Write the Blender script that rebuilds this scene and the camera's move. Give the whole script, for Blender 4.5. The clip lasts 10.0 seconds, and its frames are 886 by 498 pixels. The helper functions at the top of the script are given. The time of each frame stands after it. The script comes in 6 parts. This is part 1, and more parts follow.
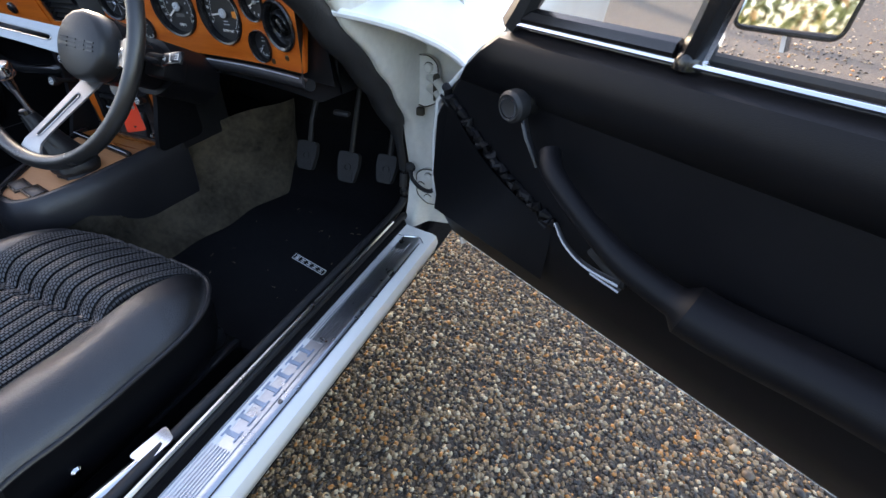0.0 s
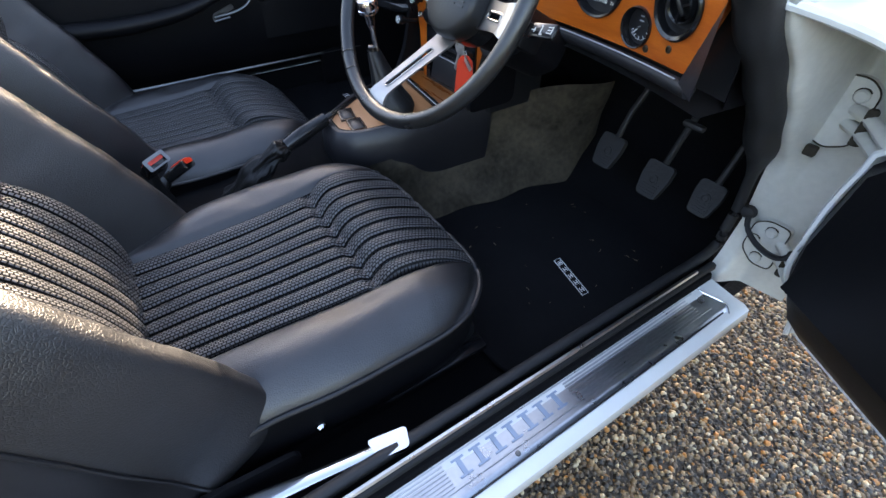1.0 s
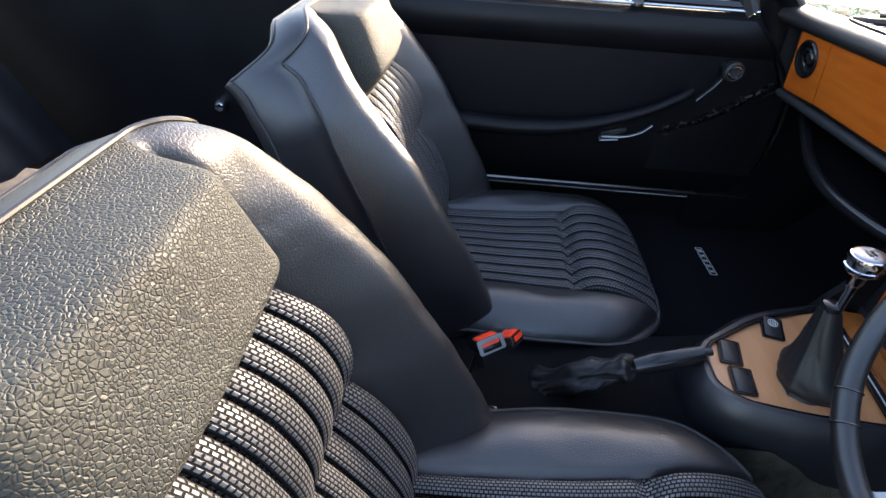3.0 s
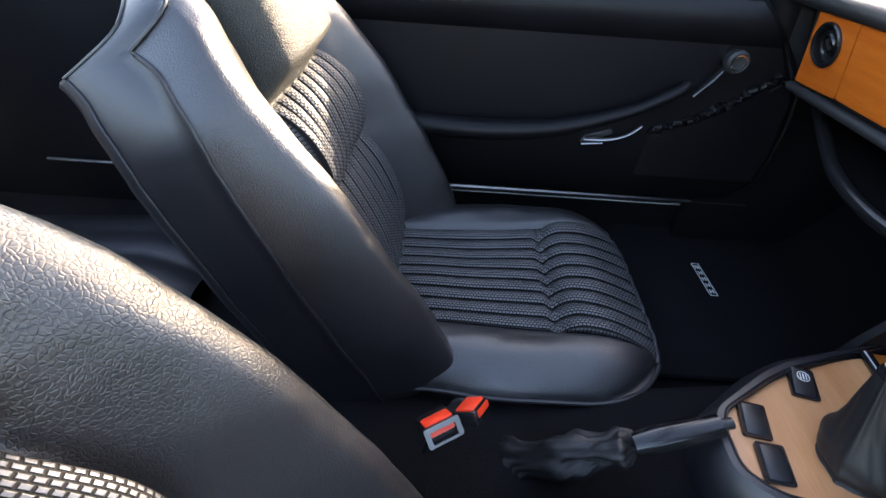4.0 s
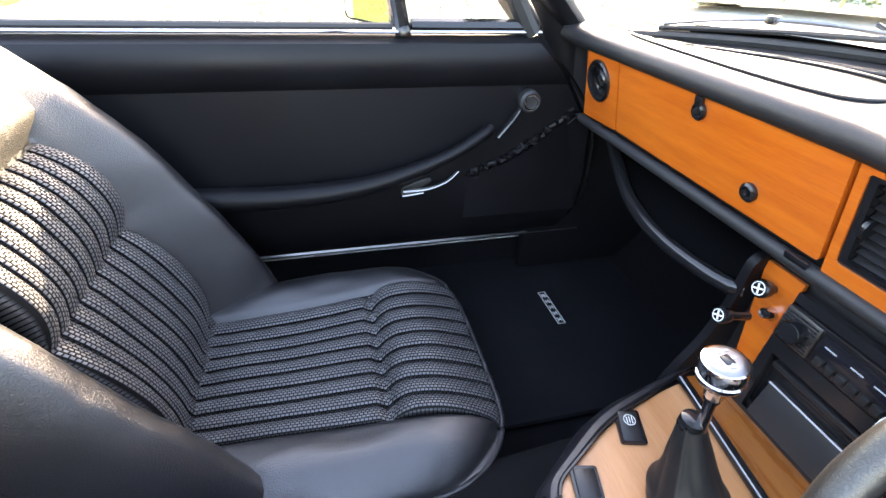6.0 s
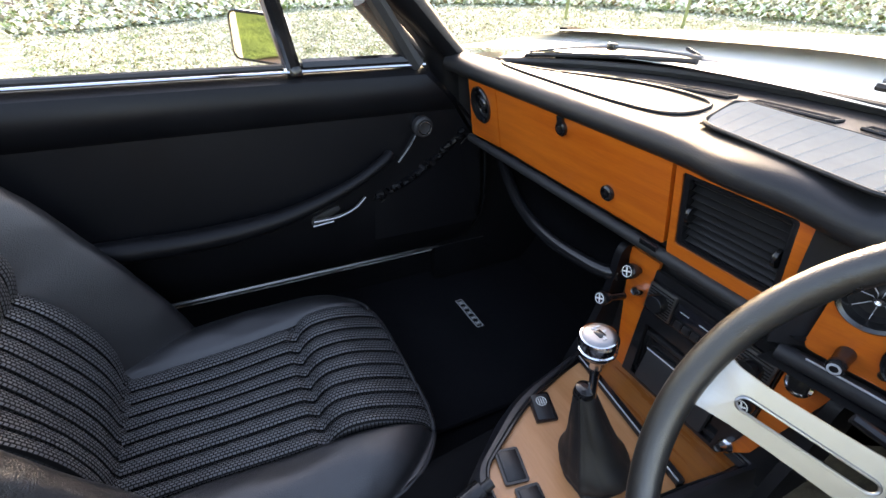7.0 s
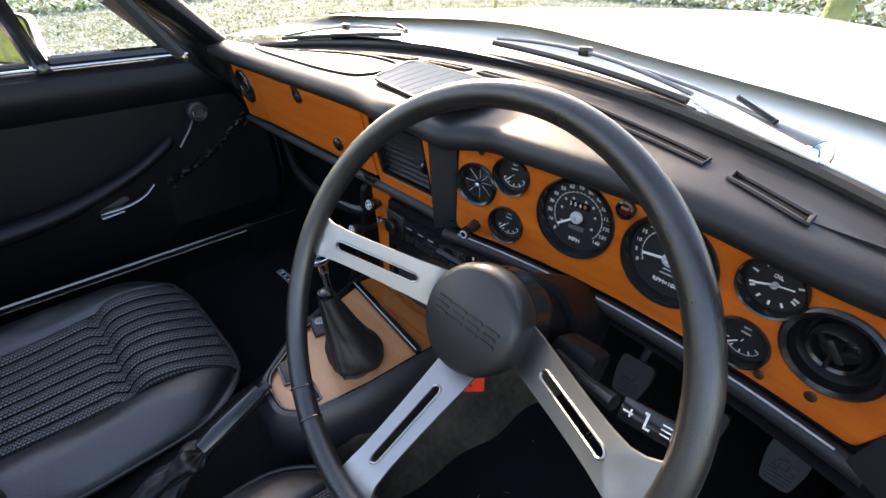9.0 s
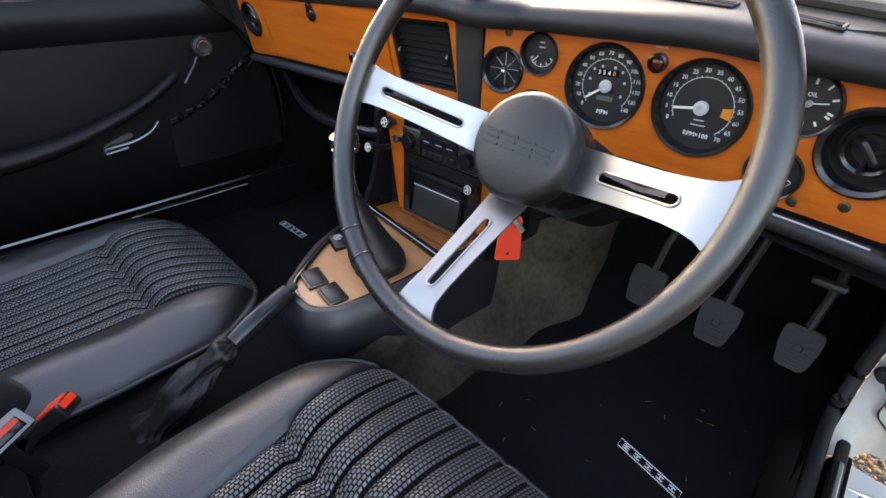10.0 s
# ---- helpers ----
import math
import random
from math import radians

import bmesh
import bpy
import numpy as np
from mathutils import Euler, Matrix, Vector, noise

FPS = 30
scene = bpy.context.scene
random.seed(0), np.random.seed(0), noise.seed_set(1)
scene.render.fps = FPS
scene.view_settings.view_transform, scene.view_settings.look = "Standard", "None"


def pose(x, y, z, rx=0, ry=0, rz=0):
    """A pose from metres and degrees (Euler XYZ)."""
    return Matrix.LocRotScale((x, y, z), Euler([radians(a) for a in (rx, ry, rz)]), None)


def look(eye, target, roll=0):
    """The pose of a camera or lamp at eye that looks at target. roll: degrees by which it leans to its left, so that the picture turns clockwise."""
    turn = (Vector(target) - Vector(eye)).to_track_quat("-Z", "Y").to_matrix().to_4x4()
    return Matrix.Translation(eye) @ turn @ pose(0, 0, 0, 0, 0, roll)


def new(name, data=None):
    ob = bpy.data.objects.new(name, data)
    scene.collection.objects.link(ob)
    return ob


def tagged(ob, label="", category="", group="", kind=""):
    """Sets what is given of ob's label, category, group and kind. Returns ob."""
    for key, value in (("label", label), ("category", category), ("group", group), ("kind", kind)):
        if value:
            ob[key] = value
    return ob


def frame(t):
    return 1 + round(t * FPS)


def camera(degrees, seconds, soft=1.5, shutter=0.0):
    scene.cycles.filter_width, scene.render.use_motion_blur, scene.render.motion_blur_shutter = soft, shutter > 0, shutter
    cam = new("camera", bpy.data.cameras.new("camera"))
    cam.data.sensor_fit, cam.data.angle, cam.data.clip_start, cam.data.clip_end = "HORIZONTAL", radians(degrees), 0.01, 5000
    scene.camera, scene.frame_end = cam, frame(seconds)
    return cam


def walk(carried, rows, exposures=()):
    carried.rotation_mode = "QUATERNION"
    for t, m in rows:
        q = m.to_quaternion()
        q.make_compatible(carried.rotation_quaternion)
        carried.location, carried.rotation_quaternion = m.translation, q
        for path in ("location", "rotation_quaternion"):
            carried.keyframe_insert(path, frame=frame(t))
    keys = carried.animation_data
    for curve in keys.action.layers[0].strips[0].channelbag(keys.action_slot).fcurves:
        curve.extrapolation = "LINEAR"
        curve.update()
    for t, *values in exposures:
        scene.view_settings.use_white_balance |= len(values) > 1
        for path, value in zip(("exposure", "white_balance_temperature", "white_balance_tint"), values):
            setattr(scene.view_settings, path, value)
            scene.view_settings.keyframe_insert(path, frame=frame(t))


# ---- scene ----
cam = camera(86.9, 10.0)
PATH = [
    (0, (1.054, 0.251, 0.865), (0.401, 1.703, -0.345), 0.1),
    (0.5, (0.983, 0.259, 0.846), (-0.005, 1.403, -0.464), 0.3),
    (1, (0.858, 0.292, 0.856), (-0.372, 1.131, -0.478), 0.5),
    (1.5, (0.771, 0.251, 0.887), (-0.647, 0.783, -0.419), 2.3),
    (2, (0.698, 0.233, 0.931), (-0.801, 0.364, -0.386), 3.3),
    (2.5, (0.594, 0.242, 0.939), (-0.935, 0.24, -0.35), 3.8),
    (3, (0.493, 0.222, 0.94), (-1.064, 0.171, -0.314), 3.9),
    (3.2, (0.451, 0.22, 0.936), (-1.112, 0.161, -0.311), 3.8),
    (4.3, (0.318, 0.29, 0.861), (-1.231, 0.36, -0.403), 4.1),
    (4.5, (0.314, 0.308, 0.846), (-1.232, 0.417, -0.419), 4.0),
    (5, (0.296, 0.351, 0.834), (-1.255, 0.56, -0.412), 4.1),
    (5.5, (0.262, 0.379, 0.863), (-1.322, 0.692, -0.318), 3.6),
    (5.7, (0.25, 0.385, 0.88), (-1.337, 0.755, -0.28), 3.7),
    (6.8, (0.276, 0.396, 0.935), (-1.257, 1.079, -0.153), 1.8),
    (7, (0.292, 0.39, 0.934), (-1.213, 1.162, -0.133), 2.3),
    (7.5, (0.335, 0.394, 0.927), (-1.084, 1.323, -0.135), 2.1),
    (8, (0.392, 0.41, 0.933), (-0.94, 1.448, -0.139), 1.8),
    (8.5, (0.462, 0.441, 0.946), (-0.796, 1.551, -0.142), 1.6),
    (9, (0.521, 0.448, 0.95), (-0.685, 1.617, -0.136), 1.5),
    (9.5, (0.536, 0.416, 0.897), (-0.631, 1.644, -0.166), 1.7),
    (10, (0.542, 0.35, 0.834), (-0.613, 1.583, -0.236), 1.7),
]
walk(cam, [(t, look(eye, target, roll)) for t, eye, target, roll in PATH],
     exposures=[(0.0, 2.7, 7000, 19), (0.5, 2.75, 7000, 19), (1.0, 3.0, 7050, 18), (1.5, 3.0, 6500, 14), (2.0, 2.95, 6900, 17), (3.0, 2.9, 6850, 18), (4.5, 3.95, 7450, 18), (5.0, 4.55, 7600, 19), (5.5, 4.75, 7750, 20), (7.0, 3.1, 7900, 20), (8.0, 2.98, 7800, 20), (9.0, 2.88, 7600, 20), (9.5, 2.9, 7750, 20), (10.0, 3.42, 8300, 20)])

# ---- daylight: low winter sun from ahead and to the passenger's side ----
SUN_EL, SUN_AZ = 19.0, 54.0          # degrees; azimuth counted to the left of straight ahead
world = bpy.data.worlds.new("sky")
scene.world = world
world.use_nodes = True
wn = world.node_tree.nodes
sky = wn.new("ShaderNodeTexSky")
sky.sky_type, sky.sun_disc = "NISHITA", False
sky.sun_elevation, sky.sun_rotation = radians(SUN_EL), radians(-SUN_AZ)
sky.air_density, sky.dust_density = 1.0, 2.0
wn["Background"].inputs["Strength"].default_value = 0.15
world.node_tree.links.new(sky.outputs["Color"], wn["Background"].inputs["Color"])
sun = new("sun", bpy.data.lights.new("sun", "SUN"))
sun.data.energy, sun.data.angle, sun.data.color = 1.8, radians(0.5), (1.0, 0.88, 0.68)
ce = math.cos(radians(SUN_EL))
sun.matrix_world = look(Vector((-math.sin(radians(SUN_AZ)) * ce, math.cos(radians(SUN_AZ)) * ce, math.sin(radians(SUN_EL)))) * 30, (0, 0, 0))


# ---- materials ----
NFL = 9                              # flutes across each seat panel


def surface(name, base, rough=0.5, metal=0.0, var=0.25, vscale=9.0, bump=0.0, bscale=400.0, grain="noise", coat=0.0, spec=0.5, rvar=0.12, tint=None, dist=0.002, stretch=(1, 1, 1), coords="Object", cap=0.13):
    """A principled material with two scales of colour variation, uneven gloss and fine relief."""
    m = bpy.data.materials.new(name)
    m.use_nodes = True
    nt = m.node_tree
    p = nt.nodes["Principled BSDF"]
    p.inputs["Metallic"].default_value = metal
    p.inputs["Coat Weight"].default_value = coat
    p.inputs["Coat Roughness"].default_value = 0.12 if rough < 0.35 else 0.24
    p.inputs["Specular IOR Level"].default_value = spec
    tc = nt.nodes.new("ShaderNodeTexCoord")
    mp = nt.nodes.new("ShaderNodeMapping")
    mp.inputs["Scale"].default_value = stretch
    nt.links.new(tc.outputs[coords], mp.inputs["Vector"])
    n1 = nt.nodes.new("ShaderNodeTexNoise")
    n1.inputs["Scale"].default_value, n1.inputs["Detail"].default_value = vscale, 6.0
    nt.links.new(mp.outputs["Vector"], n1.inputs["Vector"])
    n2 = nt.nodes.new("ShaderNodeTexNoise")
    n2.inputs["Scale"].default_value, n2.inputs["Detail"].default_value = vscale * 9, 3.0
    nt.links.new(mp.outputs["Vector"], n2.inputs["Vector"])
    add = nt.nodes.new("ShaderNodeMath")
    add.operation = "MULTIPLY_ADD"
    nt.links.new(n2.outputs["Fac"], add.inputs[0])
    add.inputs[1].default_value = 0.4
    nt.links.new(n1.outputs["Fac"], add.inputs[2])
    ramp = nt.nodes.new("ShaderNodeValToRGB")
    dark = tint or tuple(c * (1 - var) for c in base)
    ramp.color_ramp.elements[0].position, ramp.color_ramp.elements[0].color = 0.45, (*dark, 1)
    ramp.color_ramp.elements[1].position, ramp.color_ramp.elements[1].color = 0.95, (*base, 1)
    nt.links.new(add.outputs[0], ramp.inputs["Fac"])
    nt.links.new(ramp.outputs["Color"], p.inputs["Base Color"])
    rr = nt.nodes.new("ShaderNodeMapRange")
    rr.inputs["To Min"].default_value, rr.inputs["To Max"].default_value = max(0.02, rough - rvar), min(1.0, rough + rvar)
    nt.links.new(n1.outputs["Fac"], rr.inputs["Value"])
    nt.links.new(rr.outputs["Result"], p.inputs["Roughness"])
    if bump:
        if grain == "leather":
            g = nt.nodes.new("ShaderNodeTexVoronoi")
            g.feature = "DISTANCE_TO_EDGE"
            warp = nt.nodes.new("ShaderNodeTexNoise")
            warp.inputs["Scale"].default_value, warp.inputs["Detail"].default_value = bscale * 0.35, 2.0
            nt.links.new(mp.outputs["Vector"], warp.inputs["Vector"])
            mixv = nt.nodes.new("ShaderNodeVectorMath")
            mixv.operation = "MULTIPLY_ADD"
            nt.links.new(warp.outputs["Color"], mixv.inputs[0])
            mixv.inputs[1].default_value = (1.2 / bscale,) * 3
            nt.links.new(mp.outputs["Vector"], mixv.inputs[2])
            nt.links.new(mixv.outputs["Vector"], g.inputs["Vector"])
            g.inputs["Scale"].default_value = bscale
            top = nt.nodes.new("ShaderNodeMath")
            top.operation = "MINIMUM"
            top.inputs[1].default_value = cap
            nt.links.new(g.outputs["Distance"], top.inputs[0])
            gain = nt.nodes.new("ShaderNodeMath")
            gain.operation = "DIVIDE"
            gain.inputs[1].default_value = cap
            nt.links.new(top.outputs[0], gain.inputs[0])
            height = gain.outputs[0]
        else:
            g = nt.nodes.new("ShaderNodeTexNoise")
            g.inputs["Scale"].default_value, g.inputs["Detail"].default_value = bscale, 4.0
            nt.links.new(mp.outputs["Vector"], g.inputs["Vector"])
            height = g.outputs["Fac"]
        b = nt.nodes.new("ShaderNodeBump")
        b.inputs["Strength"].default_value, b.inputs["Distance"].default_value = bump, dist
        nt.links.new(height, b.inputs["Height"])
        nt.links.new(b.outputs["Normal"], p.inputs["Normal"])
        if coat:
            nt.links.new(b.outputs["Normal"], p.inputs["Coat Normal"])
    return m


def weave(name, base, rough):
    """Basket-embossed leather for the flutes: rows of small raised bars, over the sheet's own metres."""
    m = surface(name, base, rough, var=0.3, vscale=14, spec=0.5)
    nt = m.node_tree
    p = nt.nodes["Principled BSDF"]
    uv = nt.nodes.new("ShaderNodeTexCoord")
    br = nt.nodes.new("ShaderNodeTexBrick")
    br.offset = 0.5
    br.inputs["Scale"].default_value = 1.0
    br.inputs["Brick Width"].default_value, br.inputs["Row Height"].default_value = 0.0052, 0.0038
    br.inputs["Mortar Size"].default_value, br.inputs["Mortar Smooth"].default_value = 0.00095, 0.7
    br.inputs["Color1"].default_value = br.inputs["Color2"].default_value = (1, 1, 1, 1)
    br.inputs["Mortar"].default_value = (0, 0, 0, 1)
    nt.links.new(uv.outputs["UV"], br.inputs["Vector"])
    # bars pale for sheen, gaps blackened for shade in the colour; gaps also dull
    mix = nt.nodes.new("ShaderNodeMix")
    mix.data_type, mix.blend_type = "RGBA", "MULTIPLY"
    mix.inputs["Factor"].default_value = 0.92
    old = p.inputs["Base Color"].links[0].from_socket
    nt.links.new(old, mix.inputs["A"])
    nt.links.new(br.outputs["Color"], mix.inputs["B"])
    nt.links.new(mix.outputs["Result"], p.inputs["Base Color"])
    rg = nt.nodes.new("ShaderNodeMapRange")
    rg.inputs["To Min"].default_value, rg.inputs["To Max"].default_value = 0.8, rough
    nt.links.new(br.outputs["Color"], rg.inputs["Value"])
    nt.links.new(rg.outputs["Result"], p.inputs["Roughness"])
    sg = nt.nodes.new("ShaderNodeMapRange")
    sg.inputs["To Min"].default_value, sg.inputs["To Max"].default_value = 0.2, 0.9
    nt.links.new(br.outputs["Color"], sg.inputs["Value"])
    nt.links.new(sg.outputs["Result"], p.inputs["Specular IOR Level"])
    # stitched seams between the flutes, the crease's shade darkened into their colour
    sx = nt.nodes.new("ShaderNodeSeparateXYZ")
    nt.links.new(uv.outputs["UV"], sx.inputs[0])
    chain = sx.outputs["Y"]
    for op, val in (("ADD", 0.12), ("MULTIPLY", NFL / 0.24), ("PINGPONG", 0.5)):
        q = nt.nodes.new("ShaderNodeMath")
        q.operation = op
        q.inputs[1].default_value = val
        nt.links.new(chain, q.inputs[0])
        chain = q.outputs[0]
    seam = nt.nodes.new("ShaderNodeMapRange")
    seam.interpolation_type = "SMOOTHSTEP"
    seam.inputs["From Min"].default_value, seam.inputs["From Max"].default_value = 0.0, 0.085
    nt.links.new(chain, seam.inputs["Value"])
    seam_shade = nt.nodes.new("ShaderNodeMix")
    seam_shade.data_type, seam_shade.blend_type = "RGBA", "MULTIPLY"
    seam_shade.inputs["Factor"].default_value = 0.85
    nt.links.new(mix.outputs["Result"], seam_shade.inputs["A"])
    nt.links.new(seam.outputs["Result"], seam_shade.inputs["B"])
    nt.links.new(seam_shade.outputs["Result"], p.inputs["Base Color"])
    low = nt.nodes.new("ShaderNodeMath")
    low.operation = "MULTIPLY"
    nt.links.new(sg.outputs["Result"], low.inputs[0])
    nt.links.new(seam.outputs["Result"], low.inputs[1])
    nt.links.new(low.outputs[0], p.inputs["Specular IOR Level"])
    b = nt.nodes.new("ShaderNodeBump")
    b.inputs["Strength"].default_value, b.inputs["Distance"].default_value = 1.0, 0.0028
    nt.links.new(br.outputs["Color"], b.inputs["Height"])
    b2 = nt.nodes.new("ShaderNodeBump")
    b2.inputs["Strength"].default_value, b2.inputs["Distance"].default_value = 1.0, 0.0025
    nt.links.new(seam.outputs["Result"], b2.inputs["Height"])
    nt.links.new(b.outputs["Normal"], b2.inputs["Normal"])
    nt.links.new(b2.outputs["Normal"], p.inputs["Normal"])
    return m


def veneer(name, light, dark, rough, coat):
    """Lacquered wood with long grain along x and fine pores."""
    m = surface(name, light, rough, var=0.4, vscale=5, tint=dark, stretch=(1.0, 9.0, 14.0), coat=coat, bump=0.08, bscale=60, rvar=0.06, dist=0.0008)
    return m


def glassy(name, tint=(1, 1, 1), rough=0.0):
    m = bpy.data.materials.new(name)
    m.use_nodes = True
    nt = m.node_tree
    out = nt.nodes["Material Output"]
    tr, gl, mx, fr = (nt.nodes.new(k) for k in ("ShaderNodeBsdfTransparent", "ShaderNodeBsdfGlossy", "ShaderNodeMixShader", "ShaderNodeLayerWeight"))
    tr.inputs["Color"].default_value = (*tint, 1)
    gl.inputs["Roughness"].default_value = rough
    fr.inputs["Blend"].default_value = 0.5
    pw = nt.nodes.new("ShaderNodeMath")
    pw.operation = "POWER"
    pw.inputs[1].default_value = 5.0
    ma = nt.nodes.new("ShaderNodeMath")
    ma.operation = "MULTIPLY_ADD"
    ma.inputs[1].default_value, ma.inputs[2].default_value = 0.7, 0.03
    nt.links.new(fr.outputs["Facing"], pw.inputs[0])
    nt.links.new(pw.outputs[0], ma.inputs[0])
    nt.links.new(ma.outputs[0], mx.inputs["Fac"])
    nt.links.new(tr.outputs[0], mx.inputs[1])
    nt.links.new(gl.outputs[0], mx.inputs[2])
    nt.links.new(mx.outputs[0], out.inputs["Surface"])
    return m


LEATHER = surface("black_leather", (0.016, 0.016, 0.018), 0.41, var=0.4, coat=0.25, bump=0.5, bscale=330, grain="leather", dist=0.00028, vscale=10, spec=0.75, cap=0.18)
CREASED = surface("creased_leather", (0.034, 0.035, 0.028), 0.58, var=0.35, bump=1.0, bscale=400, grain="leather", dist=0.00058, vscale=10, spec=0.5, cap=0.20)
SMOOTH = surface("seat_vinyl", (0.013, 0.013, 0.016), 0.38, var=0.3, bump=0.3, bscale=500, grain="leather", dist=0.0002, vscale=8, spec=0.6)
PIPING = surface("piping_vinyl", (0.020, 0.020, 0.022), 0.36, spec=0.5)
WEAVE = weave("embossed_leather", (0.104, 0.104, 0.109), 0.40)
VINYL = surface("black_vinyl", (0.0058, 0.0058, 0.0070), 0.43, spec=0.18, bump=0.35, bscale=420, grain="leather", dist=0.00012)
PAD = surface("dash_vinyl", (0.020, 0.020, 0.022), 0.46, spec=0.35, bump=0.3, bscale=500, grain="leather", dist=0.0002)
PLASTIC = surface("black_plastic", (0.014, 0.014, 0.015), 0.35, bump=0.1, bscale=600)
GLOSS = surface("gloss_black", (0.010, 0.010, 0.011), 0.18, var=0.2)
CARPET = surface("black_carpet", (0.007, 0.007, 0.008), 0.95, bump=1.0, bscale=900, dist=0.003, spec=0.1)
WORN = surface("worn_carpet", (0.110, 0.092, 0.066), 0.95, bump=1.0, bscale=700, dist=0.003, spec=0.1, tint=(0.022, 0.020, 0.016), vscale=11)
WOOD = veneer("orange_veneer", (0.60, 0.140, 0.014), (0.42, 0.078, 0.007), 0.30, 0.5)
PALE = veneer("faded_veneer", (0.52, 0.25, 0.115), (0.40, 0.165, 0.06), 0.36, 0.25)
DEEP = veneer("deep_veneer", (0.40, 0.13, 0.025), (0.20, 0.055, 0.012), 0.28, 0.5)
CHROME = surface("chrome", (0.75, 0.76, 0.78), 0.12, 1.0, var=0.1, rvar=0.06)
DULL = surface("dull_metal", (0.20, 0.20, 0.20), 0.35, 1.0, var=0.3, vscale=40)
ALLOY = surface("brushed_alloy", (0.33, 0.33, 0.33), 0.38, 1.0, var=0.12, bump=0.05, bscale=300)
TREAD = surface("tread_alloy", (0.55, 0.57, 0.60), 0.30, 1.0, var=0.25, vscale=20)
PAINT = surface("white_paint", (0.80, 0.80, 0.77), 0.22, var=0.06, coat=0.6, vscale=4)
POST = surface("door_post_paint", (0.68, 0.665, 0.60), 0.38, var=0.25, vscale=12, coat=0.2)
GRIME = surface("old_grime", (0.060, 0.050, 0.036), 0.8, var=0.5, vscale=60, spec=0.2)
RUBBER = surface("rubber", (0.016, 0.016, 0.017), 0.6, bump=0.2, bscale=300)
WHITE = surface("white_marking", (0.75, 0.75, 0.72), 0.5, var=0.05)
SILVERP = surface("silver_marking", (0.45, 0.46, 0.48), 0.4, var=0.05)
RED = surface("red_plastic", (0.72, 0.045, 0.015), 0.35, var=0.15)
AMBER = surface("amber_marking", (0.70, 0.22, 0.02), 0.4, var=0.1)
GLASS = glassy("clear_glass", (0.96, 0.98, 0.97))
MIRROR = surface("mirror_glass", (0.9, 0.9, 0.9), 0.03, 1.0, var=0.02, rvar=0.01)


# ---- building helpers ----
def thing(name, at, label, category, group="", kind="", m=None):
    ob = new(name)
    ob.empty_display_size = 0.05
    ob.matrix_world = m if m is not None else Matrix.Translation(at)
    return tagged(ob, label, category, group, kind)


def root_of(ob):
    while ob.parent:
        ob = ob.parent
    return ob


def part(name, bm, material, parent, label="", smooth=True, local=False, kind=""):
    """Links a bmesh as one mesh object under a thing or a part. Its points are in the world, or with local in the thing's own frame."""
    if parent is not None and not local:
        bm.transform(root_of(parent).matrix_world.inverted())
    bmesh.ops.recalc_face_normals(bm, faces=bm.faces)
    me = bpy.data.meshes.new(name)
    bm.to_mesh(me)
    bm.free()
    if smooth:
        me.polygons.foreach_set("use_smooth", [True] * len(me.polygons))
        if smooth != "all":
            me.set_sharp_from_angle(angle=radians(38))
    me.materials.append(material)
    ob = new(name, me)
    if parent is not None:
        ob.parent = parent
    return tagged(ob, label, kind=kind)


def solo(name, bm, material, label, category, group="", kind="", smooth=True):
    ob = part(name, bm, material, None, smooth=smooth)
    return tagged(ob, label, category, group, kind)


def box(lo, hi, bevel=0.0, seg=2, m=None):
    bm = bmesh.new()
    bmesh.ops.create_cube(bm, size=1.0)
    lo, hi = Vector(lo), Vector(hi)
    bm.transform(Matrix.Translation((lo + hi) / 2) @ Matrix.Diagonal((*(hi - lo), 1)))
    if bevel:
        bmesh.ops.bevel(bm, geom=bm.edges[:], offset=bevel, segments=seg, profile=0.5, affect="EDGES")
    if m is not None:
        bm.transform(m)
    return bm


def join(*bms):
    """One bmesh of several."""
    out = bmesh.new()
    for b in bms:
        me = bpy.data.meshes.new("t")
        b.to_mesh(me)
        b.free()
        out.from_mesh(me)
        bpy.data.meshes.remove(me)
    return out


def lathe(profile, n=32, m=None, cap=True):
    """Turns (radius, height) pairs about z."""
    bm = bmesh.new()
    rings = []
    for r, z in profile:
        if r < 1e-6:
            rings.append([bm.verts.new((0, 0, z))])
        else:
            rings.append([bm.verts.new((r * math.cos(2 * math.pi * k / n), r * math.sin(2 * math.pi * k / n), z)) for k in range(n)])
    for a, b in zip(rings, rings[1:]):
        for k in range(n):
            l = (k + 1) % n
            if len(a) == 1 and len(b) > 1:
                bm.faces.new((a[0], b[k], b[l]))
            elif len(b) == 1 and len(a) > 1:
                bm.faces.new((a[k], b[0], a[l]))
            elif len(a) > 1:
                bm.faces.new((a[k], b[k], b[l], a[l]))
    if cap:
        for r in (rings[0], rings[-1]):
            if len(r) > 1:
                bm.faces.new(r)
    if m is not None:
        bm.transform(m)
    return bm


def spline(points, n):
    """n + 1 points along a smooth curve through the given ones."""
    pts = [Vector(p) for p in points]
    pts = [2 * pts[0] - pts[1], *pts, 2 * pts[-1] - pts[-2]]
    out = []
    spans = len(pts) - 3
    for k in range(n + 1):
        f = k / n * spans
        i = min(int(f), spans - 1)
        t = f - i
        a, b, c, d = pts[i : i + 4]
        out.append(0.5 * (2 * b + (c - a) * t + (2 * a - 5 * b + 4 * c - d) * t * t + (3 * b - a - 3 * c + d) * t**3))
    return out


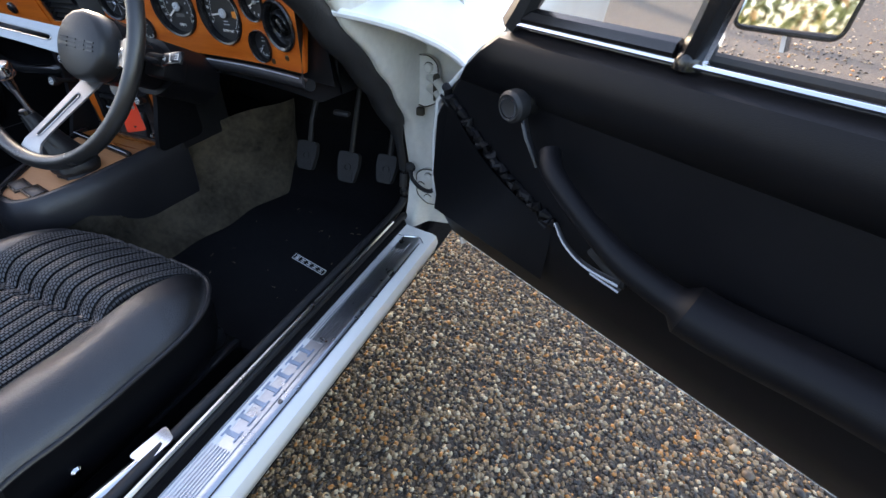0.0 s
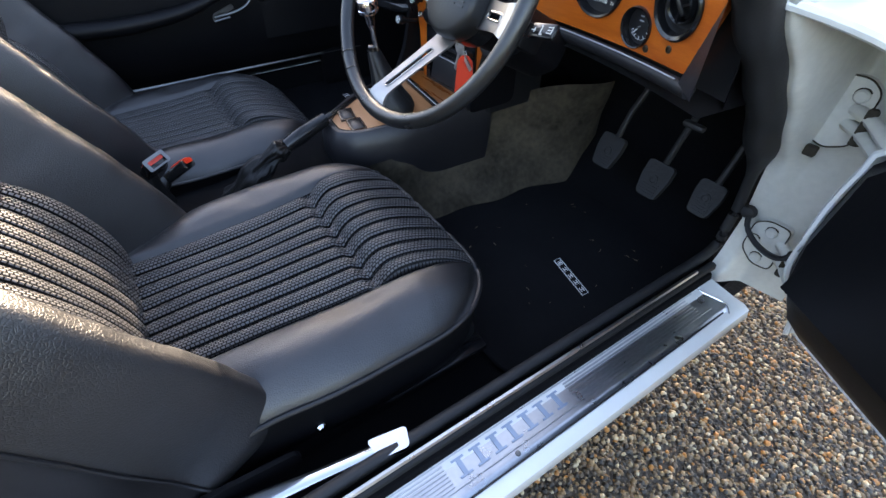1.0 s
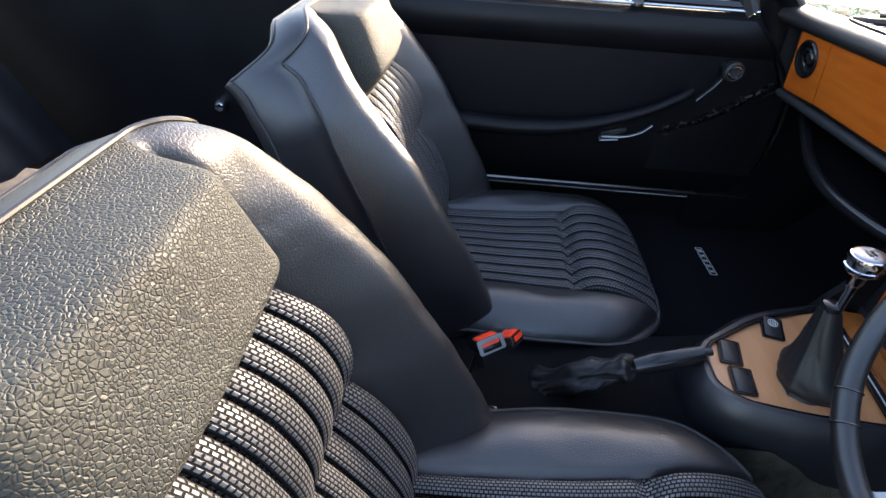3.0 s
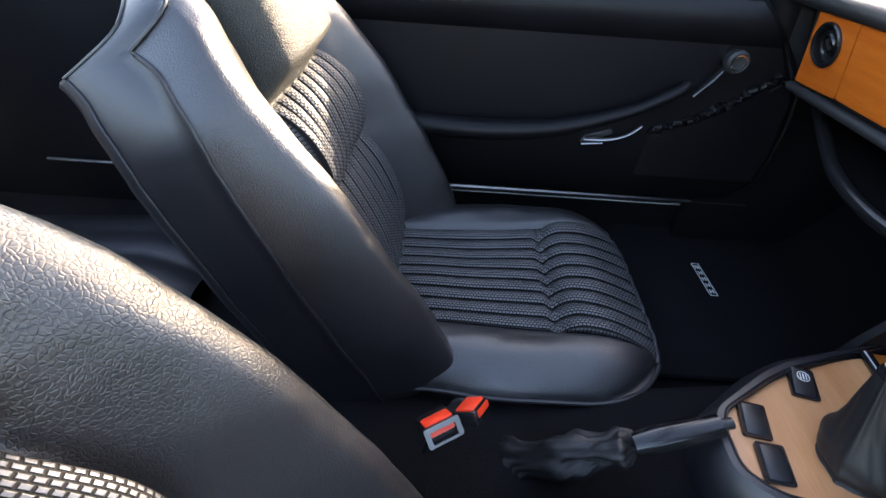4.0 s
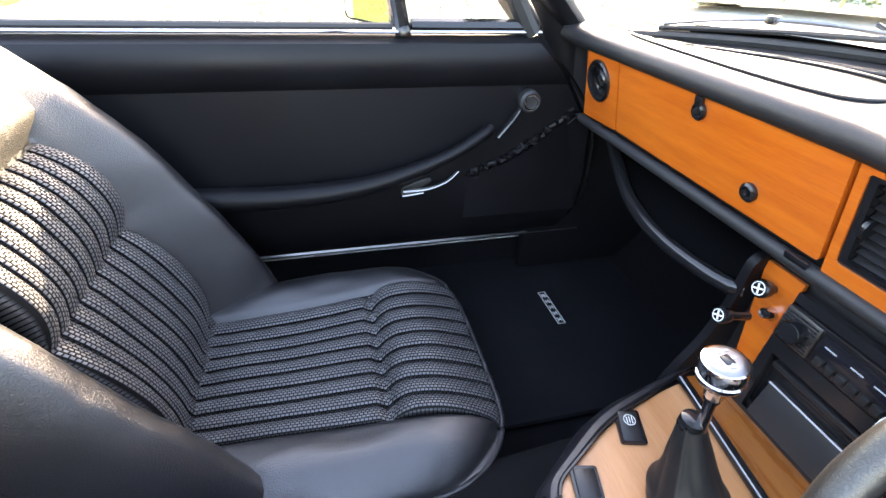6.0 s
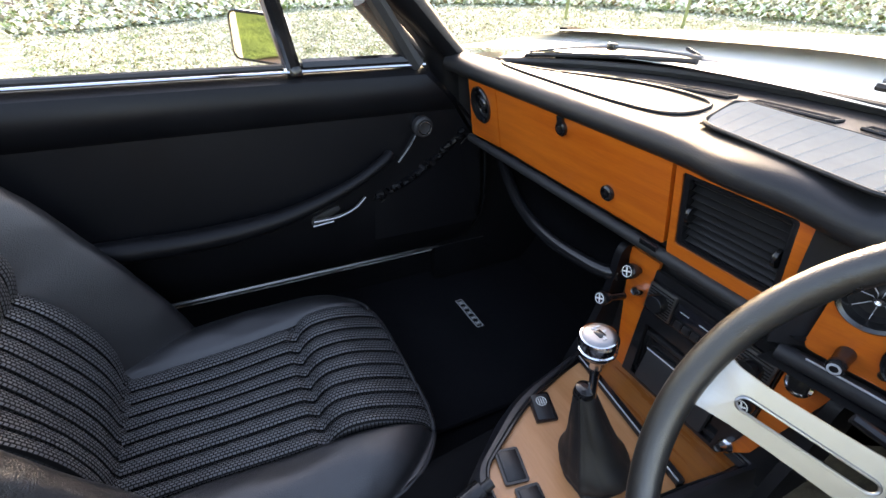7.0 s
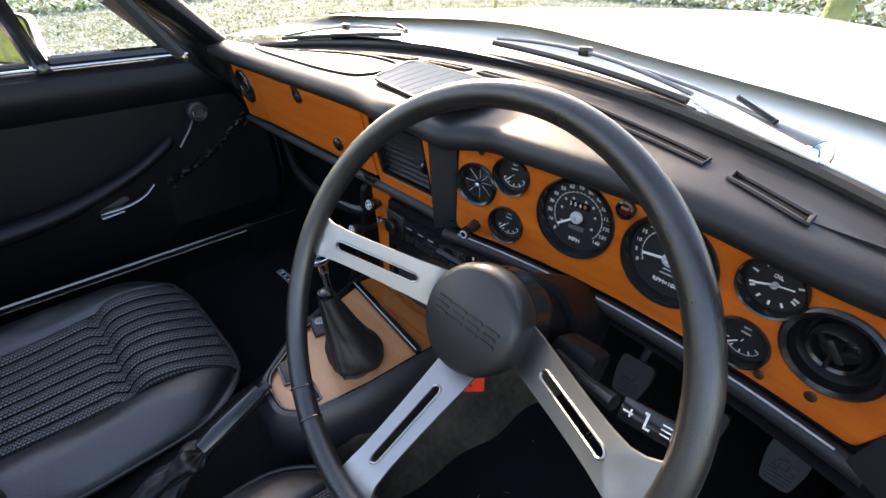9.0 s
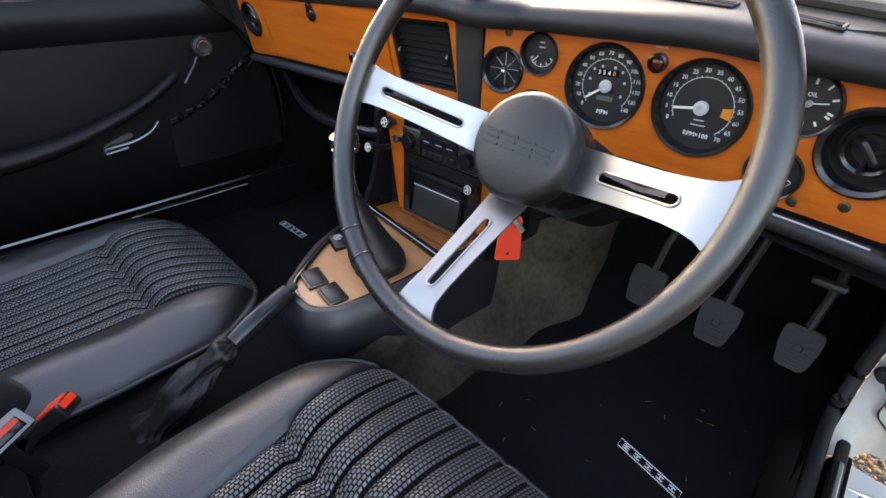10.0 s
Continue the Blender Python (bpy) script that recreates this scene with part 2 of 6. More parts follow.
def tube(points, radius, n=10, closed=False, flat=1.0, up=(0, 0, 1)):
    """A round or flattened bar along points; radius may be a function of 0..1."""
    bm = bmesh.new()
    pts = [Vector(p) for p in points]
    rings = []
    last = len(pts) - 1
    for k, p in enumerate(pts):
        a = pts[(k - 1) % len(pts)] if closed or k else p
        b = pts[(k + 1) % len(pts)] if closed or k < last else p
        d = (b - a).normalized()
        side = d.cross(Vector(up))
        side = side.normalized() if side.length > 1e-4 else Vector((1, 0, 0))
        top = side.cross(d)
        r = radius(k / last) if callable(radius) else radius
        rings.append([bm.verts.new(p + r * (math.cos(2 * math.pi * j / n) * side + flat * math.sin(2 * math.pi * j / n) * top)) for j in range(n)])
    for a, b in zip(rings, rings[1:] + ([rings[0]] if closed else [])):
        for j in range(n):
            bm.faces.new((a[j], a[(j + 1) % n], b[(j + 1) % n], b[j]))
    if not closed:
        bm.faces.new(rings[0]), bm.faces.new(rings[-1])
    return bm


def plate(outer, holes, thick, m=None, bevel=0.0):
    """A flat sheet in x, y with holes in it, from z = 0 down to -thick."""
    bm = bmesh.new()
    for loop in (outer, *holes):
        vs = [bm.verts.new((p[0], p[1], 0)) for p in loop]
        for a, b in zip(vs, vs[1:] + vs[:1]):
            bm.edges.new((a, b))
    bmesh.ops.triangle_fill(bm, edges=bm.edges[:], use_beauty=True, use_dissolve=False)
    got = bmesh.ops.extrude_face_region(bm, geom=bm.faces[:])
    bmesh.ops.translate(bm, verts=[v for v in got["geom"] if isinstance(v, bmesh.types.BMVert)], vec=(0, 0, -thick))
    if m is not None:
        bm.transform(m)
    return bm


def disc(cx, cy, r, n=32):
    return [(cx + r * math.cos(2 * math.pi * k / n), cy + r * math.sin(2 * math.pi * k / n)) for k in range(n)]


def rounded(points, r, n=5):
    """A polygon with its corners rounded off; r one radius or one for each corner."""
    out = []
    for k, p in enumerate(points):
        a, p, b = Vector(points[k - 1]).to_2d(), Vector(p).to_2d(), Vector(points[(k + 1) % len(points)]).to_2d()
        rad = r[k] if isinstance(r, (list, tuple)) else r
        u, v = (a - p), (b - p)
        d = min(rad, u.length * 0.48, v.length * 0.48)
        s, e = p + u.normalized() * d, p + v.normalized() * d
        for j in range(n + 1):
            t = j / n
            out.append(tuple((1 - t) ** 2 * s + 2 * t * (1 - t) * p + t * t * e))
    return out


def sheet(f, us, vs, keep=None, uv=None, close_u=False):
    """A grid of quads over parameters; keep(u, v) chooses the faces; uv(u, v) gives the sheet's metres."""
    bm = bmesh.new()
    layer = bm.loops.layers.uv.new("UVMap")
    grid = {}
    def vert(i, j):
        if (i, j) not in grid:
            grid[i, j] = bm.verts.new(f(us[i], vs[j]))
        return grid[i, j]
    for i in range(len(us) - 1):
        for j in range(len(vs) - 1):
            if keep and not keep((us[i] + us[i + 1]) / 2, (vs[j] + vs[j + 1]) / 2):
                continue
            face = bm.faces.new((vert(i, j), vert(i + 1, j), vert(i + 1, j + 1), vert(i, j + 1)))
            if uv:
                for loop, (a, b) in zip(face.loops, ((i, j), (i + 1, j), (i + 1, j + 1), (i, j + 1))):
                    loop[layer].uv = uv(us[a], vs[b])
    return bm


def steps(a, b, n):
    return [a + (b - a) * k / n for k in range(n + 1)]


def smoothstep(a, b, x):
    t = max(0.0, min(1.0, (x - a) / (b - a)))
    return t * t * (3 - 2 * t)


def bell(x, w):
    return math.exp(-((x / w) ** 2))


def frame_on(origin, xdir, ydir):
    """A pose whose x and y lie along two directions, z across both."""
    x = Vector(xdir).normalized()
    z = x.cross(Vector(ydir)).normalized()
    y = z.cross(x)
    m = Matrix((x, y, z)).transposed().to_4x4()
    m.translation = origin
    return m


def lettering(text, size, m, material, parent, name="numeral"):
    """Raised writing in the built-in font, standing in the x, y plane of m."""
    cu = bpy.data.curves.new(name, "FONT")
    cu.body, cu.size, cu.align_x, cu.align_y, cu.extrude, cu.resolution_u = text, size, "CENTER", "CENTER", 0.0002, 2
    tmp = bpy.data.objects.new(name, cu)
    me = bpy.data.meshes.new_from_object(tmp)
    bpy.data.objects.remove(tmp)
    bpy.data.curves.remove(cu)
    me.transform(root_of(parent).matrix_world.inverted() @ m)
    me.materials.clear()
    me.materials.append(material)
    ob = new(name, me)
    ob.parent = parent
    return ob


# ---- ground ----
def ground_z(x, y):
    d = -0.55 * x + 0.835 * y
    return 0.085 * max(0.0, d - 2.6) * smoothstep(2.6, 5.0, d) if d < 30 else 0.085 * 27.4


def knots(lo, hi, near, n):
    """Grid lines, close together near 0 and wide apart far off."""
    return sorted({round(near * math.sinh(k / n * math.asinh(v / near)), 4) for v in (lo, hi) for k in range(n + 1)})


GRAVEL = surface("gravel_bed", (0.12, 0.088, 0.06), 0.7, var=0.75, vscale=40, bump=1.0, bscale=160, dist=0.008, tint=(0.045, 0.038, 0.033))
LAWN = surface("frosted_turf", (0.50, 0.52, 0.44), 0.95, var=0.7, vscale=5, bump=1.0, bscale=30, dist=0.06, tint=(0.10, 0.14, 0.05), spec=0.1)
bm = sheet(lambda u, v: (u, v, ground_z(u, v)), knots(-400, 400, 1.5, 40), knots(-400, 400, 1.5, 40))
solo("ground", bm, GRAVEL, "wet brown pebble-dashed gravel drive", "ground", kind="structure")


def on_lawn(x, y):
    return -0.62 * x + 0.785 * y > 1.55 + 0.12 * math.sin(3 * x + y) and x < 0.2 + 0.03 * y and not (-1.05 < x < 1.1 and y < 2.9)


bm = sheet(lambda u, v: (u, v, ground_z(u, v) + 0.012 + 0.012 * math.sin(7 * u) * math.cos(6 * v)), knots(-300, 40, 1.5, 46), knots(-40, 300, 1.5, 46), keep=on_lawn)
solo("lawn", bm, LAWN, "rough grass verge white with frost and fallen leaves", "lawn", kind="structure")


MEADOW = surface("green_turf", (0.16, 0.22, 0.05), 0.9, var=0.6, vscale=3, bump=1.0, bscale=25, dist=0.08, tint=(0.05, 0.08, 0.02), spec=0.1)
bm = sheet(lambda u, v: (u, v, ground_z(u, v) + 0.014 + 0.02 * math.sin(5 * u) * math.cos(4 * v)), knots(-120, 120, 1.5, 30), sorted({-2.6 - k * 0.5 - 0.09 * k * k for k in range(30)}), keep=lambda x, y: True)
solo("lawn", bm, MEADOW, "green sunlit grass behind the car", "lawn", kind="structure")


# ---- the car's shell ----
shell = thing("car_body", (0.03, 0.5, 0.15), "white open two-door car body with black interior", "car", kind="structure")
FLOOR = 0.235
# floor pan, tunnel, bulkhead
part("floor_pan", box((-0.66, -0.95, 0.15), (0.655, 1.30, FLOOR)), CARPET, shell, "black carpeted floor")
bm = sheet(lambda u, v: (0.045 + 0.115 * u * (1.25 - 0.25 * smoothstep(0, 1, v)), -0.9 + 2.1 * v, FLOOR - 0.01 + (0.115 + 0.10 * smoothstep(0.55, 0.85, v)) * (1 - abs(u) ** 4) ** 0.5), steps(-1, 1, 24), steps(0, 1, 20))
part("transmission_tunnel", bm, CARPET, shell, "black carpeted tunnel")
def flank(u, v):
    top = FLOOR + 0.150 + 0.085 * smoothstep(0.25, 0.85, u)
    fold = 0.010 * math.sin(9 * u + 3 * v) * v + 0.006 * math.sin(21 * u - 4 * v) * v * v + 0.006 * noise.noise((6 * u, 4 * v, 2.0))
    return (0.160 + 0.065 * v * v + 0.11 * smoothstep(0.55, 1.0, u) * (1 - 0.5 * v) + fold, 0.58 + 0.54 * u, FLOOR + 0.004 + (top - FLOOR) * (1 - v))
part("tunnel_flank", sheet(flank, steps(0, 1, 60), steps(0, 1, 24)), WORN, shell, "grey-brown worn carpet on the tunnel side")
bm = sheet(lambda u, v: (u, 1.02 + 0.22 * v, FLOOR + 0.33 * v ** 1.4), steps(-0.66, 0.66, 6), steps(0, 1, 8))
part("toe_board", bm, CARPET, shell)
part("bulkhead", box((-0.66, 1.16, 0.2), (0.66, 1.2, 0.80)), CARPET, shell)
for sx in (-1, 1):
    cx = 0.0275
    w = 0.6825
    X = lambda v: cx + sx * v
    # sill: painted outer face, upright inner flange, carpeted inside
    inner = [(0.618, 0.20), (0.620, 0.325), (0.624, 0.340), (0.630, 0.347), (0.638, 0.345), (0.641, 0.336)]
    outer = [(0.641, 0.336), (0.680, 0.331), (0.698, 0.330), (0.707, 0.325), (0.7100, 0.312), (0.702, 0.287), (0.66, 0.25), (0.58, 0.16)]
    for nm, prof, mt in (("sill_lining", inner, CARPET), ("sill", outer, PAINT if sx > 0 else CARPET)):
        bm = sheet(lambda u, v: (X(prof[int(v)][0]), u, prof[int(v)][1]), [-0.75, -0.2, 0.2, 0.6, 0.93], list(range(len(prof))))
        part(nm, bm, mt, shell, "white painted door sill" if mt == PAINT else "black carpeted sill lining")
    part("sill_trim", box((min(X(0.621), X(0.634)), -0.7, 0.338), (max(X(0.621), X(0.634)), 0.95, 0.352), 0.005), RUBBER, shell)
    if sx > 0:
        part("sill_strip", tube([(X(0.627), y, 0.356) for y in steps(-0.6, 0.90, 6)], 0.0032, 6), TREAD, shell, "bright metal edging strip")
    else:
        part("sill_strip", tube([(-0.551, y, 0.350) for y in steps(-0.6, 0.93, 6)], 0.0042, 6), DULL, shell, "bright metal edging strip")

def post_y(z):
    """How far forward the door post's flange lies at height z."""
    k = [(0.30, 0.955), (0.36, 0.985), (0.414, 0.998), (0.52, 0.982), (0.60, 0.93), (0.657, 0.88), (0.736, 0.80), (0.81, 0.73)]
    for (a, ya), (b, yb) in zip(k, k[1:]):
        if z <= b:
            return ya + (yb - ya) * smoothstep(0, 1, (z - a) / (b - a)) * 0.5 + (yb - ya) * 0.5 * (z - a) / (b - a)
    return 0.73


def screen_base(u):
    return Vector((0.03 + 0.56 * u, 0.985 - 0.135 * abs(u) ** 2.2, 0.827 - 0.046 * abs(u) ** 2))


def screen_top(u):
    return Vector((0.03 + 0.53 * u, 0.44 - 0.03 * u * u, 1.205 - 0.05 * u * u))


# bonnet, wings, scuttle
def bonnet_z(x, y):
    e = abs(x - 0.03) / 0.78
    return 0.835 - 0.02 * (y - 1.1) - 0.02 * (y - 1.1) ** 2 + 0.018 * bell(x - 0.03, 0.22) - 0.06 * e**3


bm = sheet(lambda u, v: (0.03 + 0.70 * u, 1.07 - 0.07 * u * u + v * (1.55 + 0.07 * u * u), bonnet_z(0.03 + 0.70 * u, 1.07 + 1.55 * v)), steps(-1, 1, 28), steps(0, 1, 24))
part("bonnet", bm, PAINT, shell, "long white bonnet with a raised centre")
for sx in (-1, 1):
    X = lambda v: 0.0275 + sx * v
    def wing(u, v):
        w = min(v, 1.0) * math.pi / 2
        y0 = (0.785 if sx > 0 else 0.90) + (0.150 if sx > 0 else 0.03) * smoothstep(0.0, 1.0, v)
        return (X(0.575 + 0.195 * math.sin(w) - 0.03 * max(0.0, v - 1)), y0 + (2.62 - y0) * u, bonnet_z(X(0.62), 1.0 + 1.5 * u) - 0.058 * (1 - u) ** 6 - 0.125 * (1 - math.cos(w)) - 0.23 * max(0.0, v - 1))
    part("front_wing", sheet(wing, [0, 0.01, 0.03, 0.06] + steps(0.1, 1, 14), steps(0, 2, 24)), PAINT, shell, "white front wing")
    part("wing_lip", tube([wing(0, v) for v in steps(0.0, 2.0, 30)], 0.006, 8), PAINT, shell, "rolled white wing edge")
    # footwell side, from the post's flange to the bulkhead
    if sx < 0:
        part("kick_panel", box((X(0.603), 0.80, 0.25), (X(0.575), 1.18, 0.72), 0.01), CARPET, shell)
    for off in (0.0, 0.008) if sx > 0 else ():
        kick = lambda u, v: (X(0.606 + off), post_y(0.25 + 0.56 * u) - 0.006 + (1.19 - post_y(0.25 + 0.56 * u)) * v, 0.25 + 0.56 * u)
        part("kick_panel", sheet(kick, steps(0, 1, 24), steps(0, 1, 6)), CARPET, shell, smooth="all")
    # door post: flange by the seal, recess with the hinges
    post = lambda u, v: (0.0275 + sx * (0.617 + 0.105 * v), post_y(0.31 + 0.45 * u) + (0.988 + 0.02 * v - post_y(0.31 + 0.45 * u)) * smoothstep(0.16, 0.42, v), 0.31 + 0.45 * u)
    part("door_post", sheet(post, steps(0, 1, 40), steps(0, 1, 30)), POST, shell, "cream-white hinge pillar", smooth="all")
    if sx > 0:
        hinges = (([(0.657, 0.574), (0.690, 0.562), (0.716, 0.575), (0.716, 0.640), (0.700, 0.652), (0.668, 0.650), (0.657, 0.610)], 0.981, ((0.668, 0.632), (0.666, 0.586), (0.6995, 0.632)), (0.700, 0.606)),
                  ([(0.668, 0.380), (0.690, 0.362), (0.716, 0.366), (0.716, 0.440), (0.686, 0.440), (0.668, 0.428)], 0.981, ((0.678, 0.401), (0.6945, 0.424), (0.6925, 0.3755)), (0.712, 0.402)))
        for outline, y, bolts, (ax, az) in hinges:
            face = frame_on((0, y, 0), (1, 0, 0), (0, 0, 1))
            edge = rounded(outline, 0.009)
            h = part("hinge_plate", plate(edge, [], 0.010, face), POST, shell, "cream door hinge plate")
            part("plate_grime", tube([(x, y - 0.0004, z) for x, z in edge], 0.0011, 5, closed=True), GRIME, h, "dark grime round the hinge plate")
            for bx, bz in bolts:
                bolt = frame_on((bx, y, bz), (1, 0, 0), (0, 0, 1))
                part("hinge_bolt", lathe([(0.0080, 0), (0.0080, 0.004), (0.006, 0.0062), (0, 0.0066)], 16, bolt), POST, h)
                part("bolt_grime", tube([bolt @ Vector((0.0084 * math.cos(a), 0.0084 * math.sin(a), 0.0006)) for a in (0.6 + 4.4 * k / 16 for k in range(17))], 0.0011, 5), GRIME, h)
            for dz in (-0.009, 0.009):
                part("hinge_arm", tube(spline([(ax, 0.985, az + dz), (ax + 0.025, 0.962, az + dz + 0.001), (ax + 0.055, 0.925, az + dz * 0.9), (ax + 0.080, 0.895, az + dz * 0.9)], 10), 0.0085, 10, flat=0.9), POST, shell, "cream hinge arm")
            part("hinge_pin", lathe([(0.006, -0.020), (0.006, 0.020), (0.004, 0.023), (0, 0.023)], 12, Matrix.Translation((ax + 0.022, 0.962, az))), GRIME, shell, "grimy hinge pin")
        part("striker_tab", box((0.676, 0.972, 0.548), (0.690, 0.982, 0.562), 0.002), GRIME, shell, "dark grimy check bracket")
        part("wing_stay", box((0.612, 0.905, 0.738), (0.634, 0.922, 0.747), 0.003), GRIME, shell, "dark drain slot under the wing")
        part("check_strap", tube(spline([(0.654, 0.985, 0.436), (0.668, 0.962, 0.424), (0.700, 0.940, 0.420), (0.735, 0.915, 0.438), (0.758, 0.895, 0.485)], 14), 0.0042, 6), RUBBER, shell, "black wiring sleeve to the door")
        part("strap_grommet", lathe([(0.011, 0), (0.009, 0.008), (0.004, 0.010)], 14, frame_on((0.654, 0.984, 0.436), (1, 0, 0), (0, 0, 1))), RUBBER, shell)
        part("pillar_sticker", box((0.636, -0.001, 0.522), (0.652, 0.0, 0.548), m=Matrix.Translation((0, 0.966, 0)) @ Matrix.Translation((0, 0, 0.535)) @ Matrix.Rotation(radians(24), 4, "X") @ Matrix.Translation((0, 0, -0.535))), SILVERP, shell, smooth=False)
    seal = [(X(0.607), 0.25, 0.350), (X(0.607), 0.84, 0.345)] + [(X(0.607), post_y(z) - 0.008, z) for z in steps(0.352, 0.79, 12)] + [(X(0.595), 0.66, 0.87)]
    part("door_seal", tube(spline(seal, 60), lambda t: 0.008 + 0.014 * smoothstep(0.38, 0.5, t), 10), RUBBER, shell, "black rubber door seal")
bm = sheet(lambda u, v: (0.03 + 0.66 * u, screen_base(u).y + 0.004 + (1.13 - screen_base(u).y) * v, screen_base(u).z - 0.008 + (bonnet_z(0.03 + 0.66 * u, 1.13) - 0.005 - screen_base(u).z + 0.008) * v), steps(-1, 1, 30), steps(0, 1, 6))
part("scuttle", bm, PAINT, shell, "white scuttle panel")
for k in range(5):
    part("scuttle_slat", tube([(0.325 + 0.012 * k + 0.10 * t, 0.985 - 0.011 * k - 0.035 * t, 0.8225 - 0.010 * t + 0.0012) for t in steps(0, 1, 4)], 0.0022, 6), PAINT, shell)

# folded-top tub, windscreen header and pillars
part("header_rail", tube([(0.03 + 0.57 * u, 0.42 + 0.03 * (1 - u * u), 1.22 - 0.05 * u * u) for u in steps(-1, 1, 12)], 0.028, 8), VINYL, shell)
part("rear_deck", box((-0.75, -1.9, 0.70), (0.80, -1.1, 0.78), 0.03), PAINT, shell)
for sx in (-1, 1):
    X = lambda v: 0.03 + sx * v
    bm = tube(spline([(X(0.56), 0.82, 0.775), (X(0.555), 0.69, 0.90), (X(0.545), 0.55, 1.06), (X(0.53), 0.41, 1.20)], 16), lambda t: 0.026 + 0.010 * smoothstep(0.0, 0.3, t), 12, flat=0.75)
    part("windscreen_pillar", bm, VINYL, shell, "black padded windscreen pillar")
    bm = sheet(lambda u, v: (X(0.60 - 0.04 * v), -0.05 - 0.95 * u, 0.24 + 0.52 * v), steps(0, 1, 6), steps(0, 1, 6))
    part("rear_quarter_panel", bm, VINYL, shell, "black vinyl rear side panel")
    part("rear_quarter_top", box((min(X(0.55), X(0.62)), -1.0, 0.74), (max(X(0.55), X(0.62)), -0.04, 0.775), 0.012), VINYL, shell)
    bm = sheet(lambda u, v: (X(0.79 - 0.03 * abs(v - 0.5)), -1.9 + 1.85 * u, 0.2 + 0.56 * v), steps(0, 1, 6), steps(0, 1, 8))
    part("rear_wing", bm, PAINT, shell)

# padded trim from the passenger's pillar down beside the dash
EDGE = [(1.04, 0.520, 0.600), (0.88, 0.655, 0.750), (0.838, 0.708, 0.786), (0.800, 0.747, 0.820), (0.744, 0.780, 0.845), (0.668, 0.789, 0.872), (0.560, 0.796, 0.900)]
rows = [spline([(0, y0, z) for z, y0, y1 in EDGE], 36), spline([(0, y1, z) for z, y0, y1 in EDGE], 36)]


def pillar_trim(k, v):
    p = rows[0][int(k)].lerp(rows[1][int(k)], v)
    return (-0.548 + 0.014 * v + 0.016 * math.sin(math.pi * v) ** 0.7, p.y, p.z)


part("pillar_trim", sheet(pillar_trim, list(range(37)), steps(0, 1, 14)), VINYL, shell, "black padded pillar trim", smooth="all")


# ---- windscreen: seal and glass ----
screen = thing("windscreen", (0.03, 0.98, 0.83), "curved clear windscreen in black rubber seal", "windscreen", kind="structure")
bm = sheet(lambda u, v: screen_base(u).lerp(screen_top(u), v) + Vector((0, 0.05 * math.sin(math.pi * v), 0.03 * math.sin(math.pi * v))), steps(-1, 1, 20), steps(0, 1, 8))
g = part("pane", bm, GLASS, screen)
g.visible_shadow = False
part("screen_seal", tube([screen_base(u) + Vector((0, 0.006, 0.002)) for u in steps(-1, 1, 40)], 0.007, 8), RUBBER, screen)
part("bright_strip", tube([screen_base(u) + Vector((0, 0.017, 0.006)) for u in steps(-1, 1, 40)], 0.003, 6), CHROME, screen)


# ---- seats ----


def flute(k):
    t = (k + 1) / 2 * NFL % 1.0 * 2 - 1
    return 0.75 * (1 - abs(t) ** 2.2) + 0.25 * (1 - t**10)


def split(u, lim):
    """Maps |u| = 0.5 onto the panel's edge, so that one grid line follows it."""
    au = abs(u)
    return math.copysign(au / 0.5 * lim if au <= 0.5 else lim + (au - 0.5) / 0.5 * (1 - lim), u)


def cushion(u, v):
    w = 0.192 + 0.024 * smoothstep(0.0, 0.55, v) - 0.020 * max(0.0, (v - 0.72) / 0.28) ** 2
    lim = (0.106 + 0.036 * v * v) / w
    q = split(u, lim)
    au = abs(q)
    x = q * w
    y = -0.06 + 0.458 * v - 0.055 * au**5 * v**5
    a = max(0.0, (au - 0.52) / 0.48)
    b = max(0.0, (v - 0.76) / 0.24)
    r = min(1.0, (a**2.6 + b**2.6) ** (1 / 2.6))
    z = 0.172 - 0.014 * (1 - v) + 0.017 * bell(au - 0.76, 0.20) * (1 - b)
    z -= 0.030 * (1 - math.sqrt(max(0.0, 1 - r**2.6)))
    if abs(u) < 0.5:
        z += 0.0092 * flute(u / 0.5) * (1 - 0.5 * b) - 0.0075
        z += -0.011 * bell(v - 0.666, 0.016) + 0.012 * smoothstep(0.666, 0.74, v) * (1 - smoothstep(0.78, 0.97, v))
    else:
        z -= 0.007 * bell(abs(u) - 0.5, 0.03)
    z -= 0.024 * (1 - smoothstep(0.0, 0.36, v)) * smoothstep(0.55, 0.85, au)
    z += 0.004 * noise.noise((x * 9, y * 9, 3.0)) + 0.0015 * noise.noise((x * 40, y * 22, 1.0)) * (abs(u) > 0.5)
    return (x, y, z)


TILT_Y, TILT_Z = -0.372, 0.928       # the backrest's lean
NOTCH, PAD_LOW, BACK_S = 0.182, 0.310, 0.445


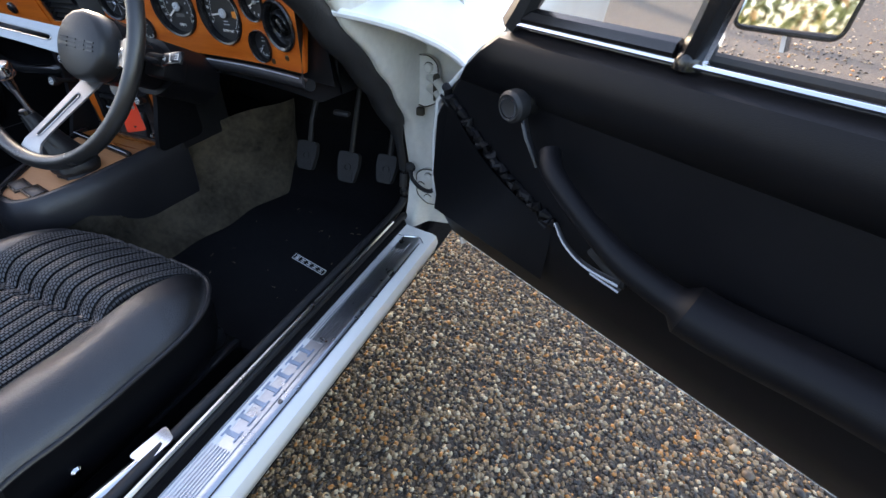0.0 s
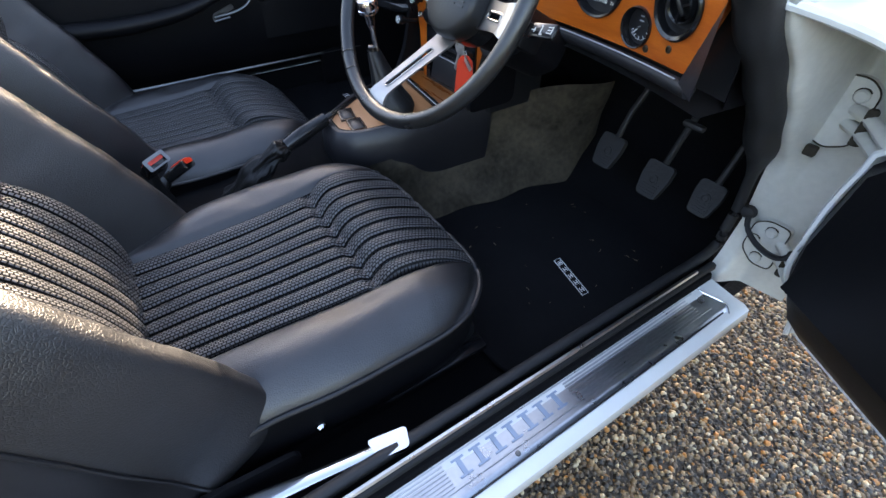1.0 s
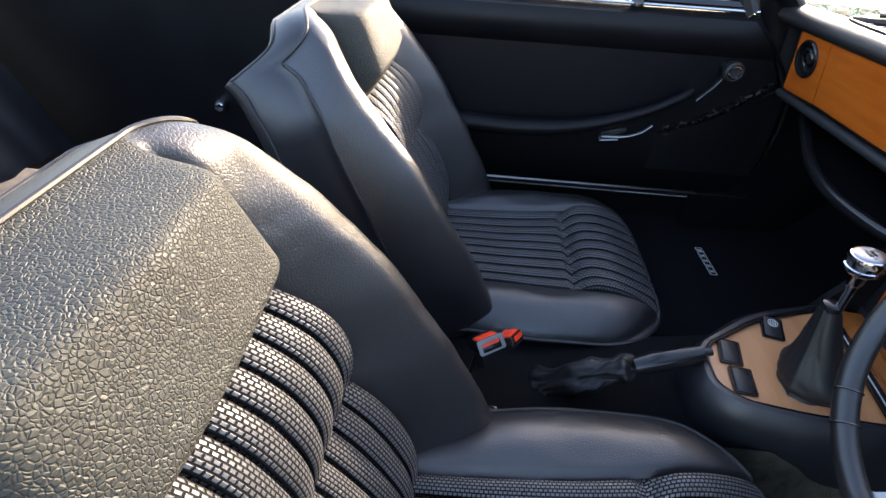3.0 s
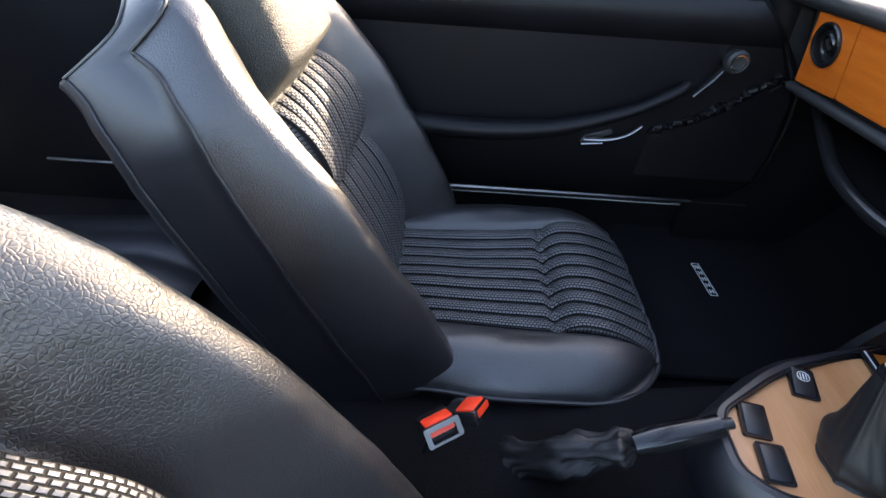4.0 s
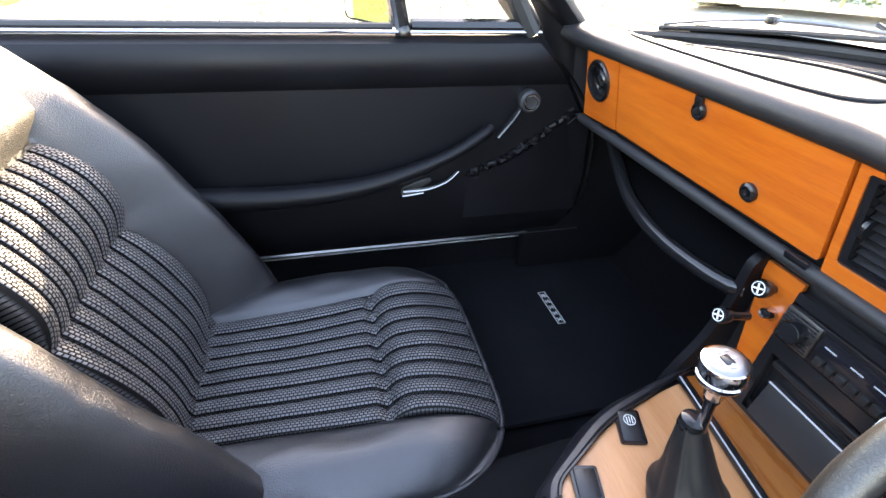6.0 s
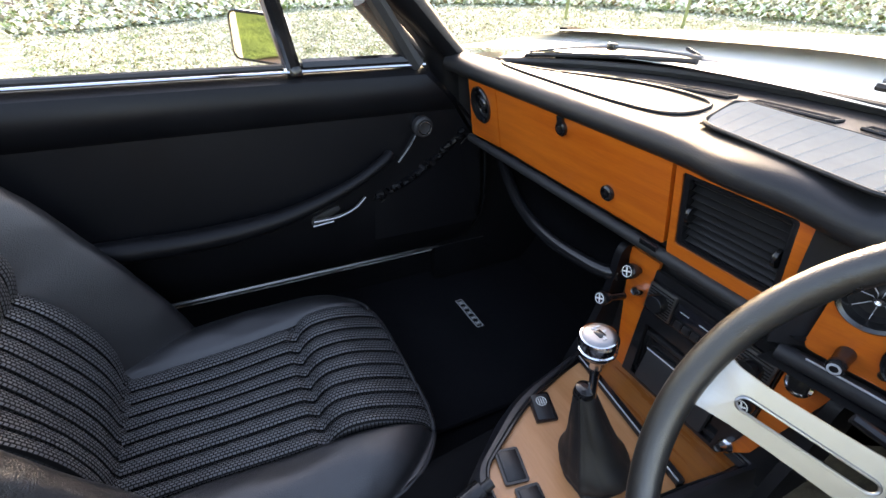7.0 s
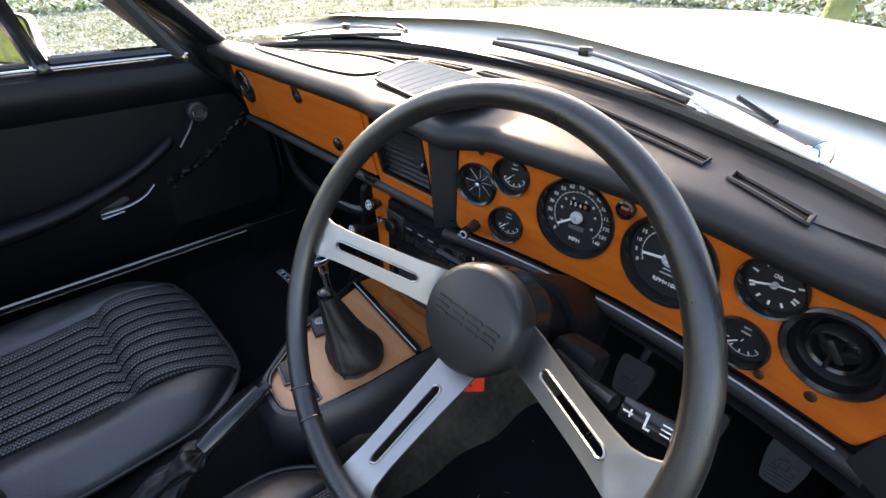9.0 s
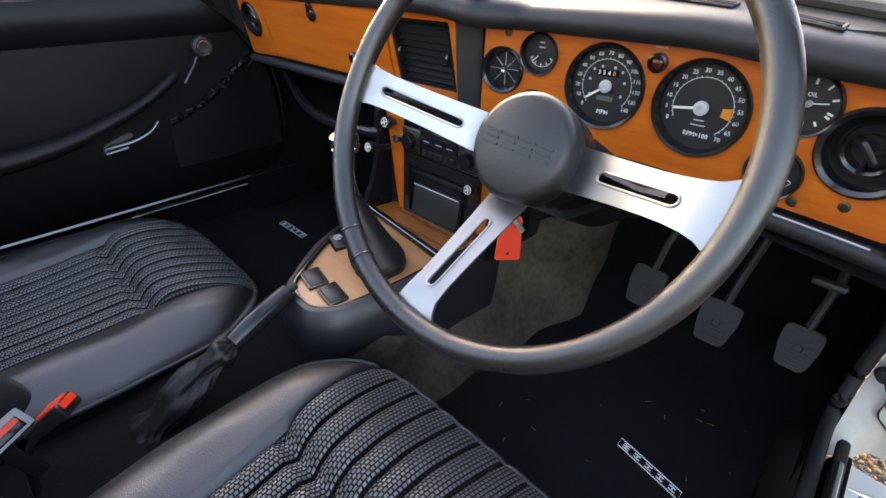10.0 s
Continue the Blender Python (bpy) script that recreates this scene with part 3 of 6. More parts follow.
def backrest(u, s):
    w = 0.218 + 0.008 * math.sin(max(0.0, min(1.0, s / 0.32)) * math.pi) - 0.014 * max(0.0, (s - 0.27) / 0.175) ** 2 - 0.035 * max(0.0, (-0.045 - s) / 0.055) ** 2
    lim = (0.114 - 0.006 * smoothstep(0.25, 0.31, s) - 0.008 * smoothstep(0.30, 0.44, s)) / w
    lim = min(lim, 0.82)
    q = split(u, lim)
    au = abs(q)
    fade = 1 - 0.85 * smoothstep(0.22, 0.43, s)
    rim = 1 - smoothstep(BACK_S - 0.034, BACK_S - 0.002, s)
    amp = (0.052 + 0.030 * (1 - smoothstep(0.02, 0.28, s))) * fade
    d = amp * smoothstep(0.52, 0.80, au) - (amp + 0.020 + 0.012 * smoothstep(0.33, 0.44, s)) * max(0.0, (au - 0.84) / 0.16) ** 2.2
    if abs(u) < 0.5:
        k = abs(u) / 0.5
        if s < PAD_LOW:
            e = (s - NOTCH) / (PAD_LOW - NOTCH) if s > NOTCH else max(0.0, s / NOTCH)
            d += 0.0072 * flute(u / 0.5) - 0.009 + (0.018 if s > NOTCH else 0.011) * (1 - abs(2 * e - 1) ** 2.4)
            d += 0.012 * (k**2.5) * (1 - abs(2 * e - 1) ** 2)
        else:
            e = (1 - k**11) * smoothstep(PAD_LOW - 0.004, PAD_LOW + 0.035, s)
            e *= 1 - 0.35 * smoothstep(BACK_S - 0.035, BACK_S, s) ** 2
            d += (0.046 * e - 0.010 + 0.006 * bell(k, 0.6)) * rim
    else:
        d -= (0.008 + 0.012 * smoothstep(0.28, 0.34, s)) * bell(abs(u) - 0.5, 0.045) * rim
    d -= 0.022 * max(0.0, (s - 0.405) / 0.04) ** 2
    d += 0.003 * noise.noise((u * 3, s * 12, 7.0)) * rim + 0.0012 * noise.noise((u * 9, s * 40, 2.0)) * (abs(u) > 0.5)
    # round the shoulders off
    a, b = max(0.0, (au - 0.50) / 0.50), max(0.0, (s - 0.315) / (BACK_S - 0.315))
    q = math.copysign(au + 0.50 * a * (math.sqrt(1 - b * b / 2) - 1), q)
    s += (BACK_S - 0.315) * b * (math.sqrt(1 - a * a / 2) - 1)
    return (q * w, TILT_Y * s + TILT_Z * d, 0.150 + TILT_Z * s - TILT_Y * d)


def rim_band(loop, offsets, name, material, parent, label="", taper=0.0):
    """Side walls that follow a closed rim through a list of (inset share, shift) steps."""
    bm = bmesh.new()
    c = sum((Vector(p) for p in loop), Vector()) / len(loop)
    top, low = max(p[2] for p in loop), min(p[2] for p in loop)
    thin = lambda p: 1 - taper * smoothstep(0.88, 1.0, (p[2] - low) / max(1e-6, top - low))
    rows = [[bm.verts.new(c + (Vector(p) - c) * k + Vector(sh) * thin(p)) for p in loop] for k, sh in offsets]
    for a, b in zip(rows, rows[1:]):
        for j in range(len(loop)):
            l = (j + 1) % len(loop)
            bm.faces.new((a[j], a[l], b[l], b[j]))
    bm.faces.new(rows[-1])
    return part(name, bm, material, parent, label, local=True, smooth="all")


def build_seat(at, label, dx, dy, dz=0.0):
    """One bucket seat; dx, dy and dz set its backrest against the cushion."""
    seat = thing("front_seat", at, label, "seat", "front seats")
    us = steps(-1, -0.5, 30) + steps(-0.5, 0.5, NFL * 12)[1:-1] + steps(0.5, 1, 30)
    vs = steps(0, 0.7, 46) + steps(0.7, 1, 30)[1:]
    c = part("cushion", sheet(cushion, us, vs, keep=lambda u, v: abs(u) > 0.5), LEATHER, seat, "smooth leather side bolsters", local=True, smooth="all")
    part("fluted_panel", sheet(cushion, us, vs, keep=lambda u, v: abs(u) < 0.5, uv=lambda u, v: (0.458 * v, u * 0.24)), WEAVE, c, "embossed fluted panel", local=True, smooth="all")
    loop = [cushion(u, 1) for u in steps(-1, 1, 60)] + [cushion(1, v) for v in steps(1, 0, 30)[1:]] + [cushion(-1, v) for v in steps(0, 1, 30)[:-1]]
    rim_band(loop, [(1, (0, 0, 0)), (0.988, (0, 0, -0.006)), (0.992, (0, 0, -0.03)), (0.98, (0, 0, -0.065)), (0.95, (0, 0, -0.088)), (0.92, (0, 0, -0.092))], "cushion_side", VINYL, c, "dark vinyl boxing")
    part("piping", tube([Vector((p[0] * 1.008, p[1] + 0.0015 * (p[1] > 0.1), p[2] + 0.001)) for p in loop], 0.0032, 8, closed=True), PIPING, c, local=True)
    # backrest
    go = lambda p: Vector(p) + Vector((dx, dy, dz))
    bf = lambda u, s: go(backrest(u, s))
    ss = sorted(set(steps(-0.10, 0, 10) + steps(0, 0.176, 18) + steps(0.176, 0.192, 6) + steps(0.192, 0.29, 10) + steps(0.29, 0.35, 22) + steps(0.35, BACK_S, 22)))
    b = part("backrest", sheet(bf, us, ss, keep=lambda u, s: abs(u) > 0.5), LEATHER, seat, "smooth leather backrest bolsters", local=True, smooth="all")
    part("headrest_panel", sheet(bf, us, ss, keep=lambda u, s: abs(u) < 0.5 and s > PAD_LOW), CREASED, b, "deeply creased leather headrest pad", local=True, smooth="all")
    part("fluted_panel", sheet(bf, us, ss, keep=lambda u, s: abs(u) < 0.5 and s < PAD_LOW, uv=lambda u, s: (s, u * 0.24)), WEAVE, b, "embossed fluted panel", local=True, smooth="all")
    loop = [bf(-1, s) for s in ss] + [bf(u, BACK_S) for u in steps(-1, 1, 60)[1:]] + [bf(1, s) for s in ss[::-1][1:]] + [bf(u, -0.10) for u in steps(1, -1, 20)[1:-1]]
    n = Vector((0, TILT_Z, -TILT_Y))
    rim_band(loop, [(1, (0, 0, 0)), (0.986, n * -0.006), (0.998, n * -0.018), (1.006, n * -0.04), (1.004, n * -0.065), (0.992, n * -0.084), (0.97, n * -0.093), (0.90, n * -0.098)], "back_shell", SMOOTH, b, "smooth black vinyl seat back", taper=0.40)
    pipe = [bf(-1, s) for s in ss] + [bf(u, BACK_S) for u in steps(-1, 1, 60)[1:]] + [bf(1, s) for s in ss[::-1][1:]]
    mid = sum(pipe, Vector()) / len(pipe)
    part("piping", tube([p + (p - mid) * 0.004 for p in pipe], 0.0021, 8), PIPING, b, local=True)
    hi, lo = max(p.z for p in loop), min(p.z for p in loop)
    part("rear_piping", tube([p - n * 0.076 * (1 - 0.40 * smoothstep(0.88, 1.0, (p.z - lo) / (hi - lo))) for p in pipe], 0.0016, 8), PIPING, b, local=True)
    # runners and base
    for x in (-0.17, 0.17):
        part("runner", box((x - 0.015, -0.05, -0.01), (x + 0.015, 0.38, 0.03), 0.004), GLOSS, seat, local=True)
    part("seat_base", box((-0.18, -0.03, 0.03), (0.18, 0.37, 0.07), 0.015), PLASTIC, seat, local=True)
    return seat


seat_d = build_seat((0.348, 0.212, 0.252), "black leather driver's bucket seat with fluted centre and recliner lever", 0.0, -0.009)
build_seat((-0.228, 0.192, 0.225), "black leather passenger bucket seat with fluted centre", -0.004, 0.008, 0.022)
# recliner: a flat bright lever on a dark pivot plate
def lever_at(t):
    p = Vector((0.238, -0.030, 0.078)).lerp(Vector((0.276, 0.150, 0.098)), t)
    return p + Vector((0.002, 0, 0.004)) * math.sin(math.pi * t)


pts = [lever_at(t) for t in steps(0, 1, 16)]
lv = part("recliner_lever", tube(pts, lambda t: 0.013 - 0.006 * smoothstep(0.0, 0.75, t), 10, flat=0.35), CHROME, seat_d, "long chrome reclining lever", local=True)
pd = Matrix.Translation((0.279, 0.166, 0.100)) @ Matrix.Rotation(radians(-10), 4, "Z") @ Matrix.Rotation(radians(7), 4, "X")
part("lever_paddle", plate(rounded([(-0.013, -0.020), (0.013, -0.014), (0.014, 0.022), (-0.010, 0.026)], 0.006), [], 0.006, pd @ Matrix.Translation((0, 0, 0.003))), CHROME, lv, "flat chrome paddle", local=True)
part("recliner_plate", plate(rounded([(-0.05, -0.03), (0.11, -0.022), (0.115, 0.01), (-0.045, 0.03)], 0.015), [], 0.006, frame_on((0.226, -0.03, 0.075), (0, 1, 0), (0, 0, 1))), VINYL, seat_d, local=True)
part("pivot_screw", lathe([(0.007, 0), (0.007, 0.003), (0.004, 0.005), (0, 0.005)], 14, m=frame_on((0.243, -0.033, 0.084), (0, 1, 0.1), (-0.7, 0, 0.7))), ALLOY, seat_d, local=True)
part("recliner_boss", lathe([(0, -0.01), (0.022, -0.01), (0.022, 0.012), (0.008, 0.016), (0, 0.016)], 20, m=Matrix.Translation((0.222, -0.05, 0.075)) @ Matrix.Rotation(radians(90), 4, "Y")), VINYL, seat_d, local=True)
part("stop_knob", lathe([(0.006, 0), (0.007, 0.006), (0.004, 0.009), (0, 0.009)], 12, m=Matrix.Translation((0.206, 0.115, 0.082)) @ Matrix.Rotation(radians(80), 4, "Y")), CHROME, seat_d, "small chrome stop knob", local=True)
part("slide_handle", box((0.185, 0.20, 0.035), (0.205, 0.37, 0.047), 0.005), GLOSS, seat_d, local=True)

# rear bench, seen in the dark behind
rear = thing("rear_seat", (0.03, -0.5, 0.25), "black fluted rear bench seat in shade", "seat")
bm = sheet(lambda u, v: (0.03 + 0.50 * u, -0.16 - 0.52 * v, 0.335 - 0.04 * v - 0.05 * abs(u) ** 8 - 0.05 * max(0, 0.15 - v) / 0.15 + 0.006 * abs(math.sin(u * 20))), steps(-1, 1, 120), steps(0, 1, 10))
part("bench_cushion", bm, SMOOTH, rear)
bm = sheet(lambda u, v: (0.03 + 0.50 * u, -0.70 - 0.18 * v, 0.40 + 0.40 * v - 0.03 * abs(u) ** 8 + 0.006 * abs(math.sin(u * 20))), steps(-1, 1, 120), steps(0, 1, 10))
part("bench_back", bm, SMOOTH, rear)
part("ashtray_knob", lathe([(0.014, -0.02), (0.014, 0.0), (0.010, 0.006), (0, 0.008)], 18, frame_on((-0.535, -0.36, 0.482), (0, 1, 0), (0, 0, 1))), CHROME, shell, "small bright rear ashtray")


# ---- dashboard ----
# how dashboard, wheel, windscreen and wipers sit together in the shell
SETTLE = Matrix.Translation((0.280, 0.802, 0.732)) @ Euler((radians(-4.46), radians(-1.69), radians(-1.2))).to_matrix().to_4x4() @ Matrix.Scale(0.9795, 4) @ Matrix.Translation((-0.283, -0.803, -0.721))
dash = thing("dashboard", (0.05, 0.85, 0.6), "black padded dashboard with orange veneer fascia", "dashboard", kind="structure")


def lip_z(x):
    return 0.780 - 0.009 * smoothstep(0.10, 0.18, x) - 0.013 * smoothstep(0.38, 0.56, x)


def lip_y(x):
    return 0.772 - 0.012 * bell(x - 0.08, 0.05) + 0.040 * smoothstep(0.168, 0.215, x) - 0.012 * smoothstep(0.42, 0.60, x)


def pad_row(x):
    """The pad's section at x, from under the lip back to the windscreen."""
    u = max(-1.0, min(1.0, (x - 0.03) / 0.56))
    b = screen_base(u)
    zl, yl = lip_z(x), lip_y(x)
    gap = b.y - 0.012 - yl
    return [(yl + 0.03, zl - 0.016), (yl + 0.004, zl - 0.014), (yl - 0.004, zl - 0.004), (yl, zl + 0.008), (yl + 0.014, zl + 0.014), (yl + min(0.05, 0.45 * gap), zl + 0.019),
            (max(b.y - 0.085, yl + 0.62 * gap), (zl + 0.023) * 0.4 + (b.z - 0.014) * 0.6), (max(b.y - 0.070, yl + 0.74 * gap), b.z - 0.012), (max(b.y - 0.02, yl + 0.86 * gap), b.z - 0.009), (b.y + 0.005, b.z - 0.003)]


def pad_z(x, y):
    row = pad_row(x)[4:]
    for (a, za), (b, zb) in zip(row, row[1:]):
        if y <= b or (b, zb) == row[-1]:
            return za + (zb - za) * max(0, min(1, (y - a) / (b - a)))


xs = steps(-0.53, 0.625, 110)
bm = sheet(lambda x, k: (x, *pad_row(x)[int(k)]), xs, list(range(10)))
part("pad", bm, PAD, dash, "black padded vinyl dash top", smooth="all")
for x, s in ((-0.53, -1), (0.625, 1)):
    rows = pad_row(x)
    bm = bmesh.new()
    bm.faces.new([bm.verts.new((x, y, z)) for y, z in rows] + [bm.verts.new((x, rows[-1][0], 0.60)), bm.verts.new((x, rows[0][0] + 0.03, 0.60))])
    part("pad_end", bm, PAD, dash)


# shallow oddments tray
rim = spline([(-0.43, 0.850, 0), (-0.34, 0.880, 0), (-0.20, 0.902, 0), (-0.09, 0.902, 0), (-0.052, 0.882, 0), (-0.046, 0.826, 0), (-0.10, 0.806, 0), (-0.25, 0.803, 0), (-0.39, 0.812, 0), (-0.43, 0.850, 0)], 70)
part("tray_lip", tube([(p.x, p.y, pad_z(p.x, p.y) + 0.0015) for p in rim[:-1]], 0.0019, 8, closed=True), PAD, dash, "rolled edge of the oddments tray")
# speaker grille: backing, border, fine bars, ribs
G = [SETTLE.inverted() @ Vector(p) for p in ((-0.006, 0.820, 0.8010), (0.171, 0.787, 0.8030), (0.169, 0.916, 0.8050), (-0.038, 0.918, 0.8065))]
GREY = surface("grille_plastic", (0.36, 0.34, 0.30), 0.42, var=0.2)


def gf(u, v):
    return G[0].lerp(G[1], u).lerp(G[3].lerp(G[2], u), v)


bm = sheet(gf, steps(0, 1, 10), steps(0, 1, 8))
grille = part("speaker_grille", bm, CARPET, dash, "grey slotted plastic speaker grille")
for k in range(25):
    v = 0.03 + 0.94 * k / 24
    a = 0.02 + 0.05 * (2 * abs(v - 0.5)) ** 4
    part("grille_bar", tube([Vector(gf(u, v)) + Vector((0, 0, 0.0022)) for u in steps(a, 1 - a, 8)], 0.0015, 4), GREY, grille, smooth=False)
for k in range(11):
    u = 0.06 + 0.88 * k / 10
    part("grille_rib", tube([Vector(gf(u + 0.03 * (v - 0.5), v)) + Vector((0, 0, 0.0030)) for v in steps(0.04, 0.96, 6)], 0.0007, 4), GREY, grille, smooth=False)
ring = rounded([(0, 0), (1, 0), (1, 1), (0, 1)], [0.16, 0.10, 0.06, 0.14], 6)
part("grille_border", tube([Vector(gf(u, v)) + Vector((0, 0, 0.002)) for u, v in ring], 0.0020, 6, closed=True), RUBBER, grille)
# demister slots along the glass
for a, b in ((-0.425, -0.34), (-0.315, -0.06), (-0.035, 0.055), (0.08, 0.16), (0.185, 0.41), (0.435, 0.50)):
    def mid(x):
        return screen_base((x - 0.03) / 0.56).y - 0.056
    loop = [(x, mid(x) - 0.0068) for x in steps(a, b, 10)] + [(x, mid(x) + 0.0068) for x in steps(b, a, 10)]
    slot = part("demister_slot", tube([(x, y, pad_z(x, y) + 0.0015) for x, y in loop], 0.0022, 6, closed=True), PAD, dash)
    # flat black strip on the pad, its colour standing in for the slot's shade
    bm = sheet(lambda x, v: (x, mid(x) + v, pad_z(x, mid(x)) + 0.0012), steps(a, b, 10), [-0.0068, 0.0068])
    part("slot_shade", bm, CARPET, slot)

# veneer fascia in front of the passenger
GM = frame_on((0, 0.7832, 0.765), (1, 0, 0), (0, -0.287, 0.958))


def gm(x, h, out=0.0):
    return GM @ Vector((x, h, out))


def veneer_piece(name, outer, holes, label, r=0.004, mat=WOOD):
    return part(name, plate(rounded(outer, r, 4), holes, 0.012, GM), mat, dash, label)


veneer_piece("vent_panel", [(-0.466, -0.108), (-0.3625, -0.104), (-0.3585, 0.010), (-0.449, 0.010)], [disc(-0.414, -0.040, 0.0315)], "orange veneer end panel")
glove = veneer_piece("glovebox_lid", [(-0.3595, -0.103), (-0.0015, -0.104), (-0.0015, 0.008), (-0.3555, 0.010)], [], "orange veneer glovebox lid")
veneer_piece("vent_surround", [(0.004, -0.114), (0.137, -0.114), (0.141, -0.004), (0.131, 0.006), (0.004, 0.006)], [rounded([(0.0125, -0.095), (0.1275, -0.095), (0.1285, -0.007), (0.0125, -0.007)], 0.004, 3)], "orange veneer vent surround", 0.006)
part("fascia_backing", plate([(-0.48, -0.13), (0.15, -0.13), (0.15, 0.02), (-0.48, 0.02)], [], 0.01, GM @ Matrix.Translation((0, 0, -0.0125))), PLASTIC, dash, smooth=False)
part("fascia_lower_trim", tube([gm(x, -0.119, 0.0) for x in steps(-0.475, 0.145, 12)], 0.008, 10), RUBBER, dash)
part("glovebox_hinge", box((-0.02, -0.004, 0), (0.006, 0.004, 0.004), 0.001, m=GM @ Matrix.Translation((-0.01, -0.112, 0.003))), GLOSS, dash)


def knob_on(m, parent, name, prof, mat, label="", n=24):
    return part(name, lathe(prof, n, m), mat, parent, label)


for nm, x, z in (("lid_catch", -0.183, 0.749), ("lid_lock", -0.092, 0.692)):
    h = (z - 0.765) / 0.958
    l = knob_on(GM @ Matrix.Translation((x, h, 0)), glove, nm, [(0.0105, 0), (0.0105, 0.004), (0.008, 0.006), (0.0065, 0.006), (0.0065, 0.003), (0, 0.003)], GLOSS, "black lock")
    knob_on(GM @ Matrix.Translation((x, h, 0.003)), l, "lock_barrel", [(0.0045, 0), (0.0045, 0.004), (0.002, 0.0045), (0.002, 0.002), (0, 0.002)], DULL)
part("catch_tab", box((-0.006, -0.002, 0), (0.006, 0.012, 0.006), 0.002, m=GM @ Matrix.Translation((-0.183, (0.749 - 0.765) / 0.958 + 0.006, 0))), GLOSS, glove)


def eyeball_vent(m, r, name="eyeball_vent", spokes=0):
    """A round swivelling air vent: ring, bowl, ball."""
    v = part(name, lathe([(r * 1.04, 0), (r * 1.04, 0.003), (r * 0.97, 0.005), (r * 0.86, 0.003), (r * 0.80, -0.006), (r * 0.78, -0.02)], 40, m, cap=False), GLOSS, dash, "round black air vent")
    part("vent_bowl", lathe([(r * 0.80, -0.006), (r * 0.6, -0.016), (0, -0.02)], 40, m, cap=False), PLASTIC, v)
    if spokes:
        for k in range(spokes):
            a = 2 * math.pi * k / spokes
            part("vent_blade", box((r * 0.12, -0.0003, -0.0075), (r * 0.76, 0.0003, -0.0068), m=m @ Matrix.Rotation(a, 4, "Z")), SILVERP, v, smooth=False)
        part("vent_boss", lathe([(r * 0.20, -0.012), (r * 0.20, -0.004), (r * 0.14, 0.0), (r * 0.09, 0.0), (r * 0.08, -0.003), (0, -0.003)], 24, m), CHROME, v, "bright centre boss")
    else:
        part("vent_ball", lathe([(r * 0.62, -0.014), (r * 0.60, -0.004), (r * 0.52, 0.001), (r * 0.46, -0.001), (r * 0.44, -0.010)], 36, m @ Matrix.Rotation(0.2, 4, "X"), cap=False), GLOSS, v)
        part("vent_tongue", box((-r * 0.10, -r * 0.30, -0.012), (r * 0.10, r * 0.30, 0.0), r * 0.08, m=m @ Matrix.Rotation(0.7, 4, "Z")), PLASTIC, v)
        for a in (0.4, 2.5, 4.6):
            part("vent_blade", box((r * 0.08, -0.0015, -0.012), (r * 0.48, 0.0015, -0.001), m=m @ Matrix.Rotation(a, 4, "Z")), GLOSS, v, smooth=False)
    return v


eyeball_vent(GM @ Matrix.Translation((-0.414, -0.040, 0)), 0.031)
# centre louvre
lou = part("louvre_frame", plate(rounded([(0.0125, -0.095), (0.1275, -0.095), (0.1285, -0.007), (0.0125, -0.007)], 0.004, 3), [rounded([(0.020, -0.090), (0.121, -0.090), (0.122, -0.012), (0.020, -0.012)], 0.003, 3)], 0.02, GM @ Matrix.Translation((0, 0, -0.002))), GLOSS, dash, "black slatted centre vent")
part("louvre_back", box((0.014, -0.094, -0.035), (0.127, -0.008, -0.03), m=GM), GLOSS, lou, smooth=False)
for k in range(9):
    h = -0.086 + 0.0088 * k
    part("louvre_slat", box((0.021, -0.0006, -0.008), (0.1205, 0.0006, 0.006), m=GM @ Matrix.Translation((0, h, -0.012)) @ Matrix.Rotation(radians(28), 4, "X")), PLASTIC, lou, smooth=False)
for x in (0.024, 0.117):
    part("louvre_wheel", lathe([(0.010, -0.002), (0.0105, 0), (0.010, 0.002)], 20, GM @ Matrix.Translation((x, -0.055, -0.008)) @ Matrix.Rotation(radians(90), 4, "Y")), GLOSS, lou)


# instrument panel: slightly hollow sheet of veneer with the gauges let in
def ip_y(x, z):
    return 0.846 - 0.12 * (z - 0.69) - 0.6 * (x - 0.37) ** 2


def ip_m(x, z, out=0.0):
    """A pose on the instrument panel: x across, y up, z towards the driver."""
    e = 0.002
    dx = Vector((1, (ip_y(x + e, z) - ip_y(x - e, z)) / (2 * e), 0))
    return frame_on((x, ip_y(x, z), z), dx, (0, -0.12, 1)) @ Matrix.Translation((0, 0, out))


GAUGES = {"trip_vent": (0.188, 0.7105, 0.0265), "fuel": (0.2335, 0.7335, 0.0235), "temp": (0.2295, 0.6705, 0.0235), "speed": (0.3135, 0.7085, 0.0455), "rev": (0.4145, 0.7035, 0.0465), "volt": (0.497, 0.7235, 0.0265), "oil": (0.492, 0.662, 0.0245), "side_vent": (0.5485, 0.696, 0.0345)}
outer = rounded([(0.158, 0.642), (0.585, 0.632), (0.618, 0.722), (0.612, 0.748), (0.40, 0.757), (0.165, 0.764)], [0.010, 0.006, 0.01, 0.01, 0.05, 0.010], 5)
bm = plate(outer, [disc(x, z, r * 0.985, 40) for x, z, r in GAUGES.values()], 0.006)
for _ in range(3):
    long = [e for e in bm.edges if e.calc_length() > 0.035]
    if long:
        bmesh.ops.subdivide_edges(bm, edges=long, cuts=1)
        bmesh.ops.triangulate(bm, faces=bm.faces[:])
for v in bm.verts:
    v.co = Vector((v.co.x, ip_y(v.co.x, v.co.y) - v.co.z, v.co.y))
ip = part("instrument_panel", bm, WOOD, dash, "orange-brown veneer instrument panel")
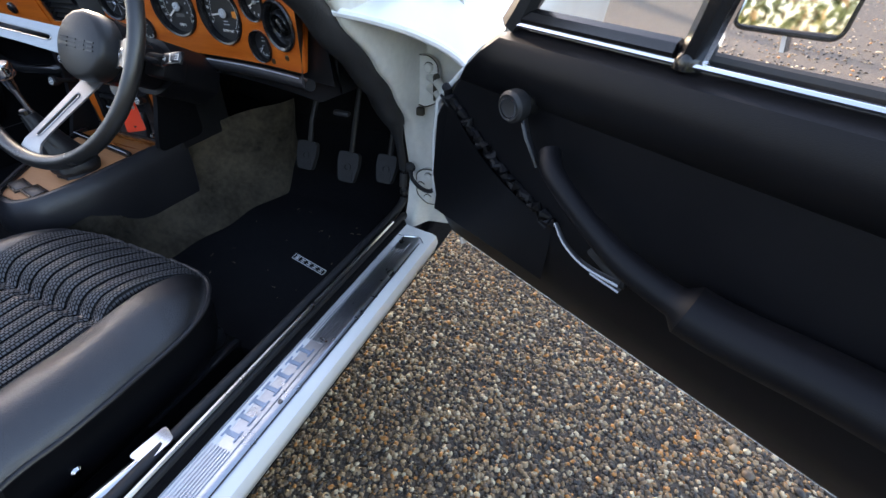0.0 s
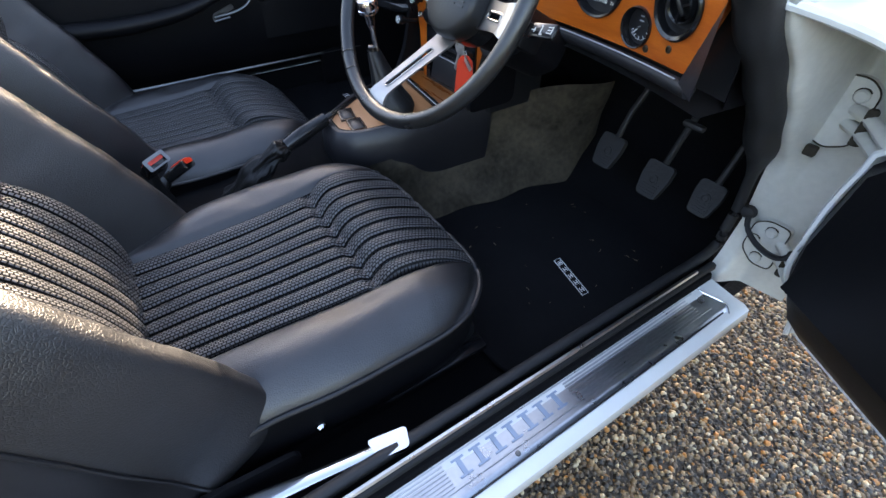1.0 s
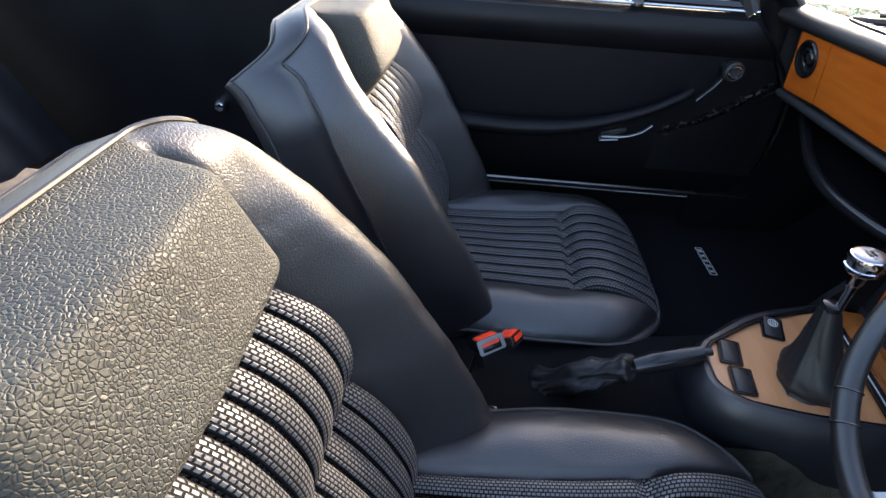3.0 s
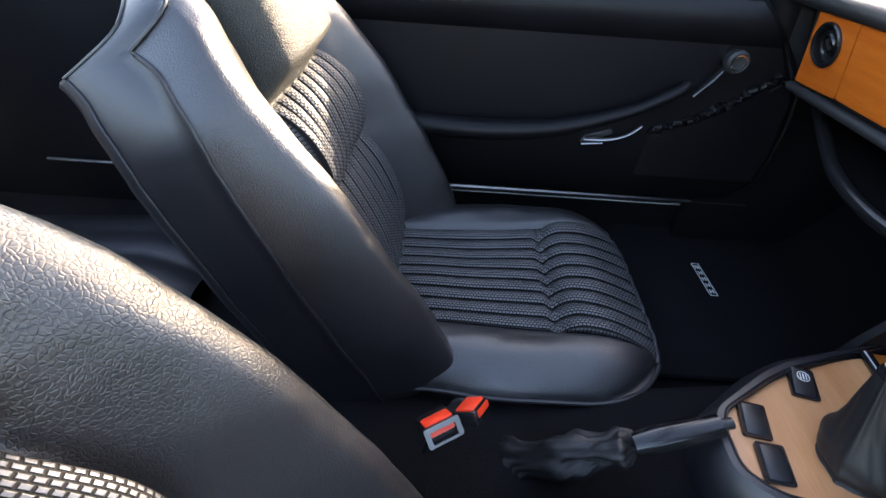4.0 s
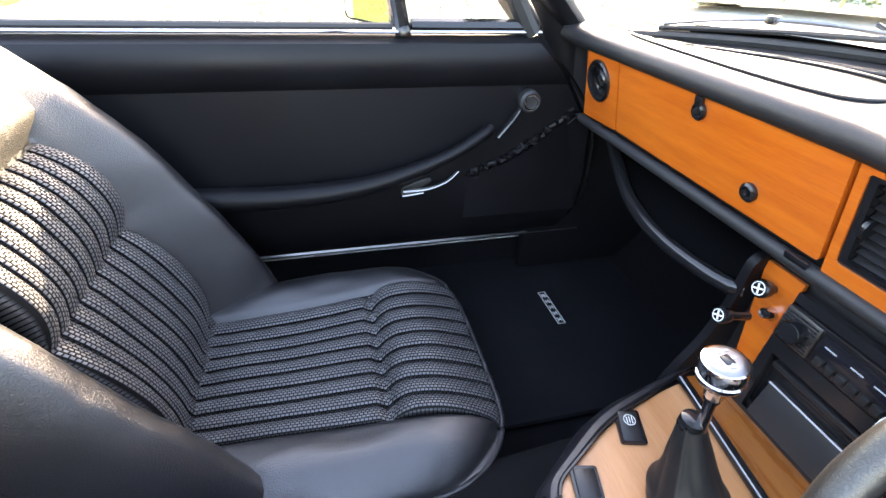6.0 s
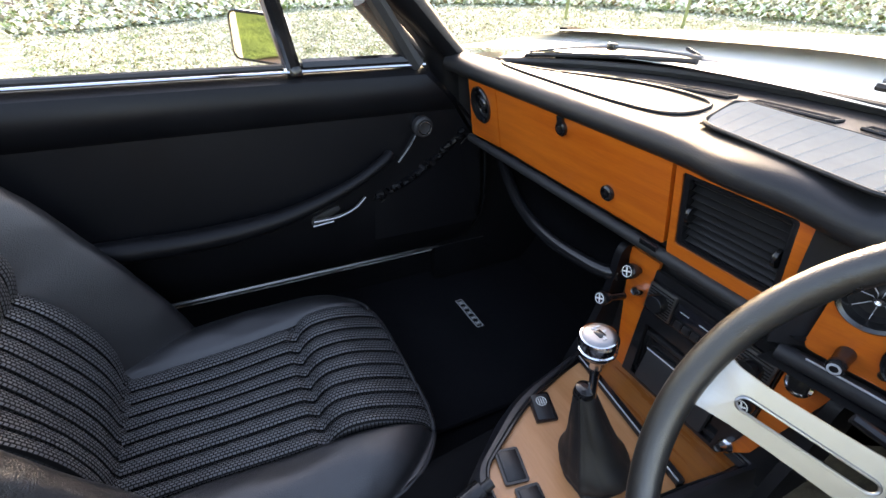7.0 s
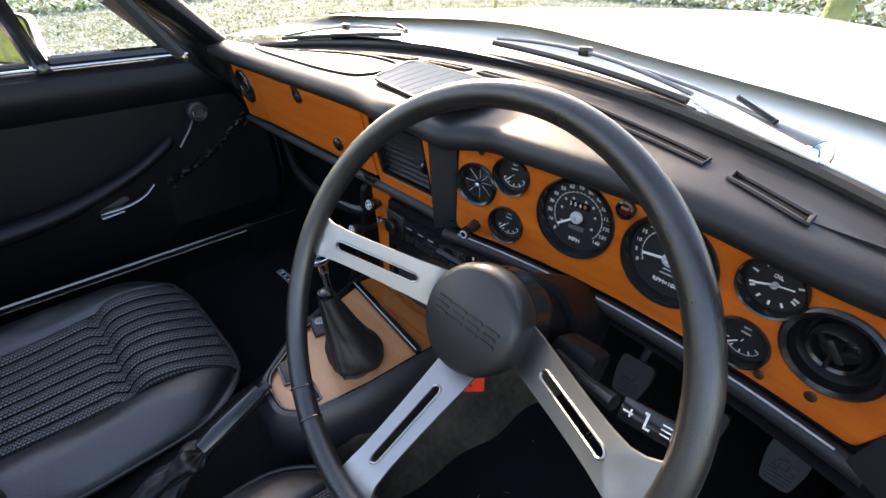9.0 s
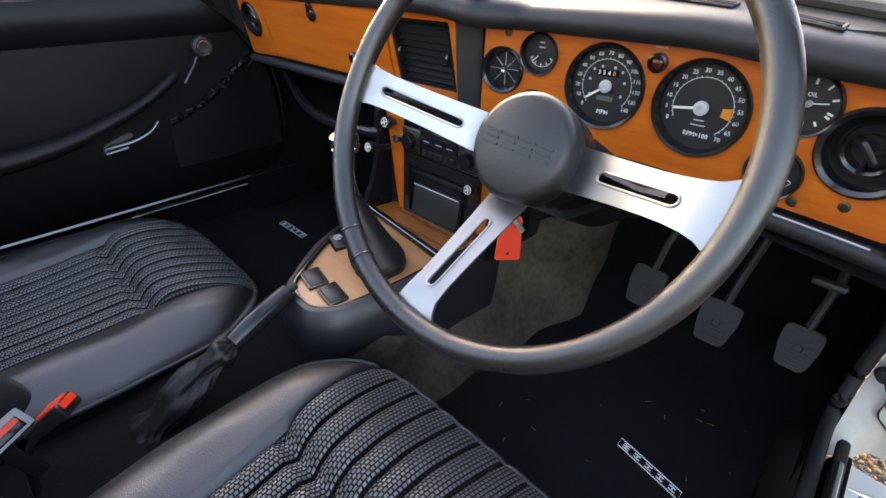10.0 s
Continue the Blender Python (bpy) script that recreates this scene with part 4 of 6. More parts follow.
bm = sheet(lambda x, z: (x, ip_y(x, z) + 0.012, z), steps(0.14, 0.64, 20), [0.62, 0.69, 0.78])
part("panel_backing", bm, PLASTIC, dash)
# black surround under and beside the panel
low = [(x, ip_y(x, 0.63) - 0.004, 0.637 - 0.010 * (x - 0.158) / 0.43 - 0.008) for x in steps(0.145, 0.60, 20)]
part("panel_lower_trim", tube(low, 0.009, 10), PAD, dash)
part("panel_bright_line", tube([Vector(p) + Vector((0, -0.005, 0.0075)) for p in low[1:-1]], 0.001, 6), SILVERP, dash)
bm = sheet(lambda k, v: (0.141 + 0.017 * k, 0.782 + 0.030 * k + 0.02 * (1 - v), 0.640 + 0.13 * v), [0, 1], steps(0, 1, 4))
part("panel_cheek", bm, PAD, dash)
bm = sheet(lambda u, v: (0.585 + 0.045 * u + 0.03 * v * (1 - u), 0.815 - 0.045 * u, 0.625 + 0.125 * v), [0, 0.5, 1], steps(0, 1, 4))
part("panel_end", bm, PAD, dash)
part("under_panel", sheet(lambda u, v: (0.14 + 0.49 * u, 0.80 + 0.30 * v + 0.04 * (1 - v) * math.sin(math.pi * u), 0.622 - 0.02 * u + 0.0 * v), steps(0, 1, 10), steps(0, 1, 4)), PLASTIC, dash)
part("under_fascia", sheet(lambda u, v: (-0.50 + 0.66 * u, 0.815 + 0.30 * v, 0.650 + 0.03 * v), steps(0, 1, 8), steps(0, 1, 4)), PLASTIC, dash)


# parcel shelf with a rolled edge below the glovebox
edge = spline([(-0.50, 0.90, 0.62), (-0.40, 0.862, 0.603), (-0.30, 0.835, 0.578), (-0.20, 0.825, 0.568), (-0.10, 0.832, 0.572), (-0.07, 0.845, 0.578)], 30)
part("parcel_shelf_edge", tube(edge, 0.011, 10), GLOSS, dash, "black rolled parcel shelf edge")
bm = sheet(lambda k, v: edge[int(k)].lerp(Vector((edge[int(k)].x, 1.10, 0.56)), v), list(range(31)), steps(0, 1, 3))
part("parcel_shelf", bm, CARPET, dash, "black parcel shelf")


def dial_face(key):
    x, z, r = GAUGES[key]
    m = ip_m(x, z)
    g = part(key + "_gauge" if key in ("fuel", "oil") else {"temp": "temperature_gauge", "speed": "speedometer", "rev": "rev_counter", "volt": "voltmeter"}[key],
             lathe([(r, -0.004), (r, 0.003), (r * 0.97, 0.005), (r * 0.91, 0.004), (r * 0.87, -0.004), (r * 0.87, -0.008)], 48, m, cap=False), GLOSS, ip, "round black dial with white markings")
    part("dial_face", lathe([(r * 0.90, -0.007), (0, -0.007)], 40, m, cap=False), surface("dial_black", (0.012, 0.012, 0.013), 0.5, var=0.1), g)
    return g, m @ Matrix.Translation((0, 0, -0.0066)), r * 0.87


def ticks(g, m, r, n, a0, a1, length, width, inner=0.93, mat=WHITE, name="tick_marks"):
    bm = bmesh.new()
    for k in range(n):
        a = radians(a0 + (a1 - a0) * k / (n - 1))
        d, s = Vector((math.cos(a), math.sin(a), 0)), Vector((-math.sin(a), math.cos(a), 0))
        p, q = d * r * inner, d * r * (inner - length)
        bm.faces.new([bm.verts.new(m @ (v + Vector((0, 0, 0.0003)))) for v in (p + s * width, p - s * width, q - s * width, q + s * width)])
    part(name, bm, mat, g, smooth=False)


def arc(g, m, r, a0, a1, rad, width, mat=WHITE):
    bm = bmesh.new()
    n = 40
    rows = [[bm.verts.new(m @ Vector((q * math.cos(a), q * math.sin(a), 0.0003))) for q in (rad * r - width, rad * r + width)] for a in (radians(a0 + (a1 - a0) * k / n) for k in range(n + 1))]
    for p, q in zip(rows, rows[1:]):
        bm.faces.new((p[0], p[1], q[1], q[0]))
    part("scale_arc", bm, mat, g, smooth=False)


def needle(g, m, r, angle, length, back=0.12, w=0.0011, boss=0.17, bossmat=SILVERP):
    a = radians(angle)
    bm = box((-r * back, -w, 0.0012), (r * length, w, 0.0022), m=m @ Matrix.Rotation(a, 4, "Z"))
    part("needle", bm, WHITE, g, smooth=False)
    part("needle_boss", lathe([(r * boss, 0.001), (r * boss, 0.004), (r * boss * 0.7, 0.0055), (r * boss * 0.35, 0.0055), (r * boss * 0.3, 0.003), (0, 0.003)], 24, m), bossmat, g)


def word(g, m, text, size, x, y, mat=WHITE, rot=0.0, name="dial_lettering"):
    lettering(text, size, m @ Matrix.Translation((x, y, 0.0004)) @ Matrix.Rotation(rot, 4, "Z"), mat, g, name)


# speedometer, 0 to 140
g, m, r = dial_face("speed")
ticks(g, m, r, 29, 222, -42, 0.05, 0.00022, 0.74)
arc(g, m, r, 222, -42, 0.70, 0.00025)
for k in range(15):
    a = radians(222 - 264 * k / 14)
    if k % 1 == 0:
        word(g, m, str(10 * k), 0.0058, 0.85 * r * math.cos(a), 0.85 * r * math.sin(a))
word(g, m, "MPH", 0.0068, 0, -0.72 * r)
part("odometer", box((-0.0125, 0.010, 0.0), (0.0125, 0.017, 0.0006), m=m), GLOSS, g)
for k, d in enumerate("3540"):
    word(g, m @ Matrix.Translation((0, 0, 0.0005)), d, 0.0065, -0.0095 + 0.0055 * k, 0.0135, AMBER if k == 3 else WHITE)
part("trip_meter", box((-0.009, -0.016, 0.0), (0.009, -0.011, 0.0006), m=m), surface("meter_grey", (0.10, 0.10, 0.10), 0.5), g)
for x, y in ((-0.55, 0.15), (0.55, 0.15), (-0.45, 0.45), (0.45, 0.45), (0.2, 0.55), (-0.2, 0.55), (0.5, -0.25), (-0.5, -0.3)):
    part("telltale", lathe([(0.0016, 0.0003), (0, 0.0004)], 12, m @ Matrix.Translation((x * r * 0.9, y * r * 0.9, 0)), cap=False), SILVERP, g)
needle(g, m, r, 215, 0.66)
# rev counter, 0 to 70
g, m, r = dial_face("rev")
ticks(g, m, r, 29, 205, -52, 0.05, 0.00022, 0.74)
arc(g, m, r, 205, -52, 0.70, 0.00025)
for k in range(15):
    a = radians(205 - 257 * k / 14)
    word(g, m, str(5 * k), 0.0058, 0.85 * r * math.cos(a), 0.85 * r * math.sin(a))
word(g, m, "RPM×100", 0.0062, 0, -0.66 * r)
bm = bmesh.new()
rows = [[bm.verts.new(m @ Vector((q * r * math.cos(a), q * r * math.sin(a), 0.0003))) for q in (0.46, 0.68)] for a in (radians(8 - 24 * k / 8) for k in range(9))]
for p, q in zip(rows, rows[1:]):
    bm.faces.new((p[0], p[1], q[1], q[0]))
part("warning_sector", bm, AMBER, g, "orange warning sector", smooth=False)
for w, y in ((0.010, -0.30), (0.014, -0.42)):
    part("small_print", box((-w / 2, y * r - 0.0006, 0.0002), (w / 2, y * r + 0.0006, 0.0004), m=m), SILVERP, g, smooth=False)
needle(g, m, r, 188, 0.66)
# small gauges
for key, a, a0, a1 in (("fuel", 235, 230, 310), ("temp", 150, 150, 30), ("volt", 200, 200, -20), ("oil", 330, 310, 230)):
    g, m, r = dial_face(key)
    if key == "volt":
        ticks(g, m, r, 7, 200, -20, 0.20, 0.0009, 0.86)
        word(g, m, "OIL", 0.0048, 0, 0.30 * r)
        ticks(g, m, r, 5, -150, -30, 0.18, 0.0009, 0.86)
        needle(g, m, r, 200, 0.7, w=0.0007, boss=0.12)
        needle(g, m, r, 8, 0.6, w=0.0004, boss=0.1)
    else:
        lo, hi = (205, 335)
        ticks(g, m, r, 5, lo, hi, 0.16, 0.0006, 0.72)
        arc(g, m, r, lo, hi, 0.74, 0.0003)
        needle(g, m, r, 222, 0.72, back=-0.25, w=0.0006, boss=0.02)
        for w, y in ((0.006, 0.55), (0.008, 0.30)):
            part("small_print", box((-w / 2, y * r - 0.0007, 0.0002), (w / 2, y * r + 0.0007, 0.0004), m=m), SILVERP, g, smooth=False)
eyeball_vent(ip_m(*GAUGES["trip_vent"][:2]), GAUGES["trip_vent"][2], "rheostat_vent", spokes=8)
eyeball_vent(ip_m(*GAUGES["side_vent"][:2]), GAUGES["side_vent"][2])
w = knob_on(ip_m(0.3665, 0.740), ip, "warning_lamp", [(0.0095, 0), (0.0095, 0.005), (0.0075, 0.006), (0.0065, 0.004)], GLOSS, "dark red warning lamp")
knob_on(ip_m(0.3665, 0.740), w, "lamp_lens", [(0.0068, 0.003), (0.004, 0.0065), (0, 0.0075)], surface("dark_red_lens", (0.10, 0.008, 0.006), 0.15), "dark red lens")
part("lamp_print", box((-0.006, 0.013, 0.0001), (0.006, 0.0145, 0.0005), m=ip_m(0.3665, 0.740)), SILVERP, ip, smooth=False)
for x, z in ((0.550, 0.651), (0.514, 0.642), (0.194, 0.753), (0.214, 0.6525), (0.583, 0.738)):
    s = knob_on(ip_m(x, z), ip, "screw_cup", [(0.0045, 0), (0.0045, 0.001), (0.0032, 0.0016), (0.0030, 0.0002), (0, 0.0006)], surface("aged_screw", (0.10, 0.07, 0.045), 0.4, 0.7), n=16)
k = knob_on(ip_m(0.187, 0.655), ip, "trip_knob", [(0.0075, 0), (0.0065, 0.016), (0.0072, 0.018), (0.0072, 0.026), (0.006, 0.028), (0, 0.028)], GLOSS, "black push knob")
knob_on(ip_m(0.187, 0.655, 0.0275), k, "knob_ring", [(0.0052, 0), (0.0052, 0.0012), (0.0035, 0.0014), (0.0035, 0.0004), (0, 0.0004)], SILVERP)


# ---- steering wheel ----
WC = Vector((0.3415, 0.6560, 0.6805))
WM = frame_on(WC, (0.9978, 0.0561, -0.0351), (0.0095, 0.4029, 0.9152))
wheel = thing("steering_wheel", WC, "black leather steering wheel with three slotted alloy spokes", "steering wheel", m=WM)
R, RZ, TURN = 0.1640, 0.0495, -3.0
RIM = surface("rim_leather", (0.013, 0.0128, 0.0125), 0.30, spec=0.7, var=0.4, bump=0.4, bscale=500, grain="leather", dist=0.00012, vscale=18)
rimpts = [(R * math.cos(a) + 0.012, R * math.sin(a) + 0.003, RZ) for a in (2 * math.pi * k / 96 for k in range(96))]
part("rim", tube(rimpts, 0.0095, 16, closed=True), RIM, wheel, "black stitched leather rim", local=True)


def dish(r):
    return -0.026 + 0.069 * max(0.0, min(1.0, (r - 0.042) / 0.090)) + 0.004 * smoothstep(0.125, 0.15, r)


def spoke(angle):
    """A flat alloy spoke with a long slot, rising to the rim and flaring where it meets it."""
    n = 8
    side = [(0.030, 0.0200), (0.05, 0.0186), (0.07, 0.0172), (0.09, 0.0160), (0.108, 0.0153), (0.122, 0.0152), (0.134, 0.0162), (0.142, 0.0180), (0.148, 0.0215), (0.1515, 0.027)]
    outer = side + [(0.156, 0.016), (0.158, 0.0), (0.156, -0.016)] + [(x, -y) for x, y in side[::-1]]
    s0, s1, w = 0.068, 0.122, 0.0042
    slot = [(s1 + w * math.sin(math.pi * k / n), w * math.cos(math.pi * k / n)) for k in range(n + 1)] + [(s0 - w * math.sin(math.pi * k / n), -w * math.cos(math.pi * k / n)) for k in range(n + 1)]
    bm = plate(outer, [slot], 0.003)
    for _ in range(2):
        bmesh.ops.subdivide_edges(bm, edges=[e for e in bm.edges if e.calc_length() > 0.02], cuts=1)
        bmesh.ops.triangulate(bm, faces=bm.faces[:])
    for v in bm.verts:
        v.co.z += dish(v.co.x)
    reach = Matrix.Diagonal((1.11 if abs(angle) < 45 else 1.03, 1, 1, 1))
    bm.transform(Matrix.Rotation(radians(angle), 4, "Z") @ reach)
    sp = part("spoke", bm, ALLOY, wheel, "brushed alloy slotted spoke", local=True)
    lip = tube([Vector((x, y, dish(x) + 0.0004)) for x, y in slot], 0.0010, 6, closed=True)
    lip.transform(Matrix.Rotation(radians(angle), 4, "Z") @ reach)
    part("slot_lip", lip, ALLOY, sp, local=True)


for a in (0, 180, 270):
    spoke(a + TURN)
HUB = surface("hub_rubber", (0.017, 0.016, 0.015), 0.42, var=0.35, bump=0.10, bscale=400, vscale=16)
hub = part("hub_pad", lathe([(0.040, -0.036), (0.0455, -0.034), (0.0475, -0.024), (0.0468, -0.010), (0.0440, -0.004), (0.0395, -0.0012), (0, -0.0004)], 56), HUB, wheel, "round black padded hub", local=True)
MOULD = surface("moulded_mark", (0.008, 0.008, 0.008), 0.4)
RT = Matrix.Rotation(radians(TURN), 4, "Z")
for k in range(4):
    x = -0.0255 + 0.017 * k
    for y0, y1, x0, x1 in ((0.0045, 0.0065, -0.007, 0.007), (-0.0065, -0.0045, -0.007, 0.007), (-0.001, 0.001, -0.006, 0.006)):
        part("moulded_bar", box((x + x0, y0, -0.001), (x + x1, y1, 0.0004), m=RT), MOULD, hub, local=True, smooth=False)
part("hub_collar", lathe([(0.046, -0.06), (0.046, -0.034)], 40), GLOSS, wheel, local=True)
for a in (228, 238):
    part("rim_binding", tube([Vector((R * math.cos(radians(a)) + 0.012, R * math.sin(radians(a)) + 0.003, RZ)) + 0.0099 * (math.cos(b) * Vector((math.cos(radians(a)), math.sin(radians(a)), 0)) + math.sin(b) * Vector((0, 0, 1))) for b in (2 * math.pi * k / 16 for k in range(16))], 0.0009, 5, closed=True), RIM, wheel, local=True)

# steering column, stalks, keys
col = thing("steering_column", WC, "black plastic column shroud with stalks", "steering column", m=WM)
for z0, z1, k, nm in ((-0.20, -0.112, 1.0, "shroud"), (-0.108, -0.062, 0.82, "shroud_front")):
    outline = [(0.052 * k * math.cos(a) * (1 + 0.10 * math.cos(2 * a)), 0.046 * k * math.sin(a) - 0.004) for a in (math.pi / 8 + math.pi / 4 * i for i in range(8))]
    part(nm, plate(rounded(outline, 0.010, 3), [], z1 - z0, Matrix.Translation((0, 0, z1))), VINYL, col, "black faceted column shroud", local=True)
part("shroud_neck", lathe([(0.036, -0.09), (0.040, -0.055), (0.036, -0.050), (0, -0.050)], 32), GLOSS, col, local=True)
part("switch_block", box((0.050, -0.022, -0.10), (0.090, 0.012, -0.060), 0.006), VINYL, col, "black switch block", local=True)
back = WM.inverted()
part("headlamp_stalk", tube([back @ Vector(p) for p in ((0.400, 0.705, 0.660), (0.435, 0.697, 0.658), (0.458, 0.692, 0.661))], lambda t: 0.004 + 0.003 * t, 8), GLOSS, col, "black stalk with white symbols", local=True)
PM = back @ frame_on((0.484, 0.689, 0.667), (0.98, -0.06, 0.15), (-0.1, 0.55, 0.83)) @ Matrix.Scale(0.78, 4)
pd = part("stalk_paddle", box((-0.026, -0.011, -0.004), (0.026, 0.011, 0.004), 0.003, m=PM), GLOSS, col, local=True)
for x0, x1, y0, y1 in ((-0.022, -0.013, -0.0012, 0.0002), (-0.016, -0.0145, -0.004, 0.003), (-0.002, 0.0, -0.007, 0.007), (0.000, 0.004, -0.007, -0.005), (-0.004, -0.001, 0.005, 0.007), (0.012, 0.020, 0.004, 0.0052), (0.012, 0.020, 0.0, 0.0012), (0.012, 0.020, -0.004, -0.0028), (0.021, 0.0225, -0.005, 0.006)):
    part("stalk_symbol", box((x0, y0, 0.0041), (x1, y1, 0.0046), m=PM), WHITE, pd, local=True, smooth=False)
part("wiper_stalk", tube([Vector(p) for p in ((-0.04, 0.01, -0.08), (-0.075, 0.018, -0.075), (-0.10, 0.020, -0.066))], 0.004, 8), GLOSS, col, "short black stalk", local=True)
KEYMETAL = surface("key_metal", (0.72, 0.70, 0.64), 0.38, 0.8, var=0.3, vscale=60)
key = thing("ignition_keys", (0.285, 0.725, 0.60), "bunch of keys with a red plastic tag", "keys")
for k, rot in enumerate((0.2, -0.35, 0.9)):
    km = frame_on((0.283 + 0.004 * k, 0.722 - 0.004 * k, 0.600), (1, -0.4 + 0.2 * k, 0), (0.1 * k - 0.1, 0, 1)) @ Matrix.Rotation(rot, 4, "Z")
    bow = plate(disc(0, 0.0, 0.0105, 20), [disc(0, 0.006, 0.0025, 10)], 0.002, km)
    part("door_key", join(bow, box((-0.003, -0.040, -0.002), (0.003, -0.008, 0.0), m=km)), KEYMETAL, key)
part("key_ring", tube([Vector((0.284 + 0.010 * math.cos(a), 0.722, 0.612 + 0.010 * math.sin(a))) for a in (2 * math.pi * k / 20 for k in range(20))], 0.0009, 6, closed=True), CHROME, key)
TM = frame_on((0.306, 0.716, 0.562), (0.65, 0.75, 0.03), (0.06, 0.0, 1))
part("red_tag", plate(rounded([(-0.014, -0.028), (0.014, -0.028), (0.012, 0.022), (0.004, 0.030), (-0.004, 0.030), (-0.011, 0.022)], 0.003, 3), [disc(0, -0.020, 0.002, 10)], 0.0022, TM), RED, key, "red plastic key tag")
part("ignition_lock", lathe([(0.013, 0), (0.013, 0.02), (0.010, 0.024), (0, 0.024)], 24, frame_on((0.286, 0.745, 0.630), (1, 0, 0), (0, 0.5, 0.86))), GLOSS, key)


for ob in (dash, screen, wheel, col, key):
    ob.matrix_world = SETTLE @ ob.matrix_world

# ---- centre console ----
console = thing("centre_console", (0.045, 0.70, 0.36), "black padded console with faded veneer gear plate", "console")


def con_z(y):
    return 0.438 + 0.06 * (y - 0.59)


CO = [(0.036, 0.590), (0.060, 0.580), (0.100, 0.578), (0.124, 0.602), (0.139, 0.668), (0.147, 0.764), (-0.044, 0.788), (-0.038, 0.755), (-0.014, 0.676)]
loop2 = rounded(CO, [0.012, 0.01, 0.012, 0.02, 0.03, 0.004, 0.004, 0.02, 0.03], 5)
bm = plate(loop2, [disc(0.092, 0.700, 0.026, 24)], 0.008)
bm.transform(Matrix(((1, 0, 0, 0), (0, 1, 0, 0), (0, 0.06, 1, 0.438 - 0.06 * 0.59), (0, 0, 0, 1))))
part("gear_plate", bm, PALE, console, "sun-faded tan veneer plate")
# padded surround
c2 = Vector((0.045, 0.70))
def grow(p, d):
    v = Vector(p) - c2
    return c2 + v * (1 + d / v.length)
CS = CO[:5] + [(0.150, 0.770), (0.165, 0.850), (-0.066, 0.850), (-0.046, 0.775), (-0.014, 0.676)]
big = rounded(CS, [0.012, 0.01, 0.012, 0.02, 0.03, 0.03, 0.004, 0.004, 0.02, 0.03], 5)
rows = [(-0.001, -0.010), (0.0, 0.003), (0.005, 0.008), (0.012, 0.007), (0.020, -0.002), (0.026, -0.022), (0.026, -0.06), (0.020, -0.13), (0.018, -0.20)]
bm = bmesh.new()
vr = [[bm.verts.new((*grow(p, d), con_z(p[1]) + h)) for p in big] for d, h in rows]
for a, b in zip(vr, vr[1:]):
    for k in range(len(big)):
        l = (k + 1) % len(big)
        bm.faces.new((a[k], a[l], b[l], b[k]))
part("padded_surround", bm, SMOOTH, console, "black vinyl padded edge")
part("plate_piping", tube([(*grow(p, 0.0015), con_z(p[1]) + 0.005) for p in big], 0.0022, 6, closed=True), GLOSS, console)


def rocker(x, y, rot, lit=False):
    """A flat black rocker switch in a raised frame."""
    m = Matrix.Translation((x, y, con_z(y) + 0.0005)) @ Matrix.Rotation(radians(rot), 4, "Z") @ Matrix.Rotation(0.06, 4, "X")
    s = part("rocker_switch", plate(rounded([(-0.0145, -0.021), (0.0145, -0.021), (0.0145, 0.021), (-0.0145, 0.021)], 0.003, 3), [rounded([(-0.0115, -0.018), (0.0115, -0.018), (0.0115, 0.018), (-0.0115, 0.018)], 0.002, 3)], 0.004, m @ Matrix.Translation((0, 0, 0.0035))), GLOSS, console, "black rocker switch")
    b = part("rocker", box((-0.0113, -0.0178, 0), (0.0113, 0.0178, 0.005), 0.0015, m=m @ Matrix.Rotation(radians(7 if lit else 2), 4, "X")), PLASTIC, s)
    if lit:
        pts = [Vector((0.0065 * math.cos(a), 0.006 + 0.0065 * math.sin(a), 0.0066)) for a in (2 * math.pi * k / 20 for k in range(20))]
        bm = tube([m @ p for p in pts], 0.0005, 5, closed=True)
        part("switch_symbol", bm, WHITE, b)
        for q in (-0.003, 0.0, 0.003):
            part("switch_symbol", box((q - 0.0004, 0.002, 0.0062), (q + 0.0004, 0.010, 0.0070), m=m), WHITE, b, smooth=False)


rocker(0.046, 0.615, 78)
rocker(0.094, 0.613, 82)
rocker(-0.004, 0.694, 74, True)
# front bar, deep veneer floor, radio stack
BM = Matrix.Translation((0.0515, 0.778, 0.4525)) @ Matrix.Rotation(radians(-7.2), 4, "Z")
part("console_bar", box((-0.100, -0.006, 0), (0.098, 0.006, 0.008), 0.003, m=BM), GLOSS, console, "black bar with bright edge")
part("bar_bright_line", tube([BM @ Vector((-0.098, -0.004, 0.0085)), BM @ Vector((0.096, -0.004, 0.0085))], 0.0009, 6), SILVERP, console)


SX = 0.022                           # how far the radio sits off the middle
SM = frame_on((SX, 0.846, 0.59), (1, 0.02, 0), (0, 0.02, 1))


def sm(x, z):
    return SM @ Matrix.Translation((x, z - 0.59, 0))


bm = sheet(lambda u, v: (-0.050 + 0.206 * u, 0.795 - 0.026 * u + (0.057 + 0.026 * u) * v, 0.4535 - 0.006 * v), steps(0, 1, 4), steps(0, 1, 6))
part("console_floor", bm, DEEP, console, "dark orange veneer tray")
on = lambda pts: [(x - SX, z - 0.59) for x, z in pts]
frame_out = on([(-0.012, 0.615), (0.150, 0.615), (0.150, 0.500), (0.134, 0.444), (-0.014, 0.446)])
part("stack_panel", plate(frame_out, [on([(-0.012, 0.604), (0.1485, 0.604), (0.1485, 0.557), (-0.0115, 0.557)]), on([(-0.002, 0.538), (0.130, 0.538), (0.126, 0.453), (0.0, 0.454)])], 0.008, SM @ Matrix.Translation((0, 0, 0.004))), GLOSS, console, "black radio surround", smooth=False)
